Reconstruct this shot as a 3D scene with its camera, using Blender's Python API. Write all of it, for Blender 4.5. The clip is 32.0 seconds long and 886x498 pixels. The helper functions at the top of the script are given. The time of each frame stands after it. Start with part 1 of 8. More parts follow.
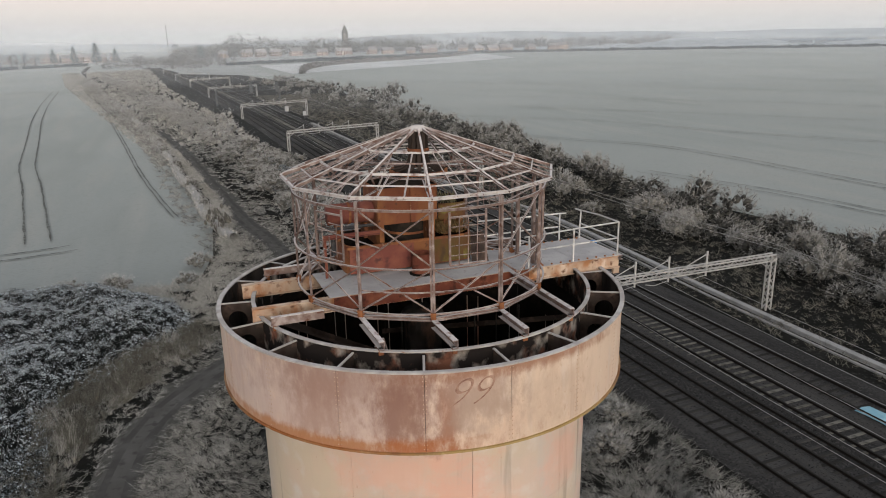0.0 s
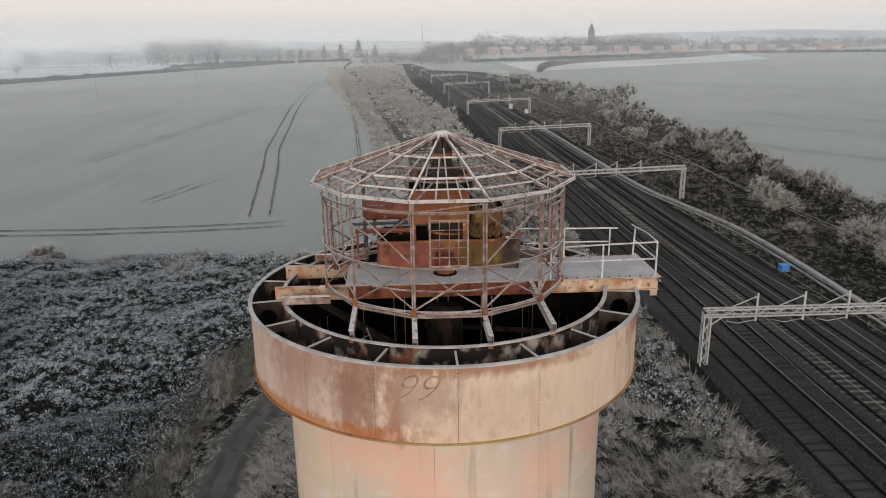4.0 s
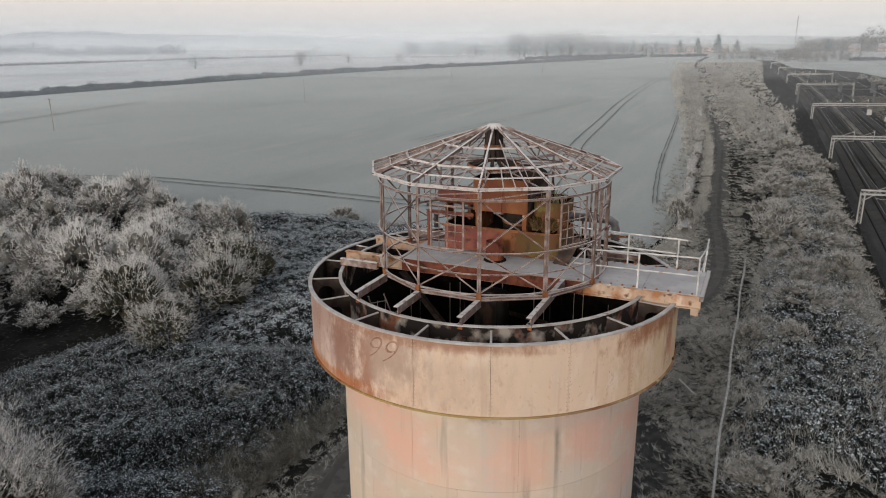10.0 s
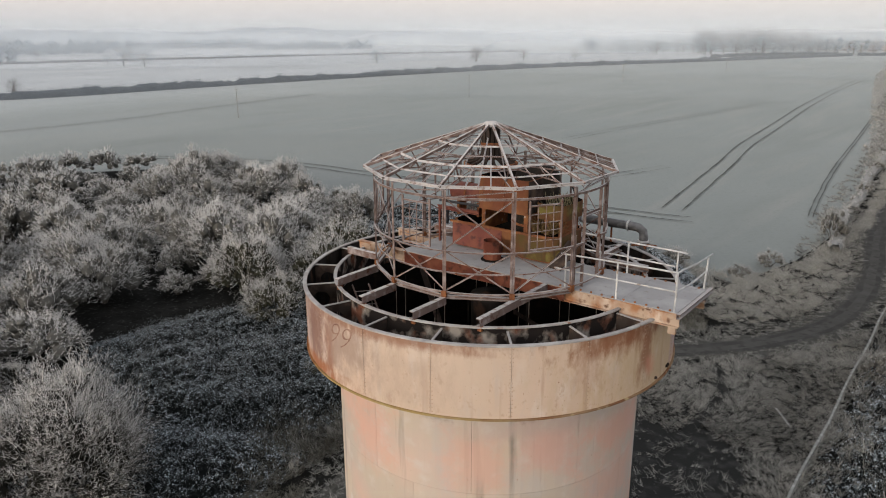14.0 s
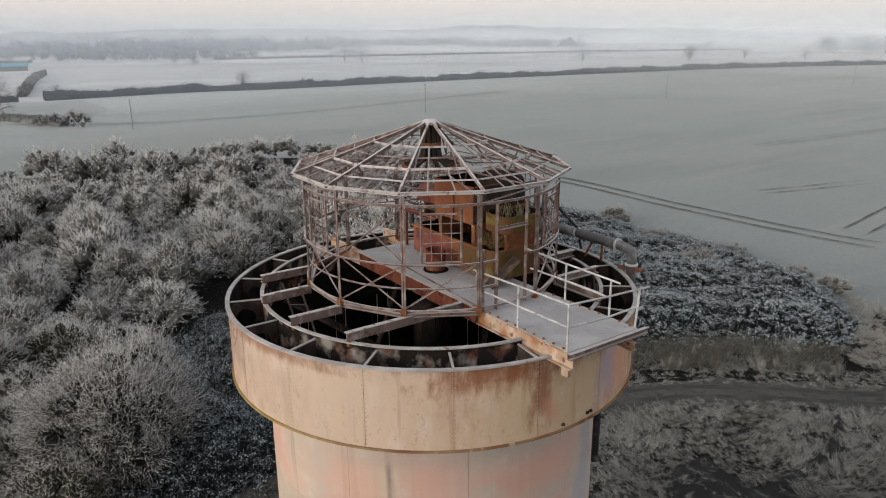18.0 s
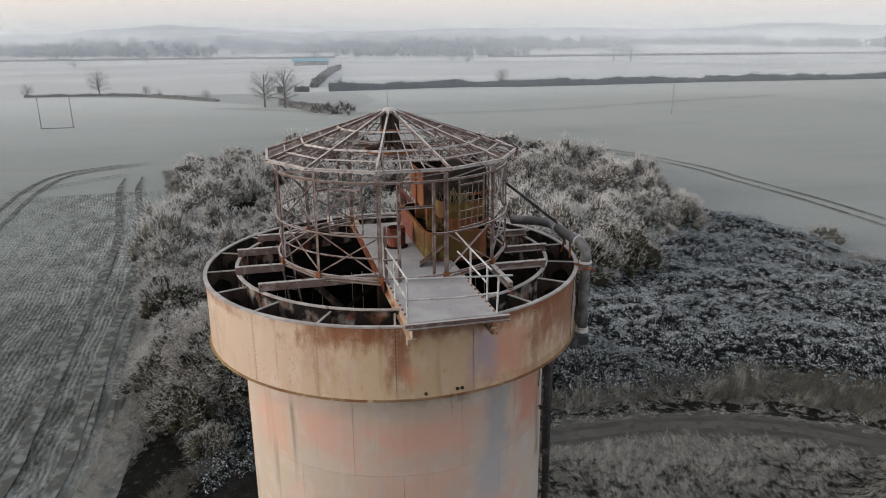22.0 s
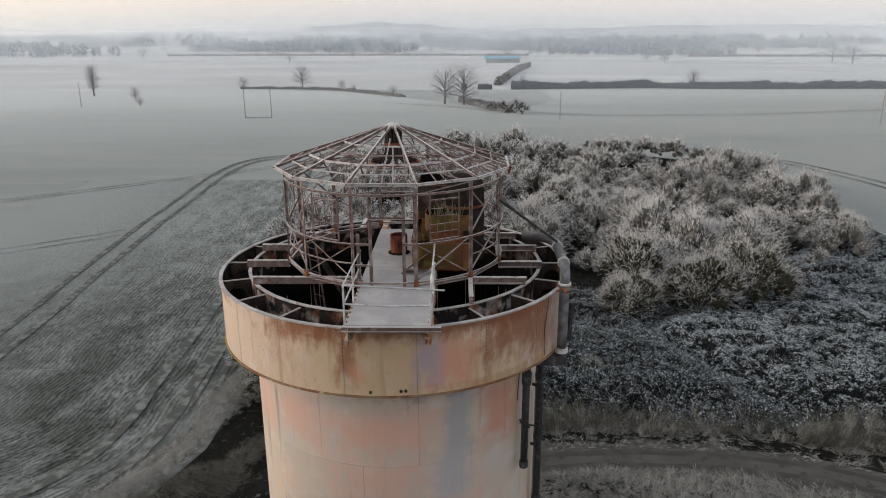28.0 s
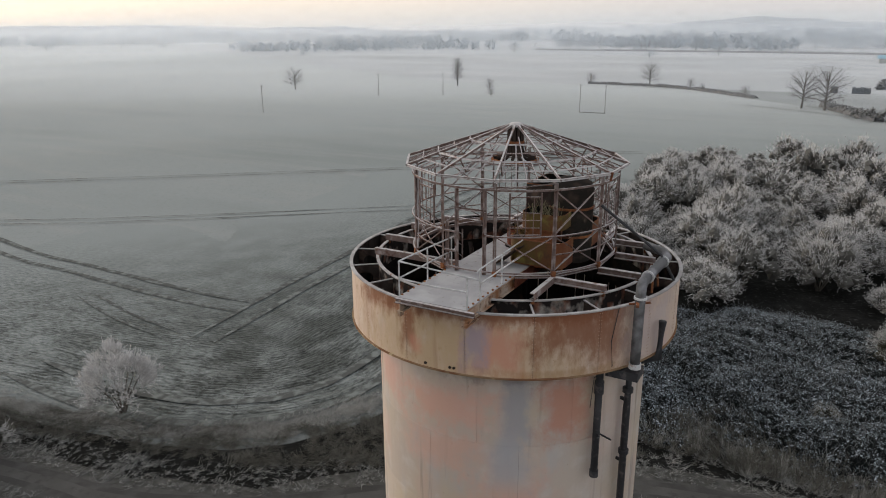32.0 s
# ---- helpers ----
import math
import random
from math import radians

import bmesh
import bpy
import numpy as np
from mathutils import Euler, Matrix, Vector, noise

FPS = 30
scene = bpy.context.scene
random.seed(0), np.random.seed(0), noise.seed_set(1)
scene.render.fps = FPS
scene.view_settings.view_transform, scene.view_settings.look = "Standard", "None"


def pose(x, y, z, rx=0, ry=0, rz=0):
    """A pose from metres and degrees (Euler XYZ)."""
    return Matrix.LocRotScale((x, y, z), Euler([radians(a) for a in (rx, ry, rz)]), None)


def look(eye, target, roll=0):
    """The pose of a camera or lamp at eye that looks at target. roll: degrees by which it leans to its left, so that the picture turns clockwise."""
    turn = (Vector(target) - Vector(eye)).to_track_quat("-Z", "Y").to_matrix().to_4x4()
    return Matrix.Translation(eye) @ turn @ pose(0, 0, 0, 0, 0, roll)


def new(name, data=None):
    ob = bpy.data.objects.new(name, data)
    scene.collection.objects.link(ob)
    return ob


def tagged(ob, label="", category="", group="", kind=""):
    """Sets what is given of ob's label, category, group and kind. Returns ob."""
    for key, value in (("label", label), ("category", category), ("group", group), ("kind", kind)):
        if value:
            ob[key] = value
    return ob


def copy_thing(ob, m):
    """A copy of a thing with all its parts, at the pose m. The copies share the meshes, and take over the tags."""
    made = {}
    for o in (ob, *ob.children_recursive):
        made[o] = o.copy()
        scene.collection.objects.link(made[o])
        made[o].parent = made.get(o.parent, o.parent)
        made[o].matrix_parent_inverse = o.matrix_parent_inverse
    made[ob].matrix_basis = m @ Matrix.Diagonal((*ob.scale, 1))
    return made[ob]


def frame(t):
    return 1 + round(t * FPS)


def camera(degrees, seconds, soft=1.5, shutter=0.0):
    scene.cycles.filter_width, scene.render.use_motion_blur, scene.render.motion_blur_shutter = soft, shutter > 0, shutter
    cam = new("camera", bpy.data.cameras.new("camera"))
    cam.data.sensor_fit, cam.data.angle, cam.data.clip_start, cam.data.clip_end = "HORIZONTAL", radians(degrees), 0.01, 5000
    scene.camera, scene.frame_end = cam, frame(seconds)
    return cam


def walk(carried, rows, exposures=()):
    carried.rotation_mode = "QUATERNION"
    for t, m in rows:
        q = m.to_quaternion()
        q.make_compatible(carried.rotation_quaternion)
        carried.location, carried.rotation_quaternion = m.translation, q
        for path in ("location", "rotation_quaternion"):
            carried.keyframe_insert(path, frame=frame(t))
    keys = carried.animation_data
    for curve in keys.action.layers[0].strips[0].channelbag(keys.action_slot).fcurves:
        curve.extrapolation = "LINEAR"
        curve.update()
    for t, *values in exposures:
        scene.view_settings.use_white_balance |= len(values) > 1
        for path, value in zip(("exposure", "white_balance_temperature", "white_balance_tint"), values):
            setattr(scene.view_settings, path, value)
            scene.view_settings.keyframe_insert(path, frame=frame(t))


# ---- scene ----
cam = camera(63.35, 32.0, soft=1.0)
# seconds, eye (tower axis at the origin, rail level at z = 0), turn in degrees
PATH = [
    (0, -6.680, -18.336, 19.847, 73.59, 0.98, -22.16),
    (0.5, -6.045, -18.633, 19.884, 73.64, 0.94, -19.99),
    (1, -5.373, -18.904, 19.938, 73.66, 0.91, -17.67),
    (1.5, -4.715, -19.215, 19.970, 73.68, 0.88, -15.30),
    (2, -4.026, -19.491, 19.995, 73.71, 0.83, -12.90),
    (2.5, -3.285, -19.718, 20.016, 73.72, 0.80, -10.50),
    (3, -2.555, -19.889, 20.045, 73.73, 0.77, -8.17),
    (3.5, -1.824, -20.071, 20.059, 73.73, 0.74, -5.86),
    (5.5, 1.212, -20.491, 20.033, 73.74, 0.60, 3.62),
    (6, 1.967, -20.469, 20.030, 73.71, 0.59, 4.76),
    (6.5, 2.732, -20.480, 19.997, 73.68, 0.55, 7.26),
    (7, 3.516, -20.478, 20.003, 73.65, 0.49, 10.62),
    (7.5, 4.294, -20.409, 19.996, 73.60, 0.44, 13.17),
    (8, 5.003, -20.360, 20.000, 73.58, 0.41, 14.46),
    (8.5, 5.591, -20.331, 20.010, 73.55, 0.41, 16.75),
    (9, 6.161, -20.272, 20.025, 73.54, 0.41, 19.47),
    (9.5, 6.747, -20.193, 20.056, 73.50, 0.40, 22.45),
    (10, 7.312, -20.082, 20.063, 73.50, 0.32, 24.02),
    (10.5, 7.862, -19.958, 20.071, 73.48, 0.28, 24.14),
    (11, 8.427, -19.832, 20.087, 73.44, 0.31, 25.87),
    (11.5, 9.030, -19.624, 20.084, 73.42, 0.27, 28.01),
    (12, 9.635, -19.366, 20.066, 73.41, 0.24, 30.03),
    (12.5, 10.263, -19.009, 20.068, 73.35, 0.26, 32.02),
    (13, 10.779, -18.570, 20.045, 73.33, 0.23, 33.91),
    (13.5, 11.347, -18.059, 20.051, 73.29, 0.23, 35.83),
    (14, 11.858, -17.472, 20.050, 73.27, 0.22, 37.95),
    (14.5, 12.306, -16.738, 20.048, 73.22, 0.27, 40.06),
    (16.5, 13.758, -13.729, 19.879, 73.17, 0.34, 47.19),
    (17, 14.382, -12.890, 19.843, 73.19, 0.33, 49.26),
    (17.5, 15.087, -11.923, 19.831, 73.17, 0.34, 51.75),
    (18, 15.893, -10.915, 19.808, 73.18, 0.34, 54.48),
    (18.5, 16.745, -9.838, 19.787, 73.18, 0.34, 57.36),
    (19, 17.614, -8.717, 19.762, 73.20, 0.33, 61.11),
    (19.5, 18.458, -7.661, 19.726, 73.30, 0.40, 65.84),
    (20, 19.167, -6.621, 19.704, 73.31, 0.35, 71.12),
    (20.5, 19.785, -5.728, 19.699, 73.28, 0.34, 75.23),
    (21, 20.311, -4.996, 19.680, 73.26, 0.43, 75.51),
    (21.5, 20.765, -4.244, 19.672, 73.23, 0.39, 75.73),
    (22, 21.091, -3.676, 19.687, 73.23, 0.41, 75.85),
    (22.5, 21.300, -3.223, 19.745, 73.16, 0.41, 75.97),
    (23, 21.494, -2.836, 19.801, 73.12, 0.41, 76.09),
    (23.5, 21.580, -2.604, 19.877, 73.10, 0.41, 76.15),
    (24, 21.673, -2.397, 19.930, 73.07, 0.42, 76.20),
    (24.5, 21.742, -2.232, 19.971, 73.04, 0.45, 76.24),
    (25, 21.854, -1.984, 20.006, 73.02, 0.44, 77.71),
    (25.5, 21.983, -1.556, 20.020, 73.06, 0.44, 79.63),
    (27.5, 22.526, 1.154, 20.312, 73.03, 0.26, 88.17),
    (28, 22.639, 2.048, 20.348, 73.09, 0.30, 91.18),
    (28.5, 22.772, 3.052, 20.412, 73.09, 0.27, 96.69),
    (29, 22.838, 4.069, 20.440, 73.10, 0.25, 99.54),
    (29.5, 22.896, 5.076, 20.469, 73.08, 0.27, 101.63),
    (30, 22.906, 6.104, 20.499, 73.08, 0.26, 105.98),
    (30.5, 22.817, 7.201, 20.516, 73.04, 0.30, 110.18),
    (31, 22.643, 8.184, 20.541, 73.00, 0.29, 114.30),
    (31.5, 22.390, 8.984, 20.579, 72.93, 0.30, 117.26),
    (32, 22.070, 9.567, 20.587, 72.89, 0.33, 119.15),
]
walk(cam, [(t, pose(x, y, z, rx, ry, rz)) for t, x, y, z, rx, ry, rz in PATH], exposures=[(0, 0.47), (14, 0.49), (18, 0.52), (28, 0.59), (32, 0.53)])

# ---- light: pale winter dawn, the glow low behind the first camera ----
GLOW = Vector((-0.12, -0.99, 0.0)).normalized()
SUN_EL = radians(11.0)
world = bpy.data.worlds.new("dawn")
scene.world = world
world.use_nodes = True
wn, wl = world.node_tree.nodes, world.node_tree.links
wn.clear()
w_out = wn.new("ShaderNodeOutputWorld")
w_bg = wn.new("ShaderNodeBackground")
w_sky = wn.new("ShaderNodeTexSky")
w_sky.sky_type = "NISHITA"
w_sky.sun_disc = False
w_sky.sun_elevation = SUN_EL
w_sky.sun_rotation = math.atan2(GLOW.x, GLOW.y)
w_sky.air_density, w_sky.dust_density, w_sky.ozone_density = 1.0, 4.0, 1.0
w_co = wn.new("ShaderNodeTexCoord")
w_sep = wn.new("ShaderNodeSeparateXYZ")
w_ramp = wn.new("ShaderNodeValToRGB")
w_mix = wn.new("ShaderNodeMixRGB")
w_gain = wn.new("ShaderNodeMixRGB")
w_gain.blend_type, w_gain.inputs[0].default_value = "MULTIPLY", 1.0
w_gain.inputs[2].default_value = (0.11, 0.11, 0.11, 1)
wl.new(w_co.outputs["Generated"], w_sep.inputs[0])
wl.new(w_sep.outputs[2], w_ramp.inputs[0])
ramp = w_ramp.color_ramp
ramp.elements[0].position, ramp.elements[0].color = 0.0, (0.70, 0.70, 0.70, 1)
ramp.elements[1].position, ramp.elements[1].color = 1.0, (0.65, 0.675, 0.725, 1)
for at, col in ((0.012, (0.76, 0.75, 0.745, 1)), (0.045, (0.88, 0.79, 0.765, 1)), (0.12, (0.84, 0.79, 0.78, 1)), (0.4, (0.745, 0.74, 0.76, 1))):
    el = ramp.elements.new(at)
    el.color = col
wl.new(w_sky.outputs[0], w_gain.inputs[1])
w_dot, w_near, w_dawn = wn.new("ShaderNodeVectorMath"), wn.new("ShaderNodeMapRange"), wn.new("ShaderNodeMixRGB")
w_dot.operation, w_dot.inputs[1].default_value = "DOT_PRODUCT", GLOW
w_near.interpolation_type = "SMOOTHSTEP"
w_near.inputs[1].default_value, w_near.inputs[2].default_value, w_near.inputs[4].default_value = 0.15, 1.0, 0.52
w_dawn.inputs[2].default_value = (1.25, 1.06, 0.84, 1)
wl.new(w_co.outputs["Generated"], w_dot.inputs[0])
wl.new(w_dot.outputs["Value"], w_near.inputs[0])
wl.new(w_near.outputs[0], w_dawn.inputs[0])
wl.new(w_ramp.outputs[0], w_dawn.inputs[1])
wl.new(w_dawn.outputs[0], w_mix.inputs[1])
wl.new(w_gain.outputs[0], w_mix.inputs[2])
w_mix.inputs[0].default_value = 0.34
wl.new(w_mix.outputs[0], w_bg.inputs[0])
w_bg.inputs[1].default_value = 0.96
wl.new(w_bg.outputs[0], w_out.inputs[0])

sun = new("sun", bpy.data.lights.new("sun", "SUN"))
sun.data.energy, sun.data.angle, sun.data.color = 1.22, radians(24), (1.0, 0.965, 0.94)
sun.matrix_world = look((0, 0, 0), (-GLOW.x * math.cos(SUN_EL), -GLOW.y * math.cos(SUN_EL), -math.sin(SUN_EL)))
scene.view_settings.exposure = 0.5


# ---- materials ----
def nodes_of(name):
    m = bpy.data.materials.new(name)
    m.use_nodes = True
    nt = m.node_tree
    return m, nt, nt.nodes["Principled BSDF"]


def surf(name, base, patches=(), rough=0.8, metal=0.0, bump=0.0, bump_scale=8.0, vary=0.0, island=0.0, coords="Object"):
    """A surface: base colour, then patches laid over it, each (colour, scale, stretch xyz, low, high, detail[, lift]).
    low and high bound the noise at which the patch begins and is full; vary: lightness differs by object; island: by piece."""
    m, nt, b = nodes_of(name)
    n, l = nt.nodes, nt.links
    co = n.new("ShaderNodeTexCoord")
    prev = None
    for i, (col, scale, stretch, low, high, detail) in enumerate(patches):
        mp = n.new("ShaderNodeMapping")
        mp.inputs["Scale"].default_value = stretch
        mp.inputs["Location"].default_value = (3.1 * i, 1.7 * i, 5.3 * i)
        l.new(co.outputs[coords], mp.inputs[0])
        tx = n.new("ShaderNodeTexNoise")
        tx.inputs["Scale"].default_value, tx.inputs["Detail"].default_value = scale, detail
        l.new(mp.outputs[0], tx.inputs[0])
        mr = n.new("ShaderNodeMapRange")
        mr.inputs[1].default_value, mr.inputs[2].default_value = low, high
        l.new(tx.outputs[0], mr.inputs[0])
        mx = n.new("ShaderNodeMixRGB")
        l.new(mr.outputs[0], mx.inputs[0])
        mx.inputs[1].default_value = (*base, 1)
        if prev:
            l.new(prev, mx.inputs[1])
        mx.inputs[2].default_value = (*col, 1)
        prev = mx.outputs[0]
    for amount, node, out in ((vary, "ShaderNodeObjectInfo", "Random"), (island, "ShaderNodeNewGeometry", "Random Per Island")):
        if amount:
            oi = n.new(node)
            mr = n.new("ShaderNodeMapRange")
            mr.inputs[3].default_value, mr.inputs[4].default_value = 1 - amount, 1 + amount
            l.new(oi.outputs[out], mr.inputs[0])
            mx = n.new("ShaderNodeMixRGB")
            mx.blend_type, mx.inputs[0].default_value = "MULTIPLY", 1.0
            mx.inputs[1].default_value = (*base, 1)
            if prev:
                l.new(prev, mx.inputs[1])
            l.new(mr.outputs[0], mx.inputs[2])
            prev = mx.outputs[0]
    b.inputs["Base Color"].default_value = (*base, 1)
    if prev:
        l.new(prev, b.inputs["Base Color"])
    b.inputs["Roughness"].default_value, b.inputs["Metallic"].default_value = rough, metal
    b.inputs["Specular IOR Level"].default_value = 0.04 if rough >= 0.84 else 0.3
    if bump:
        tx = n.new("ShaderNodeTexNoise")
        tx.inputs["Scale"].default_value, tx.inputs["Detail"].default_value = bump_scale, 6
        l.new(co.outputs[coords], tx.inputs[0])
        bp = n.new("ShaderNodeBump")
        bp.inputs[0].default_value, bp.inputs[1].default_value = min(1, bump), 0.05
        l.new(tx.outputs[0], bp.inputs["Height"])
        l.new(bp.outputs[0], b.inputs["Normal"])
    return m


U = (1, 1, 1)


def paint(name, base, patches, rust, top_z, reach, amount, vary=0.04, seed=0.0):
    """Old paint on steel, with rust that has run down from the upper edge in streaks. Patches as in surf()."""
    m = surf(name, base, patches, rough=0.62, bump=0.12, bump_scale=3, vary=vary)
    n, l = m.node_tree.nodes, m.node_tree.links
    b = n["Principled BSDF"]
    co = n.new("ShaderNodeTexCoord")
    mp = n.new("ShaderNodeMapping")
    mp.inputs["Scale"].default_value, mp.inputs["Location"].default_value = (1, 1, 0.07), (seed, 2 * seed, 0)
    l.new(co.outputs["Object"], mp.inputs[0])
    tx = n.new("ShaderNodeTexNoise")
    tx.inputs["Scale"].default_value, tx.inputs["Detail"].default_value = 2.6, 8
    l.new(mp.outputs[0], tx.inputs[0])
    sep = n.new("ShaderNodeSeparateXYZ")
    l.new(co.outputs["Object"], sep.inputs[0])
    run = n.new("ShaderNodeMapRange")
    run.inputs[1].default_value, run.inputs[2].default_value = top_z - reach, top_z
    run.inputs[3].default_value, run.inputs[4].default_value = 0.0, amount
    l.new(sep.outputs[2], run.inputs[0])
    add = n.new("ShaderNodeMath")
    l.new(tx.outputs[0], add.inputs[0])
    l.new(run.outputs[0], add.inputs[1])
    mr = n.new("ShaderNodeMapRange")
    mr.inputs[1].default_value, mr.inputs[2].default_value, mr.inputs[4].default_value = 0.60, 0.78, 0.85
    l.new(add.outputs[0], mr.inputs[0])
    mx = n.new("ShaderNodeMixRGB")
    l.new(mr.outputs[0], mx.inputs[0])
    old = b.inputs["Base Color"].links[0].from_socket
    l.new(old, mx.inputs[1])
    mx.inputs[2].default_value = (*rust, 1)
    l.new(mx.outputs[0], b.inputs["Base Color"])
    return m


def stain(m, marks, streak=0.3, grain=4.5):
    """Lays weathered patches over a paint round the tower: marks of (azimuth, half width in degrees, height, half height, colour, strength), their edges broken up by noise."""
    n, l = m.node_tree.nodes, m.node_tree.links
    b = n["Principled BSDF"]
    co, sep, az, tx, mp = n.new("ShaderNodeTexCoord"), n.new("ShaderNodeSeparateXYZ"), n.new("ShaderNodeMath"), n.new("ShaderNodeTexNoise"), n.new("ShaderNodeMapping")
    l.new(co.outputs["Object"], sep.inputs[0])
    az.operation = "ARCTAN2"
    l.new(sep.outputs[1], az.inputs[0])
    l.new(sep.outputs[0], az.inputs[1])
    mp.inputs["Scale"].default_value = (1, 1, streak)
    l.new(co.outputs["Object"], mp.inputs[0])
    tx.inputs["Scale"].default_value, tx.inputs["Detail"].default_value, tx.inputs["Roughness"].default_value = grain, 12, 0.7
    l.new(mp.outputs[0], tx.inputs[0])

    def math_node(op, x, y=0.0, clamp=False):
        k = n.new("ShaderNodeMath")
        k.operation, k.use_clamp = op, clamp
        for i, q in enumerate((x, y)):
            if isinstance(q, float):
                k.inputs[i].default_value = q
            else:
                l.new(q, k.inputs[i])
        return k.outputs[0]

    for a, half, z, hz, col, force in marks:
        da = math_node("DIVIDE", math_node("ABSOLUTE", math_node("SUBTRACT", az.outputs[0], math.radians(a))), math.radians(half))
        dz = math_node("DIVIDE", math_node("ABSOLUTE", math_node("SUBTRACT", sep.outputs[2], float(z))), float(hz))
        near = math_node("SUBTRACT", 1.0, math_node("MAXIMUM", da, dz))
        near = math_node("MINIMUM", near, float(force) * 1.15)
        near = math_node("ADD", near, math_node("MULTIPLY", math_node("SUBTRACT", tx.outputs[0], 0.5), 2.0))
        mr = n.new("ShaderNodeMapRange")
        mr.interpolation_type = "SMOOTHSTEP"
        mr.inputs[1].default_value, mr.inputs[2].default_value, mr.inputs[4].default_value = -0.12, 0.8, force
        l.new(near, mr.inputs[0])
        mx = n.new("ShaderNodeMixRGB")
        l.new(mr.outputs[0], mx.inputs[0])
        l.new(b.inputs["Base Color"].links[0].from_socket, mx.inputs[1])
        mx.inputs[2].default_value = (*col, 1)
        l.new(mx.outputs[0], b.inputs["Base Color"])
    return m


m_band = stain(paint("band_paint", (0.545, 0.415, 0.32), [
    ((0.60, 0.465, 0.37), 0.35, U, 0.4, 0.65, 4), ((0.55, 0.40, 0.31), 0.8, (1, 1, 0.6), 0.5, 0.7, 6), ((0.61, 0.52, 0.45), 2.2, (1, 1, 0.5), 0.55, 0.75, 8),
    ((0.46, 0.39, 0.35), 2.6, (1, 1, 0.22), 0.58, 0.8, 7), ((0.40, 0.27, 0.19), 6.5, (1, 1, 0.7), 0.6, 0.76, 9), ((0.25, 0.13, 0.08), 16.0, U, 0.68, 0.76, 6)], (0.26, 0.12, 0.065), 13.0, 0.4, 0.08), [
    (8, 50, 11.9, 1.6, (0.47, 0.34, 0.18), 0.6), (-140, 52, 12.0, 1.8, (0.43, 0.335, 0.31), 0.75), (-72, 32, 12.0, 1.7, (0.53, 0.43, 0.345), 0.5), (-125, 34, 12.75, 0.8, (0.28, 0.185, 0.155), 0.7), (-135, 10, 12.0, 1.4, (0.26, 0.15, 0.115), 0.6),
    (-115, 8.5, 12.1, 1.5, (0.20, 0.10, 0.072), 0.85), (-105, 3, 11.8, 1.3, (0.22, 0.075, 0.035), 0.8), (-97, 12, 12.35, 0.9, (0.30, 0.21, 0.17), 0.7), (-85, 22, 11.9, 0.9, (0.36, 0.265, 0.20), 0.45), (-85, 38, 12.98, 0.3, (0.25, 0.11, 0.06), 0.75),
    (-21, 16, 12.95, 0.65, (0.25, 0.095, 0.04), 0.85), (-9.5, 3.5, 12.3, 1.1, (0.25, 0.1, 0.05), 0.8), (-6.5, 3.0, 11.7, 0.35, (0.60, 0.26, 0.18), 0.5), (-30, 5, 12.4, 0.8, (0.34, 0.2, 0.13), 0.45),
    (19, 11, 11.9, 1.0, (0.56, 0.27, 0.19), 0.8), (13, 5, 12.1, 1.0, (0.33, 0.29, 0.34), 0.8), (45, 19, 12.75, 1.3, (0.22, 0.085, 0.045), 0.85), (52, 8, 12.2, 1.2, (0.25, 0.12, 0.07), 0.75), (31, 3, 12.3, 1.1, (0.25, 0.11, 0.06), 0.7), (22, 58, 13.0, 0.45, (0.22, 0.085, 0.04), 0.9),
    (72, 16, 12.0, 1.4, (0.50, 0.41, 0.385), 0.8), (-140, 50, 11.15, 0.25, (0.33, 0.13, 0.04), 0.8), (-112, 12, 11.15, 0.35, (0.30, 0.10, 0.035), 0.8), (40, 30, 11.15, 0.22, (0.30, 0.17, 0.07), 0.5)], 0.5, 3.2)
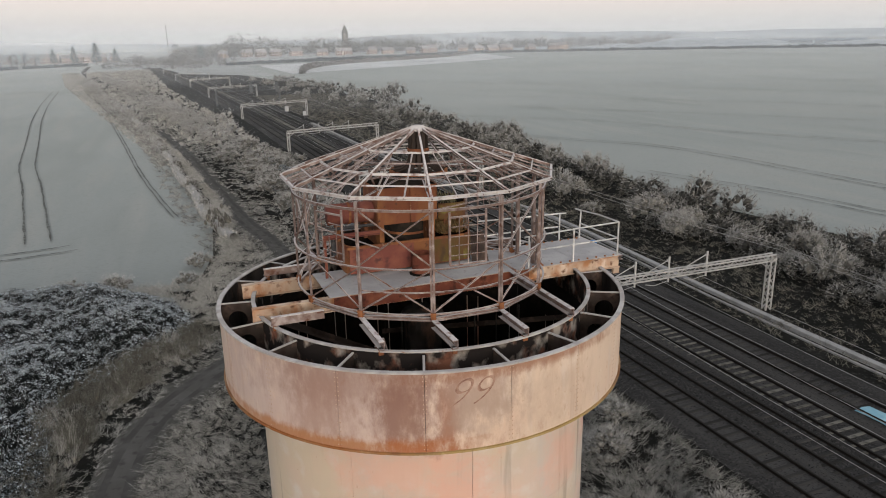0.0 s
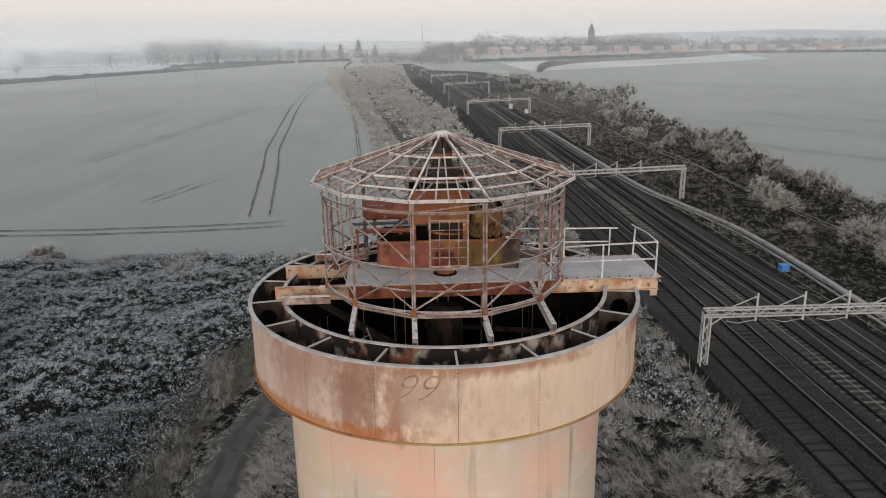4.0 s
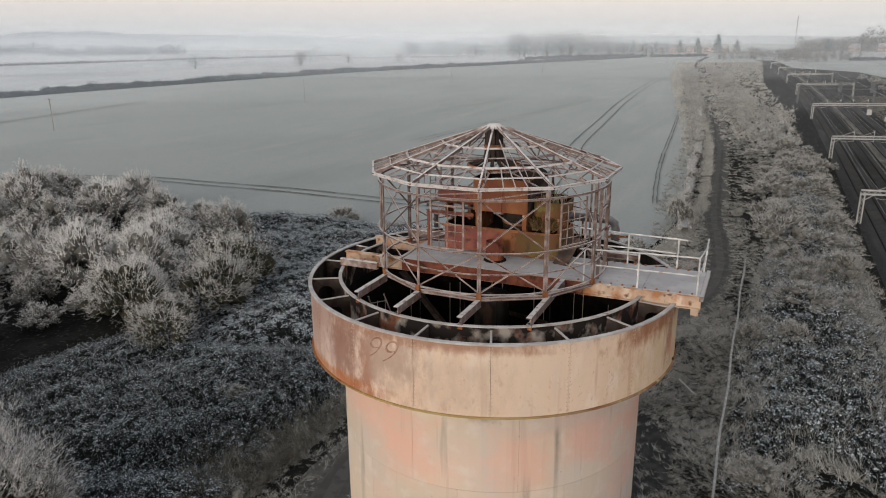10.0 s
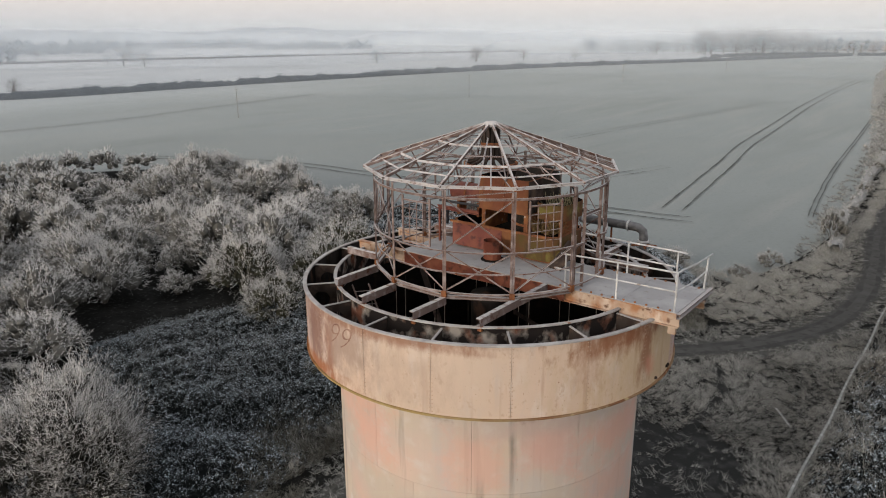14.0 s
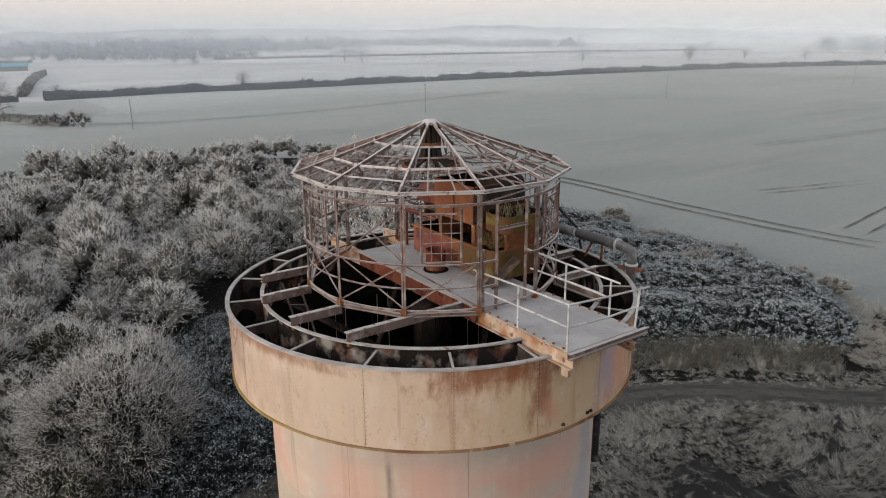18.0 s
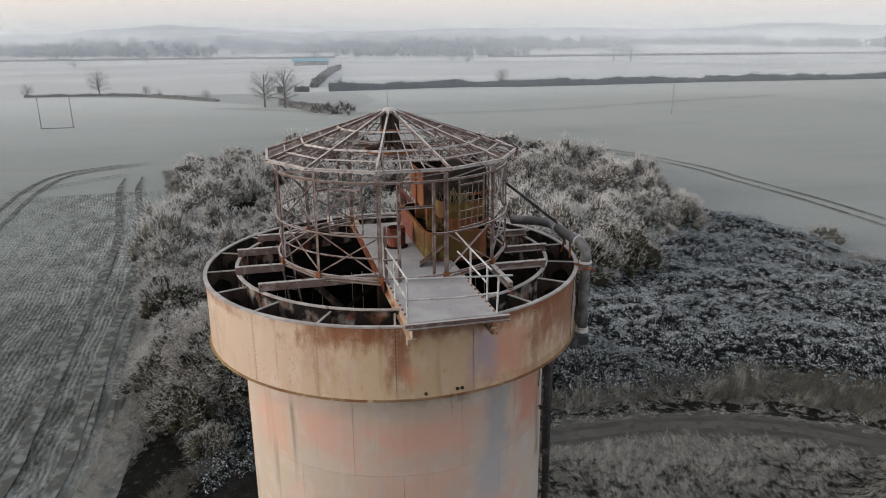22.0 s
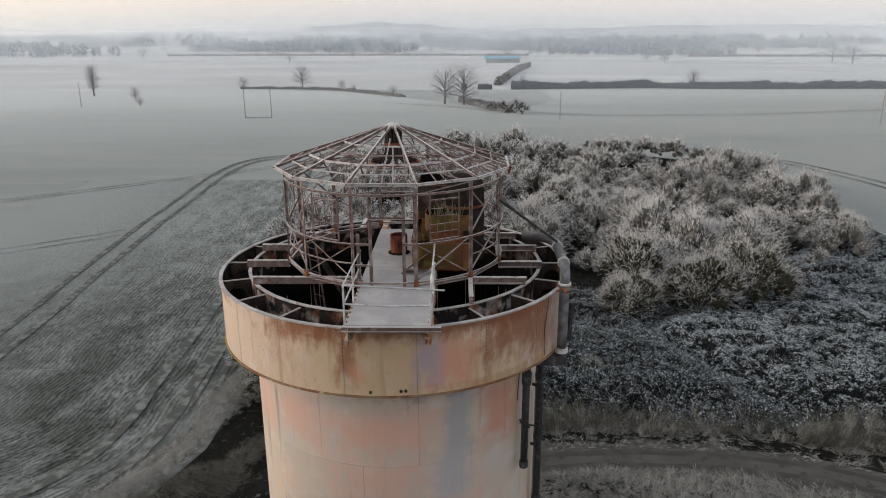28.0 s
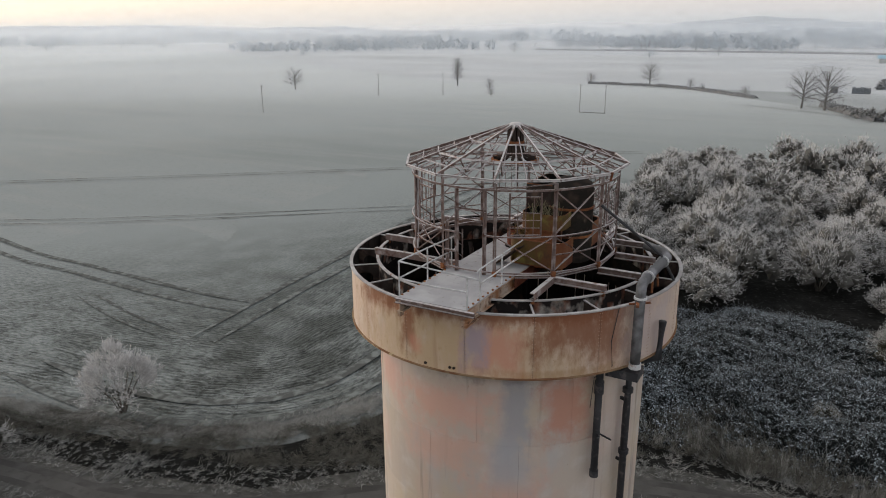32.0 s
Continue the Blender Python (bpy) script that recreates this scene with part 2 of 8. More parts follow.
m_shaft = stain(paint("shaft_paint", (0.50, 0.425, 0.36), [
    ((0.53, 0.44, 0.335), 0.4, U, 0.42, 0.62, 4), ((0.58, 0.42, 0.345), 0.5, (1, 1, 0.8), 0.52, 0.72, 6), ((0.56, 0.50, 0.45), 1.6, U, 0.52, 0.72, 8),
    ((0.46, 0.43, 0.41), 0.9, (1, 1, 0.35), 0.56, 0.74, 7), ((0.38, 0.33, 0.29), 2.6, (1, 1, 0.14), 0.66, 0.86, 7), ((0.3, 0.19, 0.14), 9.0, (1, 1, 0.7), 0.7, 0.8, 8)], (0.2, 0.165, 0.14), 11.1, 0.6, 0.1, seed=7.0), [
    (-118, 24, 9.9, 0.9, (0.61, 0.37, 0.285), 0.75), (-99, 13, 9.2, 1.2, (0.61, 0.36, 0.28), 0.75), (-60, 14, 9.3, 1.2, (0.63, 0.375, 0.29), 0.65), (-34, 14, 9.7, 1.1, (0.60, 0.35, 0.285), 0.7),
    (0, 26, 9.4, 0.9, (0.63, 0.36, 0.28), 0.75), (-4, 24, 7.8, 0.9, (0.62, 0.385, 0.30), 0.7), (24, 20, 6.0, 1.5, (0.61, 0.37, 0.29), 0.7), (26, 7, 9.7, 1.9, (0.34, 0.335, 0.35), 0.85), (24, 9, 7.7, 1.1, (0.4, 0.39, 0.405), 0.75),
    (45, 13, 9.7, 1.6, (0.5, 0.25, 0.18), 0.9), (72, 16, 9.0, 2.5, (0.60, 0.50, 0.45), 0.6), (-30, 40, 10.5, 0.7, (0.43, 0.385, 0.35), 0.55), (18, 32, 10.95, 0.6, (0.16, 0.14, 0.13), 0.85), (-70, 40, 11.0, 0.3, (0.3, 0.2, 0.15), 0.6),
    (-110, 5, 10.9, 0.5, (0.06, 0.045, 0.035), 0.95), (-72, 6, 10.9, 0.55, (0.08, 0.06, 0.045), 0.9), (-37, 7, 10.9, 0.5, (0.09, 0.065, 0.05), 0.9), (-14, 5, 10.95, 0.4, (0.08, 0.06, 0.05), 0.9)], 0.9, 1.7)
m_rivet = surf("rusted_rivet_heads", (0.45, 0.325, 0.245), [((0.27, 0.15, 0.095), 1.3, U, 0.5, 0.66, 4), ((0.52, 0.4, 0.31), 0.8, U, 0.5, 0.62, 4)], rough=0.75)
m_girder = surf("rust_stained_girder", (0.40, 0.30, 0.225), [
    ((0.56, 0.46, 0.38), 1.2, U, 0.5, 0.66, 5), ((0.32, 0.15, 0.07), 2.0, (1, 1, 0.7), 0.46, 0.62, 6),
    ((0.13, 0.065, 0.04), 4.5, U, 0.56, 0.68, 7)], rough=0.75, bump=0.2, bump_scale=9, vary=0.1)
m_lichen = surf("lichened_rust_edge", (0.27, 0.18, 0.11), [
    ((0.20, 0.10, 0.055), 1.1, U, 0.42, 0.58, 6), ((0.45, 0.36, 0.22), 4.0, U, 0.6, 0.72, 5)], rough=0.85, bump=0.2, bump_scale=12)
stain(m_lichen, [(-85, 40, 11.07, 1.0, (0.42, 0.33, 0.13), 0.6), (-140, 30, 11.07, 1.0, (0.30, 0.11, 0.035), 0.7)], 1.0, 3.0)
m_rust = surf("rusted_steel", (0.19, 0.075, 0.038), [
    ((0.28, 0.12, 0.05), 2.0, U, 0.45, 0.62, 5), ((0.11, 0.05, 0.032), 3.1, (1, 1, 0.5), 0.5, 0.66, 6),
    ((0.50, 0.40, 0.33), 5.0, U, 0.63, 0.75, 6)], rough=0.85, bump=0.4, bump_scale=14, vary=0.15)
m_orange = surf("orange_rust_plate", (0.17, 0.057, 0.026), [
    ((0.23, 0.095, 0.036), 1.6, (1, 1, 0.6), 0.45, 0.62, 5), ((0.16, 0.05, 0.025), 2.4, (1, 1, 0.4), 0.52, 0.66, 6),
    ((0.07, 0.035, 0.025), 6.0, U, 0.63, 0.74, 6)], rough=0.8, bump=0.3, bump_scale=10, vary=0.1)
m_yellow = surf("yellowed_tank_paint", (0.095, 0.06, 0.016), [
    ((0.12, 0.05, 0.02), 1.7, (1, 1, 0.5), 0.46, 0.62, 5), ((0.16, 0.13, 0.03), 2.2, U, 0.54, 0.68, 5),
    ((0.06, 0.035, 0.02), 4.0, (1, 1, 0.4), 0.6, 0.73, 6)], rough=0.75, bump=0.3, bump_scale=10)
m_redrust = surf("red_rusted_web", (0.13, 0.042, 0.028), [((0.20, 0.075, 0.045), 2.0, U, 0.45, 0.65, 6), ((0.06, 0.026, 0.02), 4.0, U, 0.52, 0.68, 6)], rough=0.85, bump=0.3, bump_scale=10)
m_maroon = surf("maroon_painted_steel", (0.15, 0.045, 0.034), [
    ((0.20, 0.07, 0.045), 2.2, U, 0.45, 0.65, 5), ((0.08, 0.03, 0.025), 4.0, U, 0.58, 0.7, 5)], rough=0.75, bump=0.2, bump_scale=10, vary=0.1)
m_frame = surf("frosted_primer_steel", (0.175, 0.128, 0.114), [
    ((0.31, 0.262, 0.25), 3.5, U, 0.5, 0.66, 7), ((0.11, 0.052, 0.036), 5.0, U, 0.56, 0.7, 5)], rough=0.85, bump=0.2, bump_scale=20, vary=0.2)
# frost settled on the upper faces; the darkened base colour stands for shaded sides
_n, _l = m_frame.node_tree.nodes, m_frame.node_tree.links
_b, _ge, _sep, _up, _mx = _n["Principled BSDF"], _n.new("ShaderNodeNewGeometry"), _n.new("ShaderNodeSeparateXYZ"), _n.new("ShaderNodeMapRange"), _n.new("ShaderNodeMixRGB")
_l.new(_ge.outputs["True Normal"], _sep.inputs[0])
_l.new(_sep.outputs[2], _up.inputs[0])
_up.inputs[1].default_value, _up.inputs[2].default_value, _up.inputs[4].default_value = 0.4, 0.85, 0.8
_l.new(_up.outputs[0], _mx.inputs[0])
_l.new(_b.inputs["Base Color"].links[0].from_socket, _mx.inputs[1])
_mx.inputs[2].default_value = (0.47, 0.45, 0.448, 1)
_l.new(_mx.outputs[0], _b.inputs["Base Color"])
m_dryweed = surf("dry_weed_stalks", (0.2, 0.18, 0.11), [], rough=0.95, vary=0.2)
m_frost = surf("hoar_frosted_steel", (0.50, 0.475, 0.47), [
    ((0.24, 0.165, 0.145), 6.0, U, 0.52, 0.68, 5)], rough=0.9, bump=0.25, bump_scale=30, vary=0.1)
m_grey = surf("grey_galvanised_steel", (0.42, 0.42, 0.42), [
    ((0.60, 0.60, 0.60), 3.0, U, 0.45, 0.65, 5), ((0.28, 0.19, 0.14), 5.0, U, 0.6, 0.72, 5)], rough=0.7, bump=0.15, bump_scale=20, vary=0.12)
m_rim = surf("frosted_rim_steel", (0.34, 0.32, 0.31), [
    ((0.46, 0.445, 0.44), 2.5, U, 0.45, 0.65, 6), ((0.24, 0.14, 0.10), 6.0, U, 0.64, 0.75, 7)], rough=0.85, bump=0.2, bump_scale=20)
m_inner = surf("mottled_inner_tank_wall", (0.28, 0.25, 0.22), [
    ((0.16, 0.07, 0.045), 2.4, (1, 1, 0.8), 0.44, 0.6, 8), ((0.018, 0.015, 0.014), 2.6, (1, 1, 0.8), 0.36, 0.52, 9)], rough=0.85, bump=0.25, bump_scale=8)
# near black: the shade inside tank and shaft is put into the colour
m_dark = surf("shade_black_lining", (0.012, 0.011, 0.010), [((0.025, 0.018, 0.014), 3.0, U, 0.5, 0.7, 5)], rough=0.9, bump=0.2)
# mottled lining, darkened for the shade in the ring tank
m_lining = surf("shade_darkened_lining", (0.04, 0.035, 0.032), [((0.014, 0.012, 0.011), 1.6, (1, 1, 0.5), 0.42, 0.6, 6), ((0.075, 0.045, 0.033), 3.0, (1, 1, 0.4), 0.58, 0.7, 6)], rough=0.85, bump=0.2)
m_darkrust = surf("dark_rusted_plate", (0.046, 0.036, 0.031), [((0.09, 0.062, 0.05), 2.5, U, 0.5, 0.66, 6), ((0.035, 0.025, 0.022), 3.0, U, 0.5, 0.62, 6)], rough=0.9, bump=0.3, bump_scale=12, vary=0.25)
m_deck = surf("frosted_deck_plate", (0.33, 0.325, 0.33), [
    ((0.40, 0.395, 0.40), 1.4, U, 0.45, 0.65, 6), ((0.25, 0.225, 0.215), 7.0, U, 0.62, 0.75, 6)], rough=0.9, bump=0.1, bump_scale=12)
m_pipe = surf("frosted_dark_pipe", (0.10, 0.098, 0.10), [((0.26, 0.26, 0.27), 2.0, U, 0.5, 0.72, 5)], rough=0.7, bump=0.15, bump_scale=15)
# the drum's shaded side is painted as a near-black colour
m_drum = surf("shade_dark_drum_steel", (0.028, 0.024, 0.021), [((0.06, 0.045, 0.035), 3.0, U, 0.5, 0.7, 6)], rough=0.9, bump=0.2)
m_blackpipe = surf("black_pipe", (0.035, 0.035, 0.038), [((0.10, 0.09, 0.09), 5.0, U, 0.55, 0.7, 5)], rough=0.6, bump=0.15)
m_graffiti = surf("brown_scrawl", (0.19, 0.10, 0.072), [((0.32, 0.2, 0.15), 5.0, U, 0.42, 0.58, 6)], rough=0.8)

m_field = surf("frosted_winter_crop", (0.198, 0.214, 0.211), [
    ((0.222, 0.234, 0.229), 0.012, U, 0.42, 0.62, 4), ((0.178, 0.192, 0.187), 0.06, (1, 0.3, 1), 0.5, 0.7, 5),
    ((0.225, 0.232, 0.224), 0.25, (1, 0.12, 1), 0.5, 0.72, 5), ((0.17, 0.184, 0.178), 2.6, U, 0.54, 0.76, 9)], rough=0.95, bump=1.0, bump_scale=3)
# the field pales towards the west: distance haze and frost put into the colour
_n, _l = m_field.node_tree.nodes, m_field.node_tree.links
_co, _dot, _haze, _mx, _b = _n.new("ShaderNodeTexCoord"), _n.new("ShaderNodeVectorMath"), _n.new("ShaderNodeMapRange"), _n.new("ShaderNodeMixRGB"), _n["Principled BSDF"]
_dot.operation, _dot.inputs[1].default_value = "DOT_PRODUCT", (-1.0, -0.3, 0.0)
_haze.interpolation_type = "SMOOTHSTEP"
_haze.inputs[1].default_value, _haze.inputs[2].default_value, _haze.inputs[4].default_value = 95, 300, 0.95
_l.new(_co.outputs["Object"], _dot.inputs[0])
_l.new(_dot.outputs["Value"], _haze.inputs[0])
_l.new(_haze.outputs[0], _mx.inputs[0])
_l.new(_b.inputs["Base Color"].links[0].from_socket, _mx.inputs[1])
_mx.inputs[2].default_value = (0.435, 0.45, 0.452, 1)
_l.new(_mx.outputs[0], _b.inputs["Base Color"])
# the headland by the tower: turned soil, darkened further to fit the steep near view
_n, _l = m_field.node_tree.nodes, m_field.node_tree.links
_co, _len, _tx = _n.new("ShaderNodeTexCoord"), _n.new("ShaderNodeVectorMath"), _n.new("ShaderNodeTexNoise")
_len.operation = "DISTANCE"
_len.inputs[1].default_value = (-8, -20, 0)
_l.new(_co.outputs["Object"], _len.inputs[0])
_tx.inputs["Scale"].default_value, _tx.inputs["Detail"].default_value = 0.25, 6
_l.new(_co.outputs["Object"], _tx.inputs[0])
_near = _n.new("ShaderNodeMapRange")
_near.inputs[1].default_value, _near.inputs[2].default_value, _near.inputs[3].default_value, _near.inputs[4].default_value = 8, 40, 1.0, 0.0
_l.new(_len.outputs["Value"], _near.inputs[0])
_mul = _n.new("ShaderNodeMath")
_mul.operation, _mul.use_clamp = "MULTIPLY", True
_l.new(_near.outputs[0], _mul.inputs[0])
_patch = _n.new("ShaderNodeMapRange")
_patch.inputs[1].default_value, _patch.inputs[2].default_value, _patch.inputs[3].default_value = 0.3, 0.6, 0.45
_l.new(_tx.outputs[0], _patch.inputs[0])
_l.new(_patch.outputs[0], _mul.inputs[1])
_mx = _n.new("ShaderNodeMixRGB")
_b = _n["Principled BSDF"]
_l.new(_mul.outputs[0], _mx.inputs[0])
_l.new(_b.inputs["Base Color"].links[0].from_socket, _mx.inputs[1])
_clod, _ramp = _n.new("ShaderNodeTexNoise"), _n.new("ShaderNodeValToRGB")
_clod.inputs["Scale"].default_value, _clod.inputs["Detail"].default_value, _clod.inputs["Roughness"].default_value = 1.3, 8, 0.68
_l.new(_co.outputs["Object"], _clod.inputs[0])
_l.new(_clod.outputs[0], _ramp.inputs[0])
_ramp.color_ramp.elements[0].position, _ramp.color_ramp.elements[0].color = 0.36, (0.055, 0.057, 0.052, 1)
_ramp.color_ramp.elements[1].position, _ramp.color_ramp.elements[1].color = 0.68, (0.20, 0.213, 0.205, 1)
_l.new(_ramp.outputs[0], _mx.inputs[2])
_l.new(_mx.outputs[0], _b.inputs["Base Color"])
_b.inputs["Sheen Weight"].default_value, _b.inputs["Sheen Roughness"].default_value, _b.inputs["Sheen Tint"].default_value = 0.12, 0.5, (0.86, 0.97, 0.97, 1)
# drilled rows: soil in the furrows, frost on the crests, headland mud deepened for the view's dim near corner
m_rows = surf("drilled_frosty_rows", (0.19, 0.2, 0.19), [((0.19, 0.2, 0.19), 1.0, U, 0.4, 0.6, 2)], rough=0.95, bump=1.0, bump_scale=5)
_n, _l = m_rows.node_tree.nodes, m_rows.node_tree.links
_b = _n["Principled BSDF"]
_co, _sep, _tx, _mr, _ramp = _n.new("ShaderNodeTexCoord"), _n.new("ShaderNodeSeparateXYZ"), _n.new("ShaderNodeTexNoise"), _n.new("ShaderNodeMapRange"), _n.new("ShaderNodeValToRGB")
_l.new(_co.outputs["Object"], _sep.inputs[0])
_tx.inputs["Scale"].default_value, _tx.inputs["Detail"].default_value, _tx.inputs["Roughness"].default_value = 4.5, 8, 0.7
_mr.inputs[1].default_value, _mr.inputs[2].default_value, _mr.inputs[3].default_value, _mr.inputs[4].default_value = 0.035, 0.125, -0.24, 0.24
_mr.clamp = False
_l.new(_sep.outputs[2], _mr.inputs[0])
_add = _n.new("ShaderNodeMath")
_l.new(_mr.outputs[0], _add.inputs[0])
_wide = _n.new("ShaderNodeMapRange")
_wide.clamp = False
_wide.inputs[3].default_value, _wide.inputs[4].default_value = -0.4, 1.4
_l.new(_tx.outputs[0], _wide.inputs[0])
_l.new(_wide.outputs[0], _add.inputs[1])
_at, _wv, _sn, _sum, _bp = _n.new("ShaderNodeAttribute"), _n.new("ShaderNodeMath"), _n.new("ShaderNodeMath"), _n.new("ShaderNodeMath"), _n.new("ShaderNodeBump")
_at.attribute_name = "across"
_wv.operation, _wv.inputs[1].default_value = "MULTIPLY", 2 * math.pi / 0.3
_sn.operation, _sum.operation, _sum.inputs[1].default_value = "SINE", "MULTIPLY_ADD", 0.03
_l.new(_at.outputs["Fac"], _wv.inputs[0])
_lg, _cmb, _sh = _n.new("ShaderNodeAttribute"), _n.new("ShaderNodeCombineXYZ"), _n.new("ShaderNodeMath")
_lg.attribute_name, _sh.operation, _sh.inputs[1].default_value = "along", "MULTIPLY", 0.38
_l.new(_lg.outputs["Fac"], _sh.inputs[0])
_l.new(_sh.outputs[0], _cmb.inputs[0])
_l.new(_at.outputs["Fac"], _cmb.inputs[1])
_l.new(_cmb.outputs[0], _tx.inputs[0])
_l.new(_wv.outputs[0], _sn.inputs[0])
_wa, _fd = _n.new("ShaderNodeAttribute"), _n.new("ShaderNodeMath")
_wa.attribute_name, _fd.operation = "worn", "MULTIPLY"
_l.new(_sn.outputs[0], _fd.inputs[0])
_l.new(_wa.outputs["Fac"], _fd.inputs[1])
_l.new(_fd.outputs[0], _sum.inputs[0])
_l.new(_add.outputs[0], _sum.inputs[2])
_off, _fl = _n.new("ShaderNodeMath"), _n.new("ShaderNodeMath")
_off.operation, _off.inputs[1].default_value = "SUBTRACT", 0.6
_fl.operation, _fl.inputs[2].default_value = "MULTIPLY_ADD", 0.5
_l.new(_sum.outputs[0], _off.inputs[0])
_l.new(_off.outputs[0], _fl.inputs[0])
_l.new(_wa.outputs["Fac"], _fl.inputs[1])
_l.new(_fl.outputs[0], _ramp.inputs[0])
_bp.inputs[0].default_value, _bp.inputs[1].default_value = 0.6, 0.02
_l.new(_fd.outputs[0], _bp.inputs["Height"])
_l.new(_b.inputs["Normal"].links[0].from_socket, _bp.inputs["Normal"])
_l.new(_bp.outputs[0], _b.inputs["Normal"])
_ramp.color_ramp.elements[0].position, _ramp.color_ramp.elements[0].color = 0.22, (0.05, 0.053, 0.049, 1)
_ramp.color_ramp.elements[1].position, _ramp.color_ramp.elements[1].color = 0.74, (0.30, 0.318, 0.313, 1)
_e = _ramp.color_ramp.elements.new(0.5)
_e.color = (0.2, 0.216, 0.212, 1)
_len, _near, _tn, _pm, _mul, _mud = _n.new("ShaderNodeVectorMath"), _n.new("ShaderNodeMapRange"), _n.new("ShaderNodeTexNoise"), _n.new("ShaderNodeMapRange"), _n.new("ShaderNodeMath"), _n.new("ShaderNodeMixRGB")
_len.operation = "DISTANCE"
_len.inputs[1].default_value = (-16, -20, 0)
_l.new(_co.outputs["Object"], _len.inputs[0])
_near.inputs[1].default_value, _near.inputs[2].default_value, _near.inputs[3].default_value, _near.inputs[4].default_value = 6, 36, 1.0, 0.0
_l.new(_len.outputs["Value"], _near.inputs[0])
_tn.inputs["Scale"].default_value, _tn.inputs["Detail"].default_value = 0.3, 6
_l.new(_co.outputs["Object"], _tn.inputs[0])
_pm.inputs[1].default_value, _pm.inputs[2].default_value, _pm.inputs[3].default_value = 0.35, 0.6, 0.35
_l.new(_tn.outputs[0], _pm.inputs[0])
_mul.operation = "MULTIPLY"
_l.new(_near.outputs[0], _mul.inputs[0])
_l.new(_pm.outputs[0], _mul.inputs[1])
_mud.blend_type = "MULTIPLY"
_l.new(_mul.outputs[0], _mud.inputs[0])
_l.new(_ramp.outputs[0], _mud.inputs[1])
_mud.inputs[2].default_value = (0.31, 0.305, 0.285, 1)
_l.new(_mud.outputs[0], _b.inputs["Base Color"])
_b.inputs["Sheen Weight"].default_value, _b.inputs["Sheen Roughness"].default_value, _b.inputs["Sheen Tint"].default_value = 0.12, 0.5, (0.86, 0.97, 0.97, 1)
m_field_white = surf("white_frosted_field", (0.45, 0.465, 0.47), [
    ((0.53, 0.54, 0.545), 0.02, (1, 0.4, 1), 0.45, 0.65, 4), ((0.40, 0.41, 0.41), 0.012, U, 0.55, 0.7, 4)], rough=0.95)
m_field_pale = surf("pale_frosted_pasture", (0.29, 0.305, 0.30), [
    ((0.36, 0.375, 0.37), 0.02, U, 0.45, 0.65, 4), ((0.30, 0.32, 0.31), 0.05, U, 0.55, 0.7, 4)], rough=0.95)
m_rut = surf("dark_wheel_rut", (0.085, 0.088, 0.083), [((0.18, 0.193, 0.184), 1.6, U, 0.45, 0.63, 6)], rough=0.95, bump=0.5, bump_scale=6)
# near black: the deep shade under the scrub is put into the colour
m_scrub_soil = surf("shade_darkened_scrub_floor", (0.010, 0.010, 0.009), [
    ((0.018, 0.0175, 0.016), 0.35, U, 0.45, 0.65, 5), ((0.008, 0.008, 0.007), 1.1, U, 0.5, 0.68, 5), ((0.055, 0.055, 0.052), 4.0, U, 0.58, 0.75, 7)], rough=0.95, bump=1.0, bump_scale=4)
m_road = surf("worn_dirt_track", (0.07, 0.068, 0.064), [
    ((0.085, 0.083, 0.079), 0.6, U, 0.45, 0.65, 5), ((0.05, 0.048, 0.046), 2.0, U, 0.55, 0.7, 5)], rough=0.95, bump=0.3, bump_scale=10)
m_mud = surf("wet_yard_mud", (0.024, 0.024, 0.023), [((0.045, 0.045, 0.043), 1.2, U, 0.5, 0.66, 6), ((0.12, 0.12, 0.118), 5.0, U, 0.66, 0.76, 6)], rough=0.9, bump=0.8, bump_scale=6)
m_wheel = surf("worn_wheel_track", (0.052, 0.051, 0.048), [((0.075, 0.073, 0.07), 0.8, U, 0.45, 0.65, 6)], rough=0.95, bump=0.3, bump_scale=10)
m_verge = surf("frosty_trodden_verge", (0.065, 0.064, 0.058), [
    ((0.10, 0.098, 0.092), 2.2, U, 0.45, 0.65, 5), ((0.05, 0.05, 0.044), 2.5, U, 0.52, 0.7, 5)], rough=0.95, bump=0.8, bump_scale=8)
m_ballast = surf("track_ballast", (0.03, 0.0295, 0.0295), [
    ((0.056, 0.055, 0.054), 0.45, (1, 0.12, 1), 0.45, 0.62, 5), ((0.058, 0.056, 0.055), 7.0, U, 0.5, 0.66, 4), ((0.012, 0.012, 0.012), 11.0, U, 0.55, 0.68, 3)], rough=0.95, bump=1.0, bump_scale=22)
m_sleeper = surf("oil_darkened_sleeper", (0.034, 0.033, 0.032), [((0.05, 0.049, 0.046), 0.5, U, 0.48, 0.62, 4)], rough=0.95, vary=0.35)
m_pale_sleeper = surf("pale_concrete_sleeper", (0.075, 0.073, 0.067), [((0.15, 0.145, 0.128), 0.12, U, 0.45, 0.6, 3), ((0.04, 0.039, 0.037), 2.0, U, 0.5, 0.66, 5)], rough=0.95, vary=0.35)
m_rail = surf("rail_steel", (0.013, 0.011, 0.01), [], rough=0.9)
m_railhead = surf("dulled_rail_head", (0.022, 0.021, 0.02), [], rough=0.85)
m_mast = surf("galvanised_lattice", (0.36, 0.36, 0.355), [((0.27, 0.265, 0.26), 2.0, U, 0.5, 0.7, 4)], rough=0.7, vary=0.1)
m_wire = surf("overhead_wire", (0.30, 0.30, 0.30), [], rough=0.6)
m_conduit = surf("grey_cable_trough", (0.27, 0.27, 0.27), [((0.18, 0.18, 0.18), 1.0, U, 0.5, 0.7, 4)], rough=0.85)
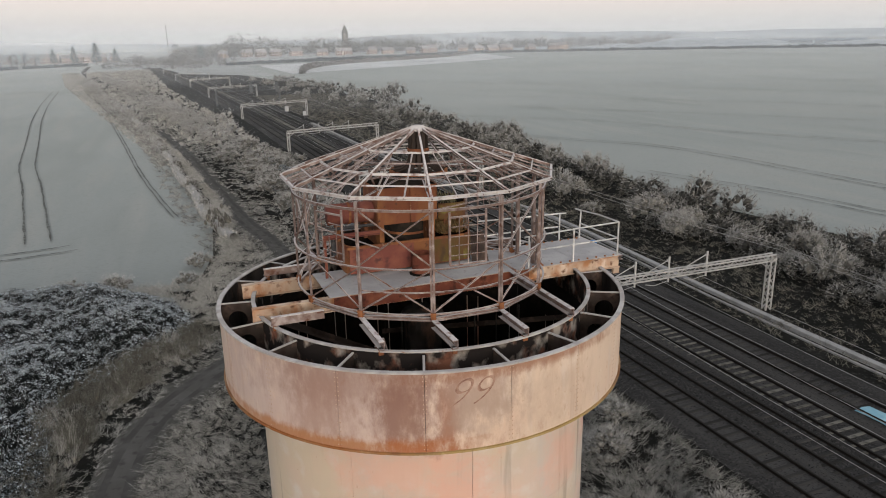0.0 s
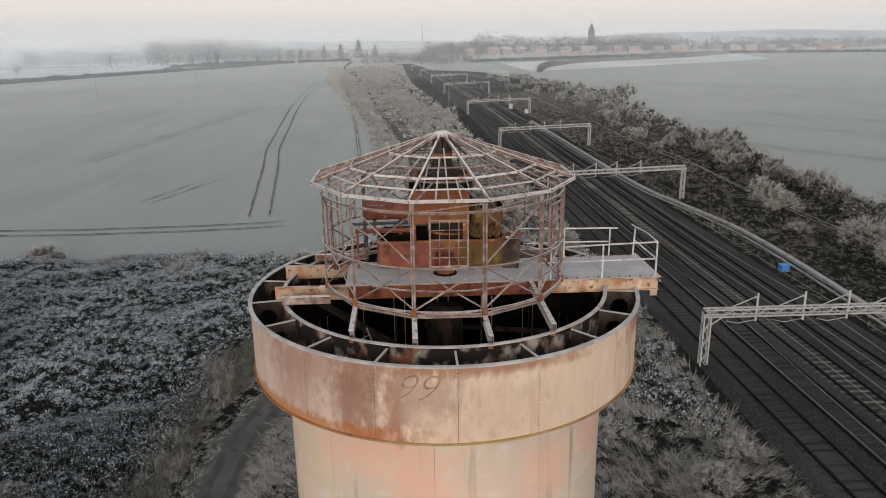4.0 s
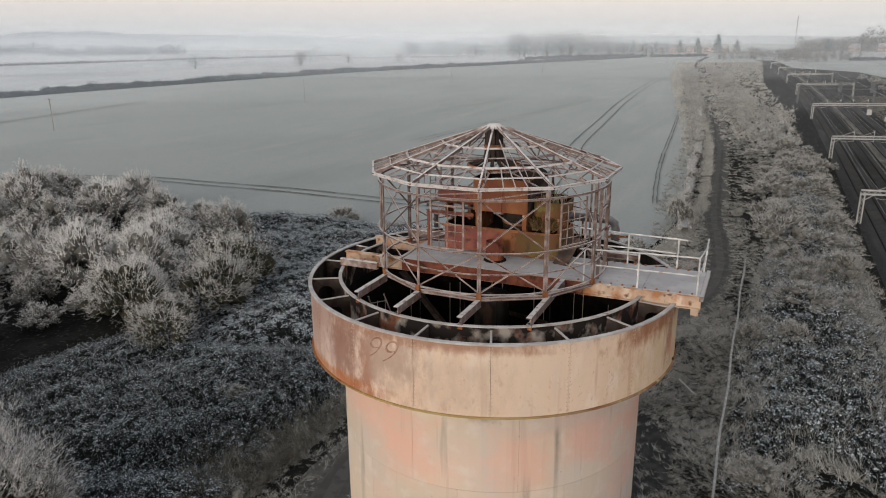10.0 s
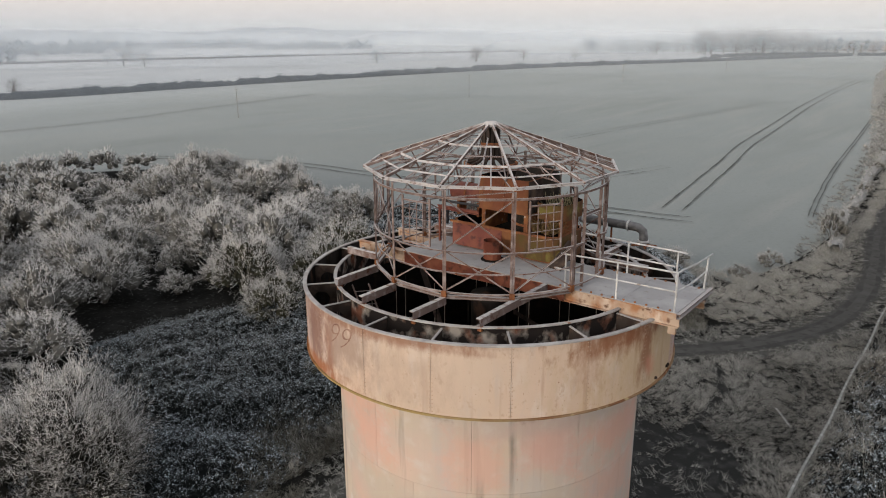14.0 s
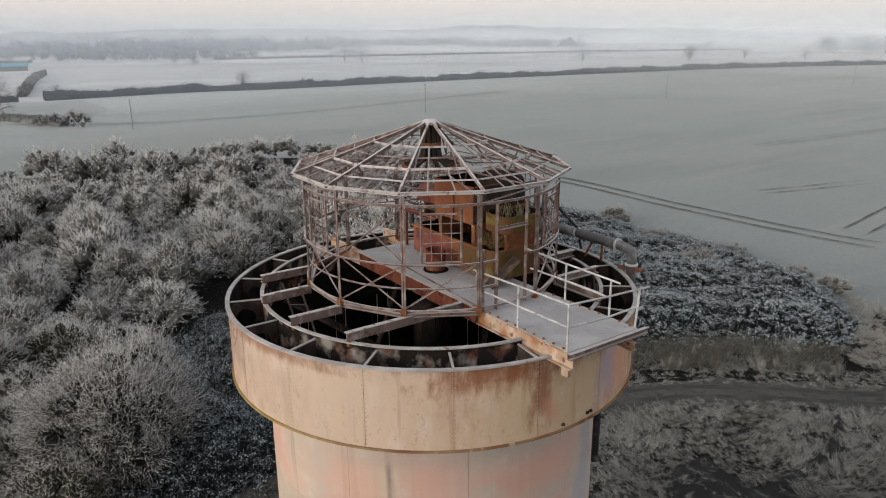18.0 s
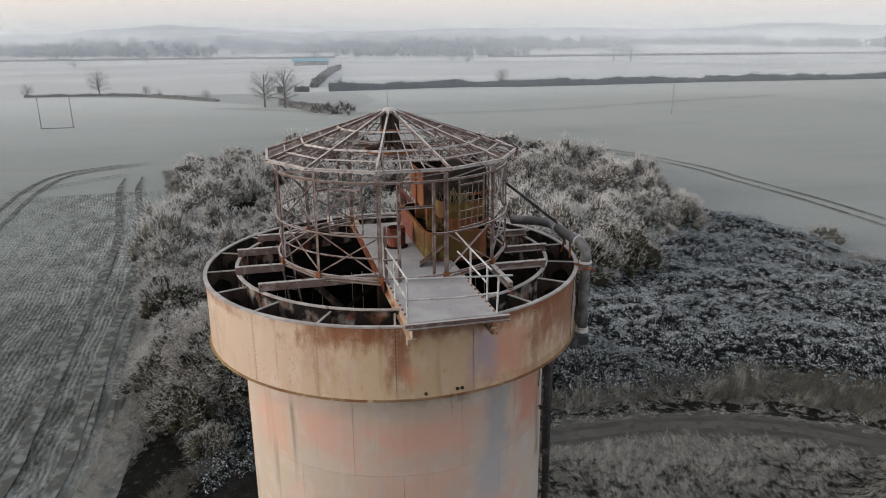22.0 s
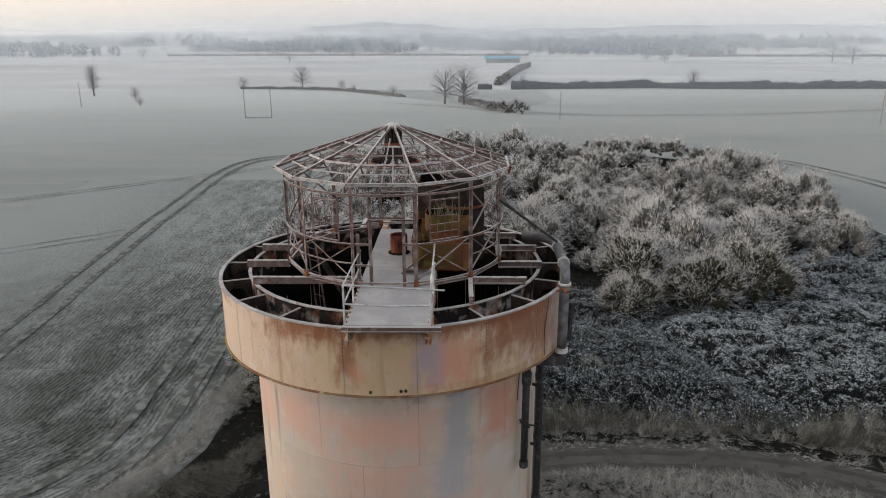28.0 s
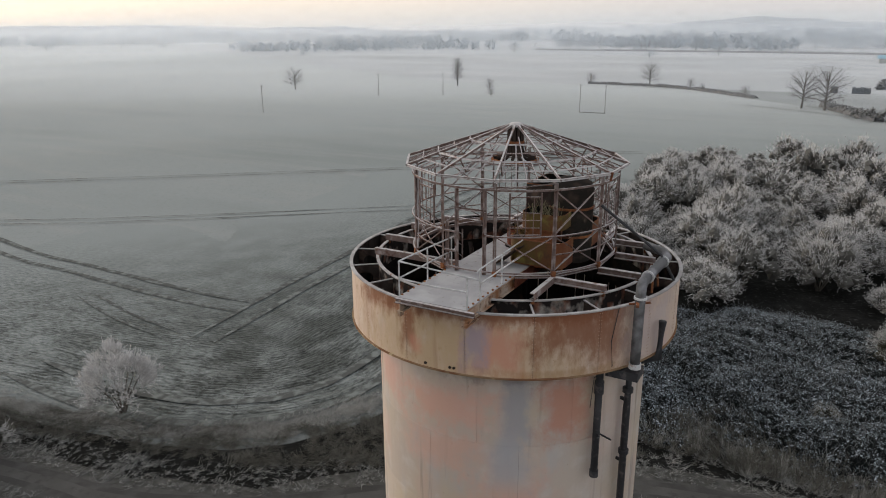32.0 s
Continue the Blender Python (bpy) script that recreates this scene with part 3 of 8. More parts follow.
m_bluesheet = surf("pale_blue_sheet", (0.16, 0.33, 0.42), [((0.25, 0.42, 0.5), 2.0, U, 0.5, 0.7, 4)], rough=0.6)
m_bluebox = surf("blue_cabinet_paint", (0.05, 0.18, 0.42), [], rough=0.5)
m_signal = surf("dark_gantry_paint", (0.07, 0.075, 0.08), [], rough=0.7)
m_whitebox = surf("white_equipment_case", (0.42, 0.42, 0.42), [], rough=0.6)
m_fence = surf("weathered_fence_timber", (0.22, 0.22, 0.21), [((0.36, 0.37, 0.36), 3.0, U, 0.5, 0.7, 4)], rough=0.9)
m_pole = surf("weathered_pole", (0.26, 0.255, 0.245), [((0.28, 0.27, 0.26), 3.0, U, 0.5, 0.7, 4)], rough=0.9)

# m_twig, m_core and m_olive_core: shade inside the shrubs put into the colour
m_twig = surf("shade_dark_twigs", (0.022, 0.021, 0.018), [], rough=0.95, vary=0.25, island=0.4)
m_twig_olive = surf("olive_twigs", (0.075, 0.07, 0.042), [], rough=0.95, vary=0.25, island=0.4)
m_core = surf("shaded_inner_twigs", (0.052, 0.0515, 0.048), [((0.10, 0.099, 0.094), 3.0, U, 0.45, 0.65, 6)], rough=0.95, vary=0.2)
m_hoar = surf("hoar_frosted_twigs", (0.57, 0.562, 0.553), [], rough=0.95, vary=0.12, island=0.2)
m_olive_core = surf("shaded_olive_twigs", (0.03, 0.029, 0.02), [((0.06, 0.058, 0.042), 4.0, U, 0.45, 0.65, 6)], rough=0.95, vary=0.2)
m_duskhoar = surf("grey_brown_twigs", (0.275, 0.272, 0.262), [], rough=0.95, vary=0.15, island=0.35)
m_cane = surf("frosted_canes", (0.26, 0.275, 0.285), [], rough=0.95, island=0.4)
m_grey_twig = surf("dull_grey_twigs", (0.13, 0.126, 0.115), [], rough=0.95, vary=0.12, island=0.35)
m_softhoar = surf("thin_hoar_twigs", (0.36, 0.358, 0.35), [], rough=0.95, vary=0.12, island=0.3)
m_grass_dull = surf("dull_brown_grass", (0.13, 0.125, 0.108), [], rough=0.95, island=0.6)
m_bank_twig = surf("grey_brown_bank_twigs", (0.185, 0.178, 0.165), [], rough=0.95, vary=0.15, island=0.4)
m_hoar_bright = surf("bright_hoar_twigs", (0.55, 0.54, 0.53), [], rough=0.95, island=0.2)
m_bark = surf("bark", (0.085, 0.075, 0.065), [((0.15, 0.14, 0.125), 4.0, (1, 1, 0.3), 0.5, 0.7, 5)], rough=0.95, bump=0.4, bump_scale=12)
# leaves darkened to carry the shade inside the thicket
m_leaf = surf("shade_dark_bramble_leaves", (0.018, 0.022, 0.022), [], rough=0.7, island=0.6)
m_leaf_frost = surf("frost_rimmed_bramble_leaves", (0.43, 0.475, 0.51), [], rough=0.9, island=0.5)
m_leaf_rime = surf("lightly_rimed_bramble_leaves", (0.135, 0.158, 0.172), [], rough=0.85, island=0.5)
# the deep shade between leaf heads is painted as this black mound
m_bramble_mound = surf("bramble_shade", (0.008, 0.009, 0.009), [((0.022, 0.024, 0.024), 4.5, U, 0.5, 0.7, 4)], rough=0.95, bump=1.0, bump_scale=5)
m_grass = surf("dry_frosted_grass", (0.245, 0.244, 0.232), [], rough=0.95, island=0.6)
m_grass_pale = surf("pale_seeding_grass", (0.36, 0.354, 0.332), [], rough=0.95, island=0.45)
# pale blue: aerial haze over the far trees is put into the colour
m_haze_tree = surf("haze_tinted_far_trees", (0.27, 0.325, 0.37), [], rough=1.0, island=0.25)
m_hedge = surf("clipped_dark_hedge", (0.062, 0.072, 0.082), [], rough=0.95, island=0.5)
m_fartree = surf("distant_tree", (0.14, 0.138, 0.138), [], rough=0.95, island=0.35, vary=0.2)
m_conifer = surf("distant_conifer", (0.07, 0.098, 0.112), [], rough=0.95, island=0.4, vary=0.15)
# red brick greyed by putting the far haze into its colour
m_brick = surf("hazed_house_brick", (0.24, 0.185, 0.17), [((0.40, 0.36, 0.34), 0.5, U, 0.45, 0.6, 4)], rough=0.9, vary=0.25)
m_tile = surf("frosty_roof_tile", (0.2, 0.195, 0.2), [((0.3, 0.3, 0.31), 0.6, U, 0.45, 0.6, 4)], rough=0.9, vary=0.2)
m_pane = surf("dark_window_pane", (0.05, 0.055, 0.06), [], rough=0.2)
m_barn = surf("grey_blue_barn_sheet", (0.16, 0.19, 0.22), [], rough=0.7)
# the hills' blue-grey tone has the distance haze painted in
m_hill = surf("hazed_far_hills", (0.40, 0.43, 0.45), [((0.32, 0.35, 0.37), 0.006, (1, 1, 6), 0.45, 0.6, 5)], rough=1.0)


# ---- builders ----
class Geo:
    """Collects faces of one part."""

    def __init__(self):
        self.v, self.f = [], []

    def add(self, verts, faces):
        k = len(self.v)
        self.v += [tuple(p) for p in verts]
        self.f += [tuple(i + k for i in q) for q in faces]
        return self

    def sweep(self, section, path, up=(0, 0, 1), closed=False, caps=True):
        """A closed section of (side, up) points along a path."""
        path = [Vector(p) for p in path]
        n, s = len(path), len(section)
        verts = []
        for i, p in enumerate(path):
            a = path[(i - 1) % n] if (closed or i > 0) else p
            b = path[(i + 1) % n] if (closed or i < n - 1) else p
            d = (b - a).normalized()
            u = Vector(up)
            if abs(d.dot(u)) > 0.98:
                u = Vector((1, 0, 0))
            side = d.cross(u).normalized()
            u = side.cross(d).normalized()
            verts += [p + side * x + u * y for x, y in section]
        faces = []
        for i in range(n if closed else n - 1):
            j = (i + 1) % n
            faces += [(i * s + k, i * s + (k + 1) % s, j * s + (k + 1) % s, j * s + k) for k in range(s)]
        if caps and not closed:
            faces += [tuple(reversed(range(s))), tuple(range((n - 1) * s, n * s))]
        return self.add(verts, faces)

    def bar(self, p, q, w, h=None, up=(0, 0, 1)):
        h = h or w
        return self.sweep([(-w / 2, -h / 2), (w / 2, -h / 2), (w / 2, h / 2), (-w / 2, h / 2)], [p, q], up)

    def angle(self, p, q, w, t=0.012, up=(0, 0, 1)):
        """An L-section."""
        return self.sweep([(-w / 2, -w / 2), (w / 2, -w / 2), (w / 2, -w / 2 + t), (-w / 2 + t, -w / 2 + t), (-w / 2 + t, w / 2), (-w / 2, w / 2)], [p, q], up)

    def channel(self, p, q, w, h, t=0.02, up=(0, 0, 1)):
        """A U-section, open to one side."""
        return self.sweep([(-w / 2, -h / 2), (w / 2, -h / 2), (w / 2, -h / 2 + t), (-w / 2 + t, -h / 2 + t), (-w / 2 + t, h / 2 - t), (w / 2, h / 2 - t), (w / 2, h / 2), (-w / 2, h / 2)], [p, q], up)

    def ibeam(self, p, q, w, h, t=0.025, up=(0, 0, 1)):
        a, c = w / 2, h / 2
        return self.sweep([(-a, -c), (a, -c), (a, -c + t), (t / 2, -c + t), (t / 2, c - t), (a, c - t), (a, c), (-a, c), (-a, c - t), (-t / 2, c - t), (-t / 2, -c + t), (-a, -c + t)], [p, q], up)

    def tube(self, path, r, n=8, up=(0, 0, 1), radii=None):
        path = [Vector(p) for p in path]
        if radii is None:
            return self.sweep([(r * math.cos(2 * math.pi * k / n), r * math.sin(2 * math.pi * k / n)) for k in range(n)], path, up)
        verts, faces = [], []
        for i, p in enumerate(path):
            d = (path[min(i + 1, len(path) - 1)] - path[max(i - 1, 0)]).normalized()
            u = Vector((0, 0, 1)) if abs(d.z) < 0.9 else Vector((1, 0, 0))
            s = d.cross(u).normalized()
            u = s.cross(d)
            verts += [p + (s * math.cos(2 * math.pi * k / n) + u * math.sin(2 * math.pi * k / n)) * radii[i] for k in range(n)]
        for i in range(len(path) - 1):
            faces += [(i * n + k, i * n + (k + 1) % n, (i + 1) * n + (k + 1) % n, (i + 1) * n + k) for k in range(n)]
        return self.add(verts, faces)

    def arc(self, r, z, a0, a1, w, h, n=8, closed=False):
        """A flat bar bent on a circle about the z axis; w radial, h upright."""
        k = n if closed else n + 1
        path = [(r * math.cos(a0 + (a1 - a0) * i / n), r * math.sin(a0 + (a1 - a0) * i / n), z) for i in range(k)]
        return self.sweep([(-w / 2, -h / 2), (w / 2, -h / 2), (w / 2, h / 2), (-w / 2, h / 2)], path, closed=closed)

    def shell(self, r0, r1, z0, z1, a0, a1, n):
        """A curved plate between two radii."""
        verts, faces = [], []
        for i in range(n + 1):
            a = a0 + (a1 - a0) * i / n
            c, s = math.cos(a), math.sin(a)
            verts += [(r0 * c, r0 * s, z0), (r1 * c, r1 * s, z0), (r1 * c, r1 * s, z1), (r0 * c, r0 * s, z1)]
        for i in range(n):
            k = 4 * i
            faces += [(k + j, k + (j + 1) % 4, k + 4 + (j + 1) % 4, k + 4 + j) for j in range(4)]
        faces += [(3, 2, 1, 0), (4 * n, 4 * n + 1, 4 * n + 2, 4 * n + 3)]
        return self.add(verts, faces)

    def lathe(self, profile, n=48, a0=0.0, a1=2 * math.pi):
        """A profile of (r, z) turned about the z axis."""
        full = abs(a1 - a0 - 2 * math.pi) < 1e-6
        k, s = (n if full else n + 1), len(profile)
        verts = [(r * math.cos(a0 + (a1 - a0) * i / n), r * math.sin(a0 + (a1 - a0) * i / n), z) for i in range(k) for r, z in profile]
        faces = []
        for i in range(n):
            j = (i + 1) % k
            faces += [(i * s + q, j * s + q, j * s + q + 1, i * s + q + 1) for q in range(s - 1)]
        return self.add(verts, faces)

    def box(self, x0, y0, z0, x1, y1, z1):
        v = [(x, y, z) for z in (z0, z1) for x, y in ((x0, y0), (x1, y0), (x1, y1), (x0, y1))]
        return self.add(v, [(3, 2, 1, 0), (4, 5, 6, 7), (0, 1, 5, 4), (1, 2, 6, 5), (2, 3, 7, 6), (3, 0, 4, 7)])

    def mesh(self, name, mat, smooth=False):
        me = bpy.data.meshes.new(name)
        me.from_pydata(self.v, [], self.f)
        bm = bmesh.new()
        bm.from_mesh(me)
        bmesh.ops.recalc_face_normals(bm, faces=bm.faces)
        bm.to_mesh(me)
        bm.free()
        me.materials.append(mat)
        if smooth:
            me.polygons.foreach_set("use_smooth", [True] * len(me.polygons))
        return me


def np_mesh(name, verts, faces, mat):
    """A mesh of many like faces from arrays."""
    verts, faces = np.asarray(verts, np.float32), np.asarray(faces, np.int32)
    me = bpy.data.meshes.new(name)
    me.vertices.add(len(verts))
    me.vertices.foreach_set("co", verts.ravel())
    k = faces.shape[1]
    me.loops.add(faces.size)
    me.loops.foreach_set("vertex_index", faces.ravel())
    me.polygons.add(len(faces))
    me.polygons.foreach_set("loop_start", np.arange(0, faces.size, k, dtype=np.int32))
    me.materials.append(mat)
    me.update(calc_edges=True)
    return me


def thing(name, label, category, group="", kind="", at=(0, 0, 0)):
    ob = new(name)
    ob.empty_display_size = 0.2
    ob.location = at
    return tagged(ob, label, category, group, kind)


def part(name, g, mat, parent, label="", m=None, smooth=False):
    """Links a Geo or a mesh as one part under a thing or a part."""
    me = g if isinstance(g, bpy.types.Mesh) else g.mesh(name, mat, smooth)
    ob = new(name, me)
    ob.parent = parent
    if m is not None:
        ob.matrix_basis = m
    return tagged(ob, label)


def solo(name, g, mat, label, category, group="", kind="", m=None, smooth=False):
    """A thing that is one mesh."""
    me = g if isinstance(g, bpy.types.Mesh) else g.mesh(name, mat, smooth)
    ob = new(name, me)
    if m is not None:
        ob.matrix_basis = m
    return tagged(ob, label, category, group, kind)


def turned(a):
    return Matrix.Rotation(a, 4, "Z")


def ring_at(r, a, z):
    return Vector((r * math.cos(a), r * math.sin(a), z))


D = radians
rng = np.random.default_rng(7)


# ---- the water tower ----
R_BAND, R_SHAFT, Z_RIM, Z_BAND, Z_INNER = 5.60, 4.70, 13.0, 11.08, 13.08
tower = thing("water_tower", "derelict steel water tower with peeling peach paint and a rusted rim", "water tower")
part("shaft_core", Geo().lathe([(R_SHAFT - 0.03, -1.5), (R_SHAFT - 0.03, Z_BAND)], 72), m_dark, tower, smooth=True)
COURSE = 2.77
for k in range(-1, 4):
    step = 2 * math.pi / 10
    for i in range(10):
        a = i * step + (0.2 if k % 2 else 0.48)
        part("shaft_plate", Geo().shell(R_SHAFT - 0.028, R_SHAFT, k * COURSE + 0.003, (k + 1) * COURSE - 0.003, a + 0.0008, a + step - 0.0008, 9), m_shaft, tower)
# the wide upper tank: riveted plates hung outside the shaft
step = D(20)
rivets = Geo()
for side in (D(0.35), D(19.65)):
    for i in range(17):
        c = ring_at(R_BAND + 0.004, side, Z_BAND + 0.08 + i * 0.11)
        rivets.add([c + Vector(o) * 0.016 for o in ((1, 0, 0), (0, 1, 0), (0, 0, 1), (0, -1, 0), (0, 0, -1))], [(0, 1, 2), (0, 2, 3), (0, 3, 4), (0, 4, 1)])
rivets = rivets.mesh("rivet_seam", m_rivet)
for i in range(18):
    a = D(-90 + 20 * i)
    g = Geo().shell(R_BAND - 0.025, R_BAND + (0.003 if i % 2 else 0.0), Z_BAND, Z_RIM, a + 0.0008, a + step - 0.0008, 10)
    p = part("band_plate", g, m_band, tower)
    tagged(part("rivet_seam", rivets, None, p, m=turned(a)), kind="stuff")
part("rim_flange", Geo().arc(R_BAND + 0.005, Z_RIM + 0.02, 0, 2 * math.pi, 0.115, 0.04, 96, True), m_rim, tower, "frosted steel rim")
part("bottom_flange", Geo().arc(R_BAND + 0.02, Z_BAND - 0.012, 0, 2 * math.pi, 0.07, 0.045, 96, True), m_lichen, tower, "rusty bottom edge yellowed by lichen")
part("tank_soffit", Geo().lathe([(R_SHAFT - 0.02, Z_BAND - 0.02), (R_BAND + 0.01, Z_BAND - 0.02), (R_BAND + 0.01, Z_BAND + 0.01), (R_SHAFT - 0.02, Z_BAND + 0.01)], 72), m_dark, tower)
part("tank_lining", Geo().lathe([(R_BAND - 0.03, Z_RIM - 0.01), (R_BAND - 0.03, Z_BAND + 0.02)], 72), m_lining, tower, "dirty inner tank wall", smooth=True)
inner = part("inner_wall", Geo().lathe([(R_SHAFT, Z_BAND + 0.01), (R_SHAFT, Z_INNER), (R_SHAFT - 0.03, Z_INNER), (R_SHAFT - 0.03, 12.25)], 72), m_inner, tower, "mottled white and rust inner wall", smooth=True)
# black from 12.25 down, painting the shade that fills the shaft
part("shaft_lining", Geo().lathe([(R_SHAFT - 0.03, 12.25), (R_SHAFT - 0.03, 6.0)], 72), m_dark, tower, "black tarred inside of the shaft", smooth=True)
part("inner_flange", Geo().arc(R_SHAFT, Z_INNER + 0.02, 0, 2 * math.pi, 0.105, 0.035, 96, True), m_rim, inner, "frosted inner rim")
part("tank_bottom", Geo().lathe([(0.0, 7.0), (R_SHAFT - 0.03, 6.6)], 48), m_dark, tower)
# radial plates with a round hole
web = Geo()
x0, x1, zt, zb, hx, hz, hr = R_SHAFT, R_BAND - 0.03, Z_RIM - 0.03, Z_RIM - 0.95, (R_SHAFT + R_BAND) / 2, Z_RIM - 0.5, 0.25
loop_out, loop_in = [], []
for i in range(24):
    a = 2 * math.pi * i / 24
    c, s = math.cos(a), math.sin(a)
    q = min((x1 - x0) / 2 / max(abs(c), 1e-6), (zt - zb) / 2 / max(abs(s), 1e-6))
    loop_out.append(((x0 + x1) / 2 + q * c, (zt + zb) / 2 + q * s))
    loop_in.append((hx + hr * c, hz + hr * s))
for y in (-0.008, 0.008):
    web.add([(x, y, z) for x, z in loop_out + loop_in], [(i, (i + 1) % 24, 24 + (i + 1) % 24, 24 + i) for i in range(24)])
web.add([(x, y, z) for y in (-0.008, 0.008) for x, z in loop_in], [(i, (i + 1) % 24, 24 + (i + 1) % 24, 24 + i) for i in range(24)])
web = web.mesh("partition", m_darkrust)
web_top = Geo().bar((x0, 0, zt + 0.02), (x1, 0, zt + 0.02), 0.055, 0.03).mesh("partition_flange", m_rim)
for i in range(18):
    p = part("partition", web, None, tower, "rusted plate with a round hole", m=turned(D(-90 + 20 * i)))
    part("partition_flange", web_top, None, p)
# beams carrying the cage
NODE0 = D(14.3)
node = [NODE0 + D(30) * k for k in range(12)]
R_CAGE, Z_FOOT = 3.45, 13.40


def carrier(x, y, dx, dy, stop=0.0):
    """A channel from a cage foot to the inner wall, along x or y."""
    if dx:
        end = dx * (math.sqrt(R_SHAFT ** 2 - y * y) + 0.08)
        p, q = (x, y, 13.24), (end, y, 13.24)
    else:
        end = dy * (math.sqrt(R_SHAFT ** 2 - x * x) + 0.08)
        p, q = (x, y, 13.24), (x, end, 13.24)
    b = part("carrier_beam", Geo().channel(p, q, 0.13, 0.2), m_frame, tower, "frosted rusty channel beam")
    part("beam_frost", Geo().bar((p[0], p[1], 13.348), (q[0], q[1], 13.348), 0.125, 0.012), m_frost, b)
    d = Vector(q) - Vector(p)
    e = Vector(q) - d.normalized() * 0.1
    part("beam_bracket", Geo().bar((e.x, e.y, 13.0), (e.x, e.y, 13.16), 0.1, 0.12, (1, 0, 0)), m_rust, b)


for k in (7, 8, 9):
    carrier(R_CAGE * math.cos(node[k]), R_CAGE * math.sin(node[k]), 0, -1)
carrier(R_CAGE * math.cos(node[10]) + 0.06, -0.82, 0, -1)
for k in (1, 2, 3, 4):
    carrier(R_CAGE * math.cos(node[k]), R_CAGE * math.sin(node[k]), 0, 1)
carrier(R_CAGE * math.cos(node[1]), R_CAGE * math.sin(node[1]), 1, 0)
carrier(R_CAGE * math.cos(node[4]), R_CAGE * math.sin(node[4]), -1, 0)
carrier(-3.2, -1.55, -1, 0)
# inside the shaft: central standpipe, ladder, braces
part("central_standpipe", Geo().lathe([(0.0, 12.35), (0.55, 12.3), (0.62, 12.2), (0.55, 12.1), (0.55, 6.9)], 24), m_lining, tower, "dark mottled standpipe", smooth=True)
for x, y, z, u, v, w in ((-4.0, 1.5, 12.1, 0.6, -2.6, 10.9), (4.1, -1.6, 12.0, -0.5, 2.4, 10.8), (-3.0, -3.2, 12.3, 1.2, -0.6, 10.6)):
    part("tie_brace", Geo().angle((x, y, z), (u, v, w), 0.16), m_darkrust, tower)
for x, y in ((1.1, -2.6), (0.3, -3.0), (-1.4, -2.3), (2.3, -1.5), (-0.3, 2.8), (1.5, 2.9)):
    part("hanger_rod", Geo().tube([(x, y, 13.2), (x, y, 8.5)], 0.016, 6), m_dark, tower)
ladder = thing("tank_ladder", "rusty steel ladder leaning down inside the tank", "ladder")
lt, lb = Vector((-2.3, -3.3, 13.0)), Vector((-0.6, -2.4, 7.3))
ls = Vector((0.24, 0.3, 0)) * 0.62
for s in (-1, 1):
    part("stile", Geo().bar(lt + ls * s, lb + ls * s, 0.06, 0.03), m_frame, ladder)
for i in range(14):
    c = lt.lerp(lb, (i + 0.5) / 14)
    part("rung", Geo().tube([c - ls, c + ls], 0.014, 5), m_frame, ladder)
# plates and stains under the band, drain stubs
for a, z in ((-2.7, 11.21), (5.5, 11.24), (6.8, 11.24)):
    c = ring_at(R_BAND, D(a), z)
    part("drain_stub", Geo().tube([c - c.normalized() * 0.02, c + Vector((c.x, c.y, 0)).normalized() * 0.045], 0.042, 10), m_darkrust, tower, "small rusty capped drain")
# scrawled number on the band
fc = bpy.data.curves.new("scrawl", "FONT")
fc.body, fc.size, fc.shear, fc.offset = "99", 0.98, 0.5, -0.02
tmp = bpy.data.objects.new("scrawl_tmp", fc)
scene.collection.objects.link(tmp)
dg = bpy.context.evaluated_depsgraph_get()
me = bpy.data.meshes.new_from_object(tmp.evaluated_get(dg))
bpy.data.objects.remove(tmp)
bm = bmesh.new()
bm.from_mesh(me)
bmesh.ops.subdivide_edges(bm, edges=bm.edges[:], cuts=2)
for v in bm.verts:
    a = D(-106.0) + v.co.x / R_BAND
    v.co = ring_at(R_BAND + 0.006, a, 12.16 + v.co.y)
bm.to_mesh(me)
bm.free()
me.materials.clear()
me.materials.append(m_graffiti)
part("scrawled_number", me, None, tower, "faded brown scrawled number 99")

# ---- walkway across the top ----
DX0, DX1, DY0, DY1, ZD = -2.86, 6.20, -0.80, 1.38, 13.36
walkway = thing("walkway", "frost-covered steel walkway with bent handrails crossing the tank top", "walkway")
for i in range(6):
    a, b = DX0 + (DX1 - DX0) * i / 6, DX0 + (DX1 - DX0) * (i + 1) / 6
    part("deck_plate", Geo().box(a + 0.006, DY0, ZD - 0.02, b - 0.006, DY1, ZD + rng.uniform(0, 0.006)), m_deck, walkway, "frosted deck plate" if i == 0 else "")
for y, xe in ((-0.70, 6.24), (1.30, 6.10)):
    g = part("girder", Geo().ibeam((-4.85, y, 13.14), (xe, y, 13.14), 0.2, 0.38), m_girder, walkway, "pale rust-stained girder")
    s = -1 if y < 0 else 1
    part("girder_web_plate", Geo().box(-2.75, y + s * 0.102 - 0.004, 12.955, 3.05, y + s * 0.102 + 0.004, 13.325), m_redrust, g, "dark red rusted web plate")
    if y < 0:
        part("girder_end", Geo().box(6.0, y - 0.11, 12.78, 6.2, y - 0.02, 12.95), m_girder, g)
part("end_channel", Geo().channel((DX1 + 0.05, DY0 - 0.05, 13.28), (DX1 + 0.05, DY1 + 0.25, 13.28), 0.1, 0.14), m_frame, walkway)
part("girder_stub", Geo().ibeam((5.3, 1.30, 12.93), (6.2, 1.30, 12.93), 0.16, 0.2), m_girder, walkway)
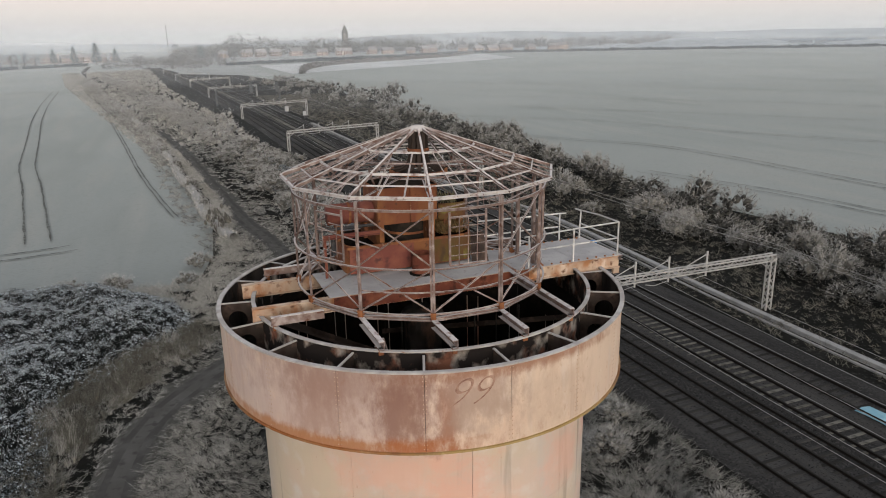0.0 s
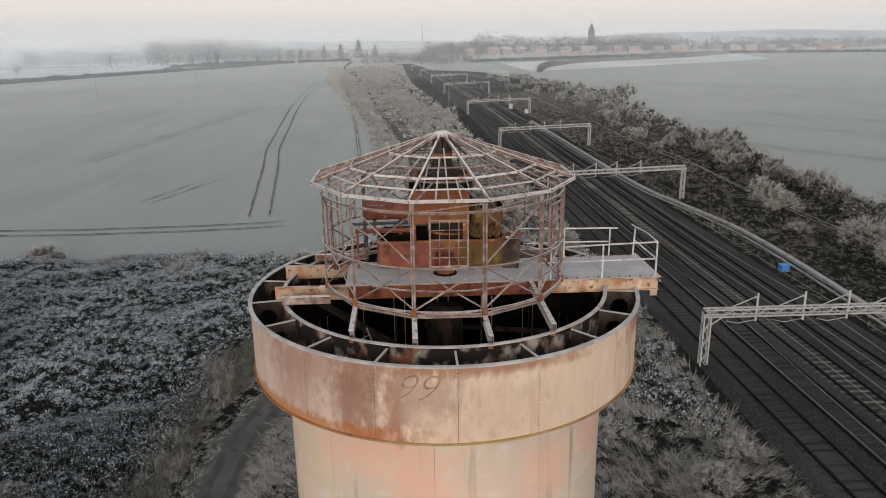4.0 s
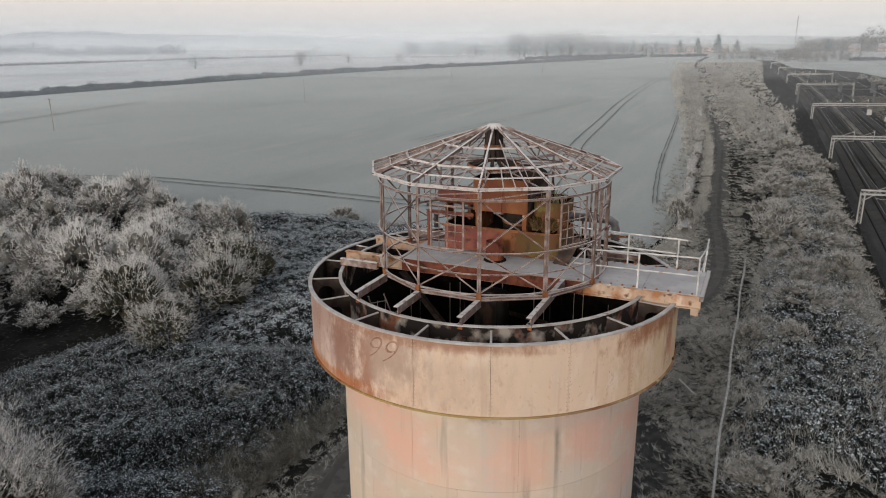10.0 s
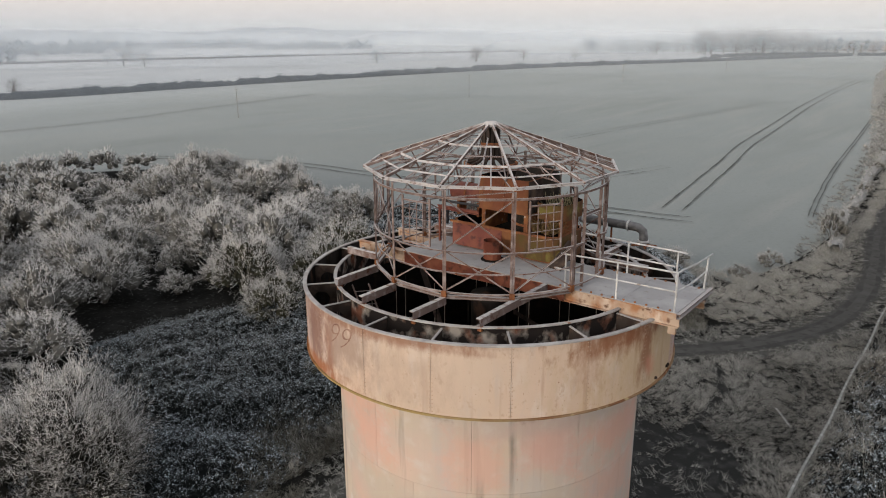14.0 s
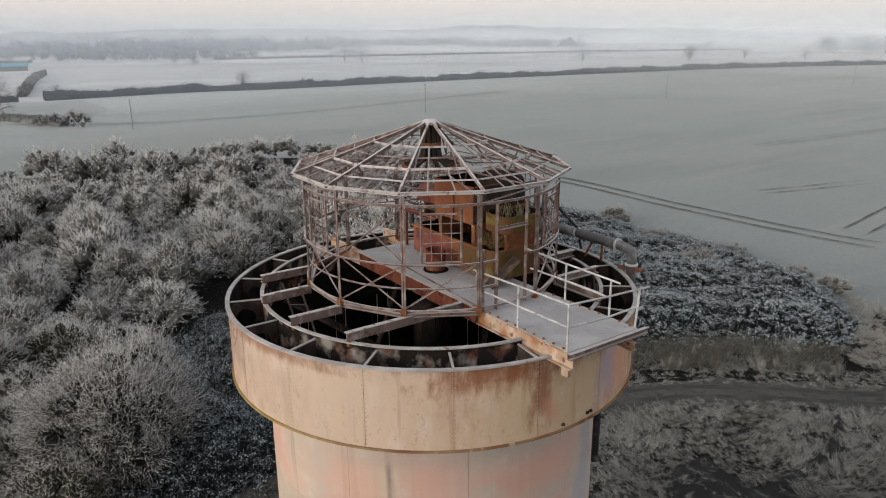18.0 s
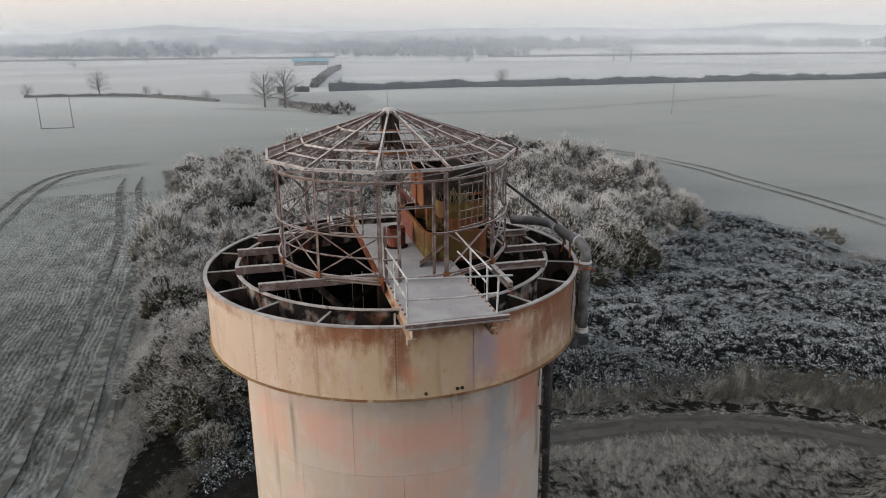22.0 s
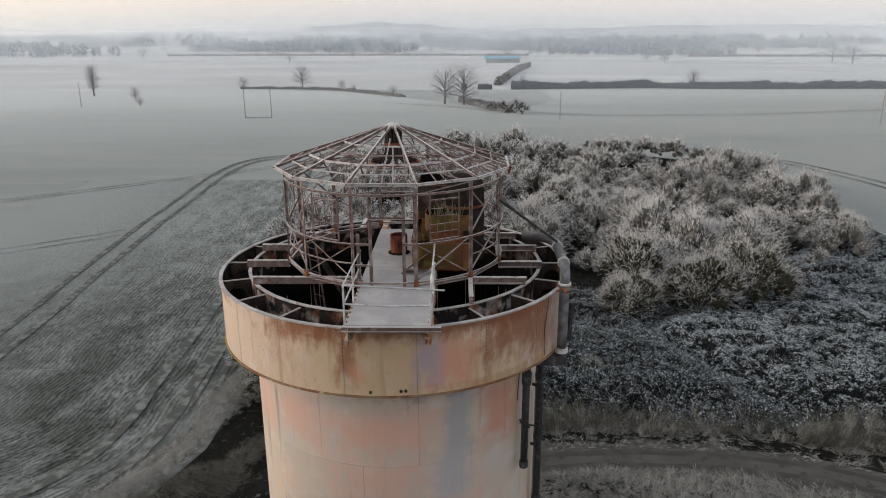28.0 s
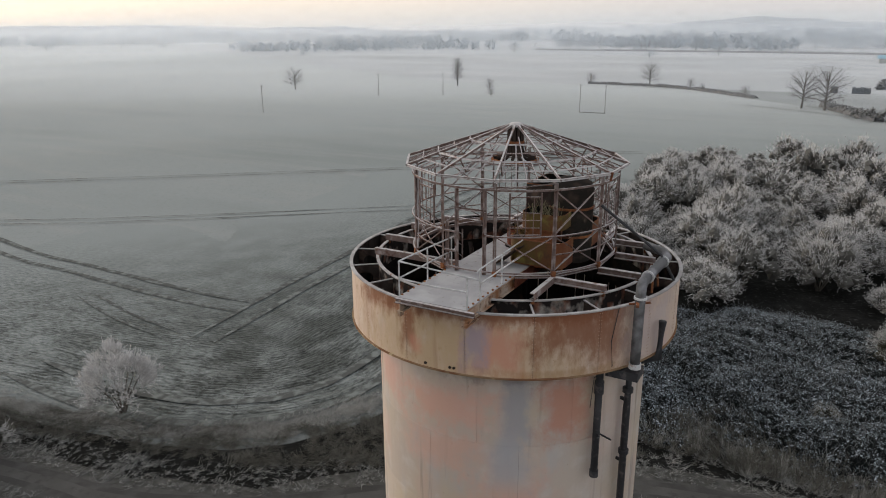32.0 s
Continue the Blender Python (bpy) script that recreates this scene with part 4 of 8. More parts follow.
for i in range(11):
    for y in (DY0 + 0.04, DY1 - 0.05):
        x = 2.9 + i * 0.31
        part("deck_bolt", Geo().lathe([(0.0, ZD + 0.045), (0.03, ZD + 0.04), (0.035, ZD - 0.01)], 6).mesh("deck_bolt", m_rust) if i == 0 and y < 0 else bpy.data.meshes["deck_bolt"], None, walkway, m=Matrix.Translation((x, y, 0)))


def rail(points, r=0.024, name="handrail"):
    part(name, Geo().tube(points, r, 6), m_grey, walkway)


def upright(x, y, z1, lean=(0, 0), z0=ZD):
    part("rail_post", Geo().tube([(x, y, z0), (x + lean[0], y + lean[1], z1)], 0.026, 6), m_grey, walkway)


ya, yb = DY0 + 0.02, DY1 - 0.02
upright(6.12, ya, 14.40)
upright(4.55, ya, 14.36)
upright(3.05, ya, 14.30)
rail([(2.9, ya, 14.30), (4.55, ya, 14.36), (6.12, ya, 14.40)])
rail([(2.7, ya, 13.86), (4.5, ya, 13.88), (6.12, ya, 13.9)])
upright(6.12, yb, 14.30, (0.05, 0.02))
upright(5.35, yb, 14.28)
upright(3.9, yb, 14.30)
rail([(2.4, yb, 14.34), (3.9, yb, 14.3), (5.35, yb, 14.28), (5.6, yb + 0.03, 14.26)])
rail([(2.6, yb, 13.84), (3.9, yb, 13.86), (5.3, yb, 13.84)])
rail([(6.12, ya, 14.40), (6.2, 0.4, 14.36), (6.17, yb + 0.02, 14.30), (6.16, yb + 0.36, 14.28)])
rail([(6.12, ya, 13.9), (6.16, 0.3, 13.86), (6.14, yb, 13.87)])

# ---- the skeleton lantern on top ----
cage = thing("roof_cage", "skeletal twelve-sided steel cage with a conical roof frame, its cladding gone", "roof frame")
ZM, ZT, ZE, RE = 14.62, 16.03, 16.36, 3.72
bay = D(30)


def around(name, g, mat, ks, label="", parent=None):
    """The same piece at the given bays; its mesh stands at the first node."""
    me = g.mesh(name, mat)
    out = []
    for k in ks:
        out.append(part(name, me, None, parent or cage, label, m=turned(bay * k)))
    return out


def cp(r, k, z, a=0.0):
    return ring_at(r, NODE0 + bay * k + a, z)


ALL = range(12)
g = Geo()
for s in (-1, 1):
    o = Vector((-math.sin(NODE0), math.cos(NODE0), 0)) * 0.032 * s
    g.angle(cp(R_CAGE, 0, Z_FOOT - 0.04) + o, cp(R_CAGE, 0, ZT + 0.2) + o, 0.05, 0.014, up=tuple(o.normalized()))
posts = around("post", g, m_frame, ALL, "rusty pink steel post with frost")
foot = Geo().bar(cp(R_CAGE, 0, Z_FOOT - 0.05), cp(R_CAGE, 0, Z_FOOT + 0.12), 0.13, 0.12, up=tuple(cp(1, 0, 0))).mesh("foot_plate", m_rust)
for p in posts:
    part("foot_plate", foot, None, p)
around("bottom_ring", Geo().arc(R_CAGE, Z_FOOT + 0.08, NODE0, NODE0 + bay, 0.045, 0.045, 6), m_frame, ALL)
around("bottom_chord", Geo().channel(cp(R_CAGE - 0.02, 0, Z_FOOT - 0.06), cp(R_CAGE - 0.02, 1, Z_FOOT - 0.06), 0.07, 0.1), m_frame, [k for k in ALL if k not in (11, 5)])
around("middle_ring", Geo().arc(R_CAGE + 0.02, ZM, NODE0, NODE0 + bay, 0.05, 0.036, 6), m_frame, [k for k in ALL if k != 11])
around("top_ring", Geo().arc(R_CAGE, ZT, NODE0, NODE0 + bay, 0.045, 0.06, 6), m_frame, ALL)


def cross(name, z0, z1, ks):
    for s in (0, 1):
        around(name, Geo().angle(cp(R_CAGE - 0.03 - 0.03 * s, s, z0), cp(R_CAGE - 0.03 - 0.03 * s, 1 - s, z1), 0.037, 0.012), m_frame, ks)


cross("lower_brace", Z_FOOT + 0.1, ZM - 0.02, [k for k in ALL if k not in (11, 5)])
cross("upper_brace", ZM + 0.03, ZT - 0.03, [1, 3, 5, 7, 9])
# window frames in every other bay, most glazing bars bent or lost
random.seed(5)
for k in (0, 2, 4, 6, 8, 10):
    a0, a1 = D(7.2), D(22.8)
    p00, p10 = cp(R_CAGE - 0.02, k, ZM + 0.05, a0), cp(R_CAGE - 0.02, k, ZM + 0.05, a1)
    h = Vector((0, 0, ZT - ZM - 0.12))
    win = part("window_frame", Geo().bar(p00, p00 + h, 0.04, 0.05).bar(p10, p10 + h, 0.04, 0.05).bar(p00, p10, 0.04, 0.04).bar(p00 + h * 0.9, p10 + h * 0.9, 0.04, 0.04), m_frame, cage, "bare window frame with broken glazing bars")
    for i in range(1, 4):
        top = 0.88 if k in (8, 10) else random.choice((0.88, 0.88, 0.7, 0.45))
        b = p00.lerp(p10, i / 4)
        part("glazing_bar", Geo().bar(b, b + h * top + Vector((random.uniform(-.03, .03), random.uniform(-.03, .03), 0)), 0.017, 0.02), m_frame, win)
    for j in range(1, 5):
        if k in (8, 10) or random.random() < 0.8:
            f0, f1 = (0, 1) if k in (8, 10) else (0, random.choice((1, 1, 0.75, 0.5))) if random.random() < 0.6 else (random.choice((0, 0.25, 0.5)), 1)
            z = h * (0.9 * j / 5)
            part("glazing_bar", Geo().bar(p00.lerp(p10, f0) + z, p00.lerp(p10, f1) + z + Vector((0, 0, random.uniform(-0.03, 0.03))), 0.017, 0.02), m_frame, win)
# doorway over the walkway
for y, z1 in ((-0.42, ZT), (0.52, ZT), (-0.78, 14.9)):
    x = math.sqrt(R_CAGE ** 2 - y * y) - 0.05
    part("door_jamb", Geo().angle((x, y, ZD), (x, y, z1), 0.09, 0.016), m_frame, cage)
part("door_head", Geo().angle((3.36, -0.45, 15.36), (3.36, 0.55, 15.36), 0.07), m_frame, cage)
for y0, y1, z in ((-0.86, -0.42, ZM), (0.52, 0.86, ZM), (-0.86, -0.42, 14.0)):
    part("door_rail", Geo().bar((3.37, y0, z), (3.40, y1, z), 0.05), m_frame, cage)
# roof
AP = 17.50
R1, R2 = 2.66, 1.56


def roof_z(r):
    return AP - (AP - ZE) * (r - 0.2) / (RE - 0.2)


around("rafter", Geo().channel(cp(0.2, 0, AP), cp(RE + 0.03, 0, roof_z(RE + 0.03)), 0.045, 0.07), m_frame, ALL, "roof rafter white with frost")
around("rafter_frost", Geo().bar(cp(0.22, 0, AP + 0.044), cp(RE + 0.03, 0, roof_z(RE + 0.03) + 0.044), 0.05, 0.014), m_frost, ALL)
around("eave_bar", Geo().angle(cp(RE, 0, ZE), cp(RE, 1, ZE), 0.065, 0.02).bar(cp(RE, 0, ZE + 0.038), cp(RE, 1, ZE + 0.038), 0.065, 0.012), m_frost, ALL)
around("outer_purlin", Geo().angle(cp(R1, 0, roof_z(R1) + 0.02), cp(R1, 1, roof_z(R1) + 0.02), 0.05, 0.014), m_frost, ALL)
around("inner_purlin", Geo().angle(cp(R2, 0, roof_z(R2) + 0.02), cp(R2, 1, roof_z(R2) + 0.02), 0.045, 0.014), m_frost, ALL)
for f in (1 / 3, 2 / 3):
    e0, e1 = cp(RE, 0, ZE).lerp(cp(RE, 1, ZE), f), cp(R1, 0, roof_z(R1)).lerp(cp(R1, 1, roof_z(R1)), f)
    e2 = cp(R2, 0, roof_z(R2)).lerp(cp(R2, 1, roof_z(R2)), f)
    around("jack_rafter", Geo().angle(e0, e1, 0.036, 0.012), m_frame, ALL)
    around("upper_jack_rafter", Geo().angle(e1, e2, 0.034, 0.012), m_frame, [k for k in ALL if k % 2 == (f > 0.5)])
for r in ((RE + R1) / 2, (R1 + R2) / 2):
    around("light_purlin", Geo().angle(cp(r, 0, roof_z(r) + 0.015), cp(r, 1, roof_z(r) + 0.015), 0.034, 0.012), m_frost if r > R1 else m_frame, ALL)
e0, e1, e2 = (cp(q, 0, roof_z(q)).lerp(cp(q, 1, roof_z(q)), 0.5) for q in (RE, R1, 1.0))
around("middle_rafter", Geo().angle(e0, e2, 0.036, 0.012), m_frame, [k for k in ALL if k not in (2, 7, 10)])
around("truss_web", Geo().angle(cp(2.4, 0, ZT + 0.24), cp(R1, 0, roof_z(R1) - 0.03), 0.034, 0.01), m_frame, ALL)
around("truss_diagonal", Geo().angle(cp(2.4, 0, ZT + 0.24), cp(R2, 0, roof_z(R2) - 0.03), 0.034, 0.01), m_frame, ALL)
around("eave_strut", Geo().angle(cp(R_CAGE, 0, ZT), cp(R_CAGE, 1, ZT + 0.2), 0.03, 0.01), m_frame, [0, 2, 3, 5, 8, 9, 11])
around("lower_ring", Geo().arc(R_CAGE - 0.05, Z_FOOT + 0.62, NODE0, NODE0 + bay, 0.03, 0.035, 6), m_frame, [1, 2, 3, 4, 7, 8, 9, 10])
around("ceiling_tie", Geo().angle(cp(R_CAGE, 0, ZT + 0.18), cp(1.2, 0, ZT + 0.32), 0.038), m_frame, ALL)
around("tie_ring", Geo().angle(cp(1.2, 0, ZT + 0.32), cp(1.2, 1, ZT + 0.32), 0.05), m_frame, ALL)
part("apex_cap", Geo().lathe([(0.0, AP + 0.10), (0.16, AP + 0.09), (0.26, AP + 0.02), (0.26, AP - 0.05)], 12), m_frost, cage, "frosted apex plate")
g = Geo()
path = [cp(0.24, 0, AP - 0.04), cp(0.25, 0, 16.75), cp(0.30, 0, 16.55), cp(0.5, 0, 16.42), cp(0.75, 0, 16.38)]
for a, b in zip(path, path[1:]):
    g.bar(a, b, 0.10, 0.05, up=tuple(cp(1, 0, 0)))
around("hanger_strap", g, m_darkrust, ALL, "rusted strap flaring out below the apex")
part("hanger_collar", Geo().arc(0.27, 16.95, 0, 2 * math.pi, 0.05, 0.08, 16, True), m_rust, cage)
part("hanger_ring", Geo().arc(0.76, 16.37, 0, 2 * math.pi, 0.08, 0.07, 24, True), m_rust, cage)
# crooked leftovers and sagging rods
for p, q in ((cp(3.3, 3, 14.9), cp(2.2, 6, 15.6)), (cp(3.4, 5, 15.2), cp(2.4, 7, 14.8)), (cp(3.2, 2, 15.7), cp(3.3, 4, 14.9)), (cp(3.4, 4, 15.6), cp(3.4, 5, 14.7))):
    part("loose_rod", Geo().tube([p, p.lerp(q, 0.5) + Vector((0, 0, -0.06)), q], 0.022, 5), m_frame, cage)
part("eave_bracket", Geo().bar(cp(RE, 2, ZE - 0.2), cp(RE + 0.05, 2, ZE + 0.05), 0.06), m_rust, cage)
part("stay_rod", Geo().tube([cp(R_CAGE, 2, 15.35), ring_at(5.2, D(84), 13.9), ring_at(5.6, D(86), 13.1)], 0.045, 7), m_blackpipe, cage, "dark stay slanting down to the rim")


# ---- tanks and vessels inside the cage ----
def oblong(x0, x1, y0, y1, rx, n=8):
    """A plan with rounded corners."""
    pts = []
    for cx, cy, a in ((x1 - rx, y0 + rx, -90), (x1 - rx, y1 - rx, 0), (x0 + rx, y1 - rx, 90), (x0 + rx, y0 + rx, 180)):
        pts += [(cx + rx * math.cos(D(a + 90 * i / n)), cy + rx * math.sin(D(a + 90 * i / n))) for i in range(n + 1)]
    return pts


def trough(name, plan, z0, z1, mat, label, lining=m_dark, depth=0.5):
    t = thing(name, label, "tank")
    n = len(plan)
    c = Vector((sum(p[0] for p in plan) / n, sum(p[1] for p in plan) / n))
    inn = [c + (Vector(p) - c) * 0.965 for p in plan]
    g = Geo().add([(x, y, z) for z in (z0, z1) for x, y in plan], [(i, (i + 1) % n, n + (i + 1) % n, n + i) for i in range(n)] + [tuple(reversed(range(n)))])
    part("shell", g, mat, t)
    part("lip", Geo().add([(x, y, z1) for x, y in plan] + [(p[0], p[1], z1) for p in inn], [(i, (i + 1) % n, n + (i + 1) % n, n + i) for i in range(n)]), m_rust, t)
    part("lining", Geo().add([(p[0], p[1], z) for z in (z1 - depth, z1) for p in inn], [(i, (i + 1) % n, n + (i + 1) % n, n + i) for i in range(n)] + [tuple(range(n))]), lining, t)
    return t


lower = trough("settling_tank", oblong(-1.98, 1.95, 0.66, 2.5, 0.35), 13.40, 14.22, m_orange, "long orange and yellow rusted tank beside the walkway", depth=0.6)
part("side_plate", Geo().box(-1.9, 0.645, 13.42, 0.02, 0.657, 14.18), m_maroon, lower, "maroon side plate")
part("end_plate", Geo().lathe([(0.362, 13.45), (0.362, 14.2)], 8, D(-90), D(0)).mesh("end_plate", m_yellow), None, lower, "yellow rounded end", m=Matrix.Translation((1.6, 1.01, 0)))
part("yellow_plate", Geo().box(0.5, 0.64, 13.44, 1.6, 0.655, 14.2), m_yellow, lower, "yellowed front plate")
part("end_panel", Geo().box(1.952, 1.0, 13.44, 1.967, 2.2, 14.2), m_yellow, lower)
part("stiffener", Geo().bar((-1.98, 0.63, 14.19), (1.6, 0.63, 14.19), 0.05, 0.07), m_rust, lower)
for x in (-1.7, 1.3):
    part("support_leg", Geo().box(x, 0.9, 13.2, x + 0.2, 2.3, 13.4), m_rust, lower)
upper = trough("header_tank", oblong(-0.98, 0.85, 0.78, 2.3, 0.06, 2), 14.72, 15.78, m_orange, "tall rusty orange box tank raised above the long one")
for x in (-0.85, 0.72):
    part("tank_leg", Geo().box(x - 0.07, 0.9, 14.0, x + 0.07, 2.2, 14.72), m_rust, upper)
# dark sheet added over the orange end to stand for its shade
part("end_plate", Geo().box(0.852, 0.8, 14.74, 0.862, 2.28, 15.76), m_darkrust, upper, "dark rusted end plate")
part("seam_strip", Geo().bar((0.0, 0.77, 14.74), (0.0, 0.77, 15.76), 0.06, 0.02), m_rust, upper)
side_tank = trough("side_tank", oblong(0.9, 1.95, 1.05, 2.45, 0.3), 14.62, 15.1, m_yellow, "yellowed curved tank filled with rubble", depth=0.2)
g = Geo()
for i in range(46):
    x, y = rng.uniform(1.05, 1.8), rng.uniform(1.2, 2.2)
    g.bar((x, y, 14.88), (x + rng.normal(0, 0.13), y + rng.normal(0, 0.13), 15.0 + rng.uniform(0.1, 0.4)), 0.012, 0.012)
part("dry_weeds", g, m_dryweed, side_tank, "dry weeds rooted in the rubble")
for x in (1.2, 1.7):
    part("tank_leg", Geo().box(x, 1.2, 14.1, x + 0.13, 2.2, 14.62), m_rust, side_tank)
drum = thing("filter_drum", "tall dark steel drum in shadow behind the tanks", "drum", at=(0.35, 2.15, 0))
part("drum_shell", Geo().lathe([(0.0, 16.02), (0.45, 15.98), (0.66, 15.85), (0.72, 15.65), (0.72, 13.35)], 28), m_drum, drum, smooth=True)
for z in (14.2, 15.1):
    part("drum_band", Geo().arc(0.73, z, 0, 2 * math.pi, 0.04, 0.07, 24, True), m_rust, drum)
lying = thing("lying_vessel", "dark reddish horizontal cylinder on brackets", "vessel")
part("vessel_shell", Geo().tube([(-2.35, 1.35, 15.05), (-2.32, 1.35, 15.05), (-1.0, 1.35, 15.05)], 0.3, 20, radii=[0.02, 0.3, 0.3]), m_maroon, lying, smooth=True)
part("vessel_band", Geo().tube([(-1.75, 1.35, 15.05), (-1.68, 1.35, 15.05)], 0.315, 20), m_rust, lying)
for x in (-2.1, -1.3):
    part("bracket", Geo().box(x, 1.15, 14.3, x + 0.1, 1.55, 14.76), m_rust, lying)
shelf = thing("pipe_shelf", "rusty shelf of channels and small pipes beside the tanks", "pipework")
part("shelf_channel", Geo().channel((-2.6, 0.75, 14.55), (-0.95, 0.75, 14.55), 0.1, 0.12), m_maroon, shelf)
part("shelf_pipe", Geo().tube([(-2.7, 1.0, 14.7), (-1.0, 1.0, 14.72)], 0.045, 8), m_blackpipe, shelf)
part("shelf_post", Geo().bar((-2.55, 0.8, 13.36), (-2.55, 0.8, 14.6), 0.07), m_maroon, shelf)
part("shelf_valve", Geo().tube([(-2.3, 0.85, 14.0), (-2.3, 0.85, 14.45)], 0.07, 10), m_blackpipe, shelf)
pot = thing("rusty_pot", "broken rusty iron pot standing on the walkway", "pot", at=(0.05, 0.1, ZD))
part("pot_wall", Geo().lathe([(0.27, 0.0), (0.285, 0.3), (0.28, 0.62), (0.255, 0.6), (0.25, 0.04), (0.0, 0.03)], 14), m_redrust, pot)
part("pot_foot", Geo().lathe([(0.0, 0.004), (0.36, 0.004), (0.36, 0.03), (0.28, 0.05)], 12), m_dark, pot)
shaft_end = thing("plate_heap", "fallen rusty plate leaning by the tank end", "scrap plate")
part("plate", Geo().bar((2.05, 0.4, 13.37), (2.25, 1.2, 14.05), 0.5, 0.02), m_darkrust, shaft_end)

# ---- pipes down the north side ----
overflow = thing("overflow_pipe", "frosted grey overflow pipe bending over the tank rim", "pipe")


path = [(-1.2, 4.3, 13.62), (-0.6, 5.0, 13.66), (0.0, 5.24, 13.70), (2.35, 5.18, 13.72), (2.6, 5.17, 13.70), (2.76, 5.16, 13.60), (2.80, 5.16, 13.42), (2.82, 5.15, 11.1)]
part("pipe_run", Geo().tube(path, 0.15, 14), m_pipe, overflow, smooth=True)
for p, q in (((0.5, 5.23, 13.7), (0.56, 5.23, 13.7)), ((2.2, 5.19, 13.72), (2.26, 5.19, 13.72)), ((2.80, 5.16, 13.3), (2.80, 5.16, 13.24)), ((2.82, 5.15, 11.25), (2.82, 5.15, 11.1))):
    part("pipe_collar", Geo().tube([p, q], 0.19, 14), m_grey, overflow)
part("pipe_saddle", Geo().bar((2.45, 5.0, 13.12), (3.25, 5.2, 13.16), 0.09, 0.06).bar((2.6, 5.4, 13.1), (3.0, 4.9, 13.1), 0.05, 0.05), m_rust, overflow)
part("pipe_strut", Geo().bar((1.6, 5.2, 13.03), (1.6, 5.2, 13.6), 0.05), m_rust, overflow)
part("pipe_strut", Geo().bar((0.9, 5.22, 13.03), (1.2, 5.22, 13.6), 0.05), m_rust, overflow)
part("elbow_box", Geo().box(2.3, 4.35, 10.72, 2.98, 5.3, 10.98), m_blackpipe, overflow)
drop = thing("drain_pipe", "black drain pipe ending halfway down the tower", "pipe")
part("drain_run", Geo().tube([(2.78, 4.14, 10.85), (2.75, 4.13, 7.15)], 0.115, 12), m_blackpipe, drop, smooth=True)
part("drain_socket", Geo().tube([(2.78, 4.14, 10.4), (2.78, 4.14, 10.0)], 0.15, 12), m_blackpipe, drop)
part("drain_foot", Geo().tube([(2.75, 4.13, 7.3), (2.75, 4.13, 7.08)], 0.14, 12), m_blackpipe, drop)
part("drain_bracket", Geo().bar((2.5, 4.0, 8.6), (2.95, 4.25, 8.6), 0.06).bar((2.5, 4.0, 8.5), (2.75, 4.6, 8.5), 0.04), m_blackpipe, drop)
rise = thing("rising_main", "black rising main running the full height of the tower", "pipe")
path = [ring_at(4.95, D(72), -1.5), ring_at(4.95, D(72), 9.0), ring_at(4.97, D(72), 10.6), ring_at(5.78, D(74), 11.0), ring_at(5.82, D(74), 12.2)]
part("main_run", Geo().tube(path, 0.12, 12), m_blackpipe, rise, smooth=True)
for z in (2.5, 5.0, 7.4, 9.6):
    c = ring_at(4.95, D(72), z)
    part("main_collar", Geo().tube([c, c + Vector((0, 0, 0.14))], 0.17, 12), m_blackpipe, rise)
    part("main_clip", Geo().bar(ring_at(4.68, D(72), z - 0.3), ring_at(5.05, D(72), z - 0.3), 0.05, 0.1), m_blackpipe, rise)
thin = thing("thin_cable", "thin dark cable hanging down the tank side", "cable")
part("cable_run", Geo().tube([ring_at(5.64, D(56), 13.0), ring_at(5.63, D(54), 12.0), ring_at(5.62, D(55), 11.2), ring_at(4.74, D(56), 10.4), ring_at(4.73, D(55), 9.4)], 0.012, 5), m_blackpipe, thin)
shrub = thing("dead_weed", "dry brown weed growing in the rusted tank", "weed", at=(1.35, 1.2, 14.2))
n = 420
base = rng.uniform((-0.45, -0.35, 0), (0.35, 0.5, 0.1), (n, 3))
tip = base + np.c_[rng.normal(0, 0.22, (n, 2)), rng.uniform(0.05, 0.5, n)]
wid = rng.normal(0, 0.012, (n, 3))
part("dry_growth", np_mesh("dry_growth", np.stack([base - wid, base + wid, tip], 1).reshape(-1, 3), np.arange(3 * n).reshape(-1, 3), surf("dead_stalks", (0.16, 0.10, 0.04), [], island=0.5)), None, shrub)


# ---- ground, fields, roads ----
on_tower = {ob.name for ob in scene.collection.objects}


def sheet(name, pts, z, mat, label, category, kind="structure"):
    me = bpy.data.meshes.new(name)
    bm = bmesh.new()
    bm.faces.new([bm.verts.new((x, y, z)) for x, y in pts])
    bmesh.ops.recalc_face_normals(bm, faces=bm.faces)
    if bm.faces[:][0].normal.z < 0:
        bmesh.ops.reverse_faces(bm, faces=bm.faces)
    bm.to_mesh(me)
    bm.free()
    me.materials.append(mat)
    return solo(name, me, None, label, category, kind=kind)


def smooth_line(pts, step=1.5):
    """A gliding line through the points."""
    out = []
    p = [Vector(q) for q in pts]
    p = [p[0] * 2 - p[1]] + p + [p[-1] * 2 - p[-2]]
    for a, b, c, d in zip(p, p[1:], p[2:], p[3:]):
        n = max(2, int((c - b).length / step))
        for i in range(n):
            t = i / n
            out.append(0.5 * ((2 * b) + (c - a) * t + (2 * a - 5 * b + 4 * c - d) * t * t + (3 * b - a - 3 * c + d) * t ** 3))
    return out + [p[-2]]


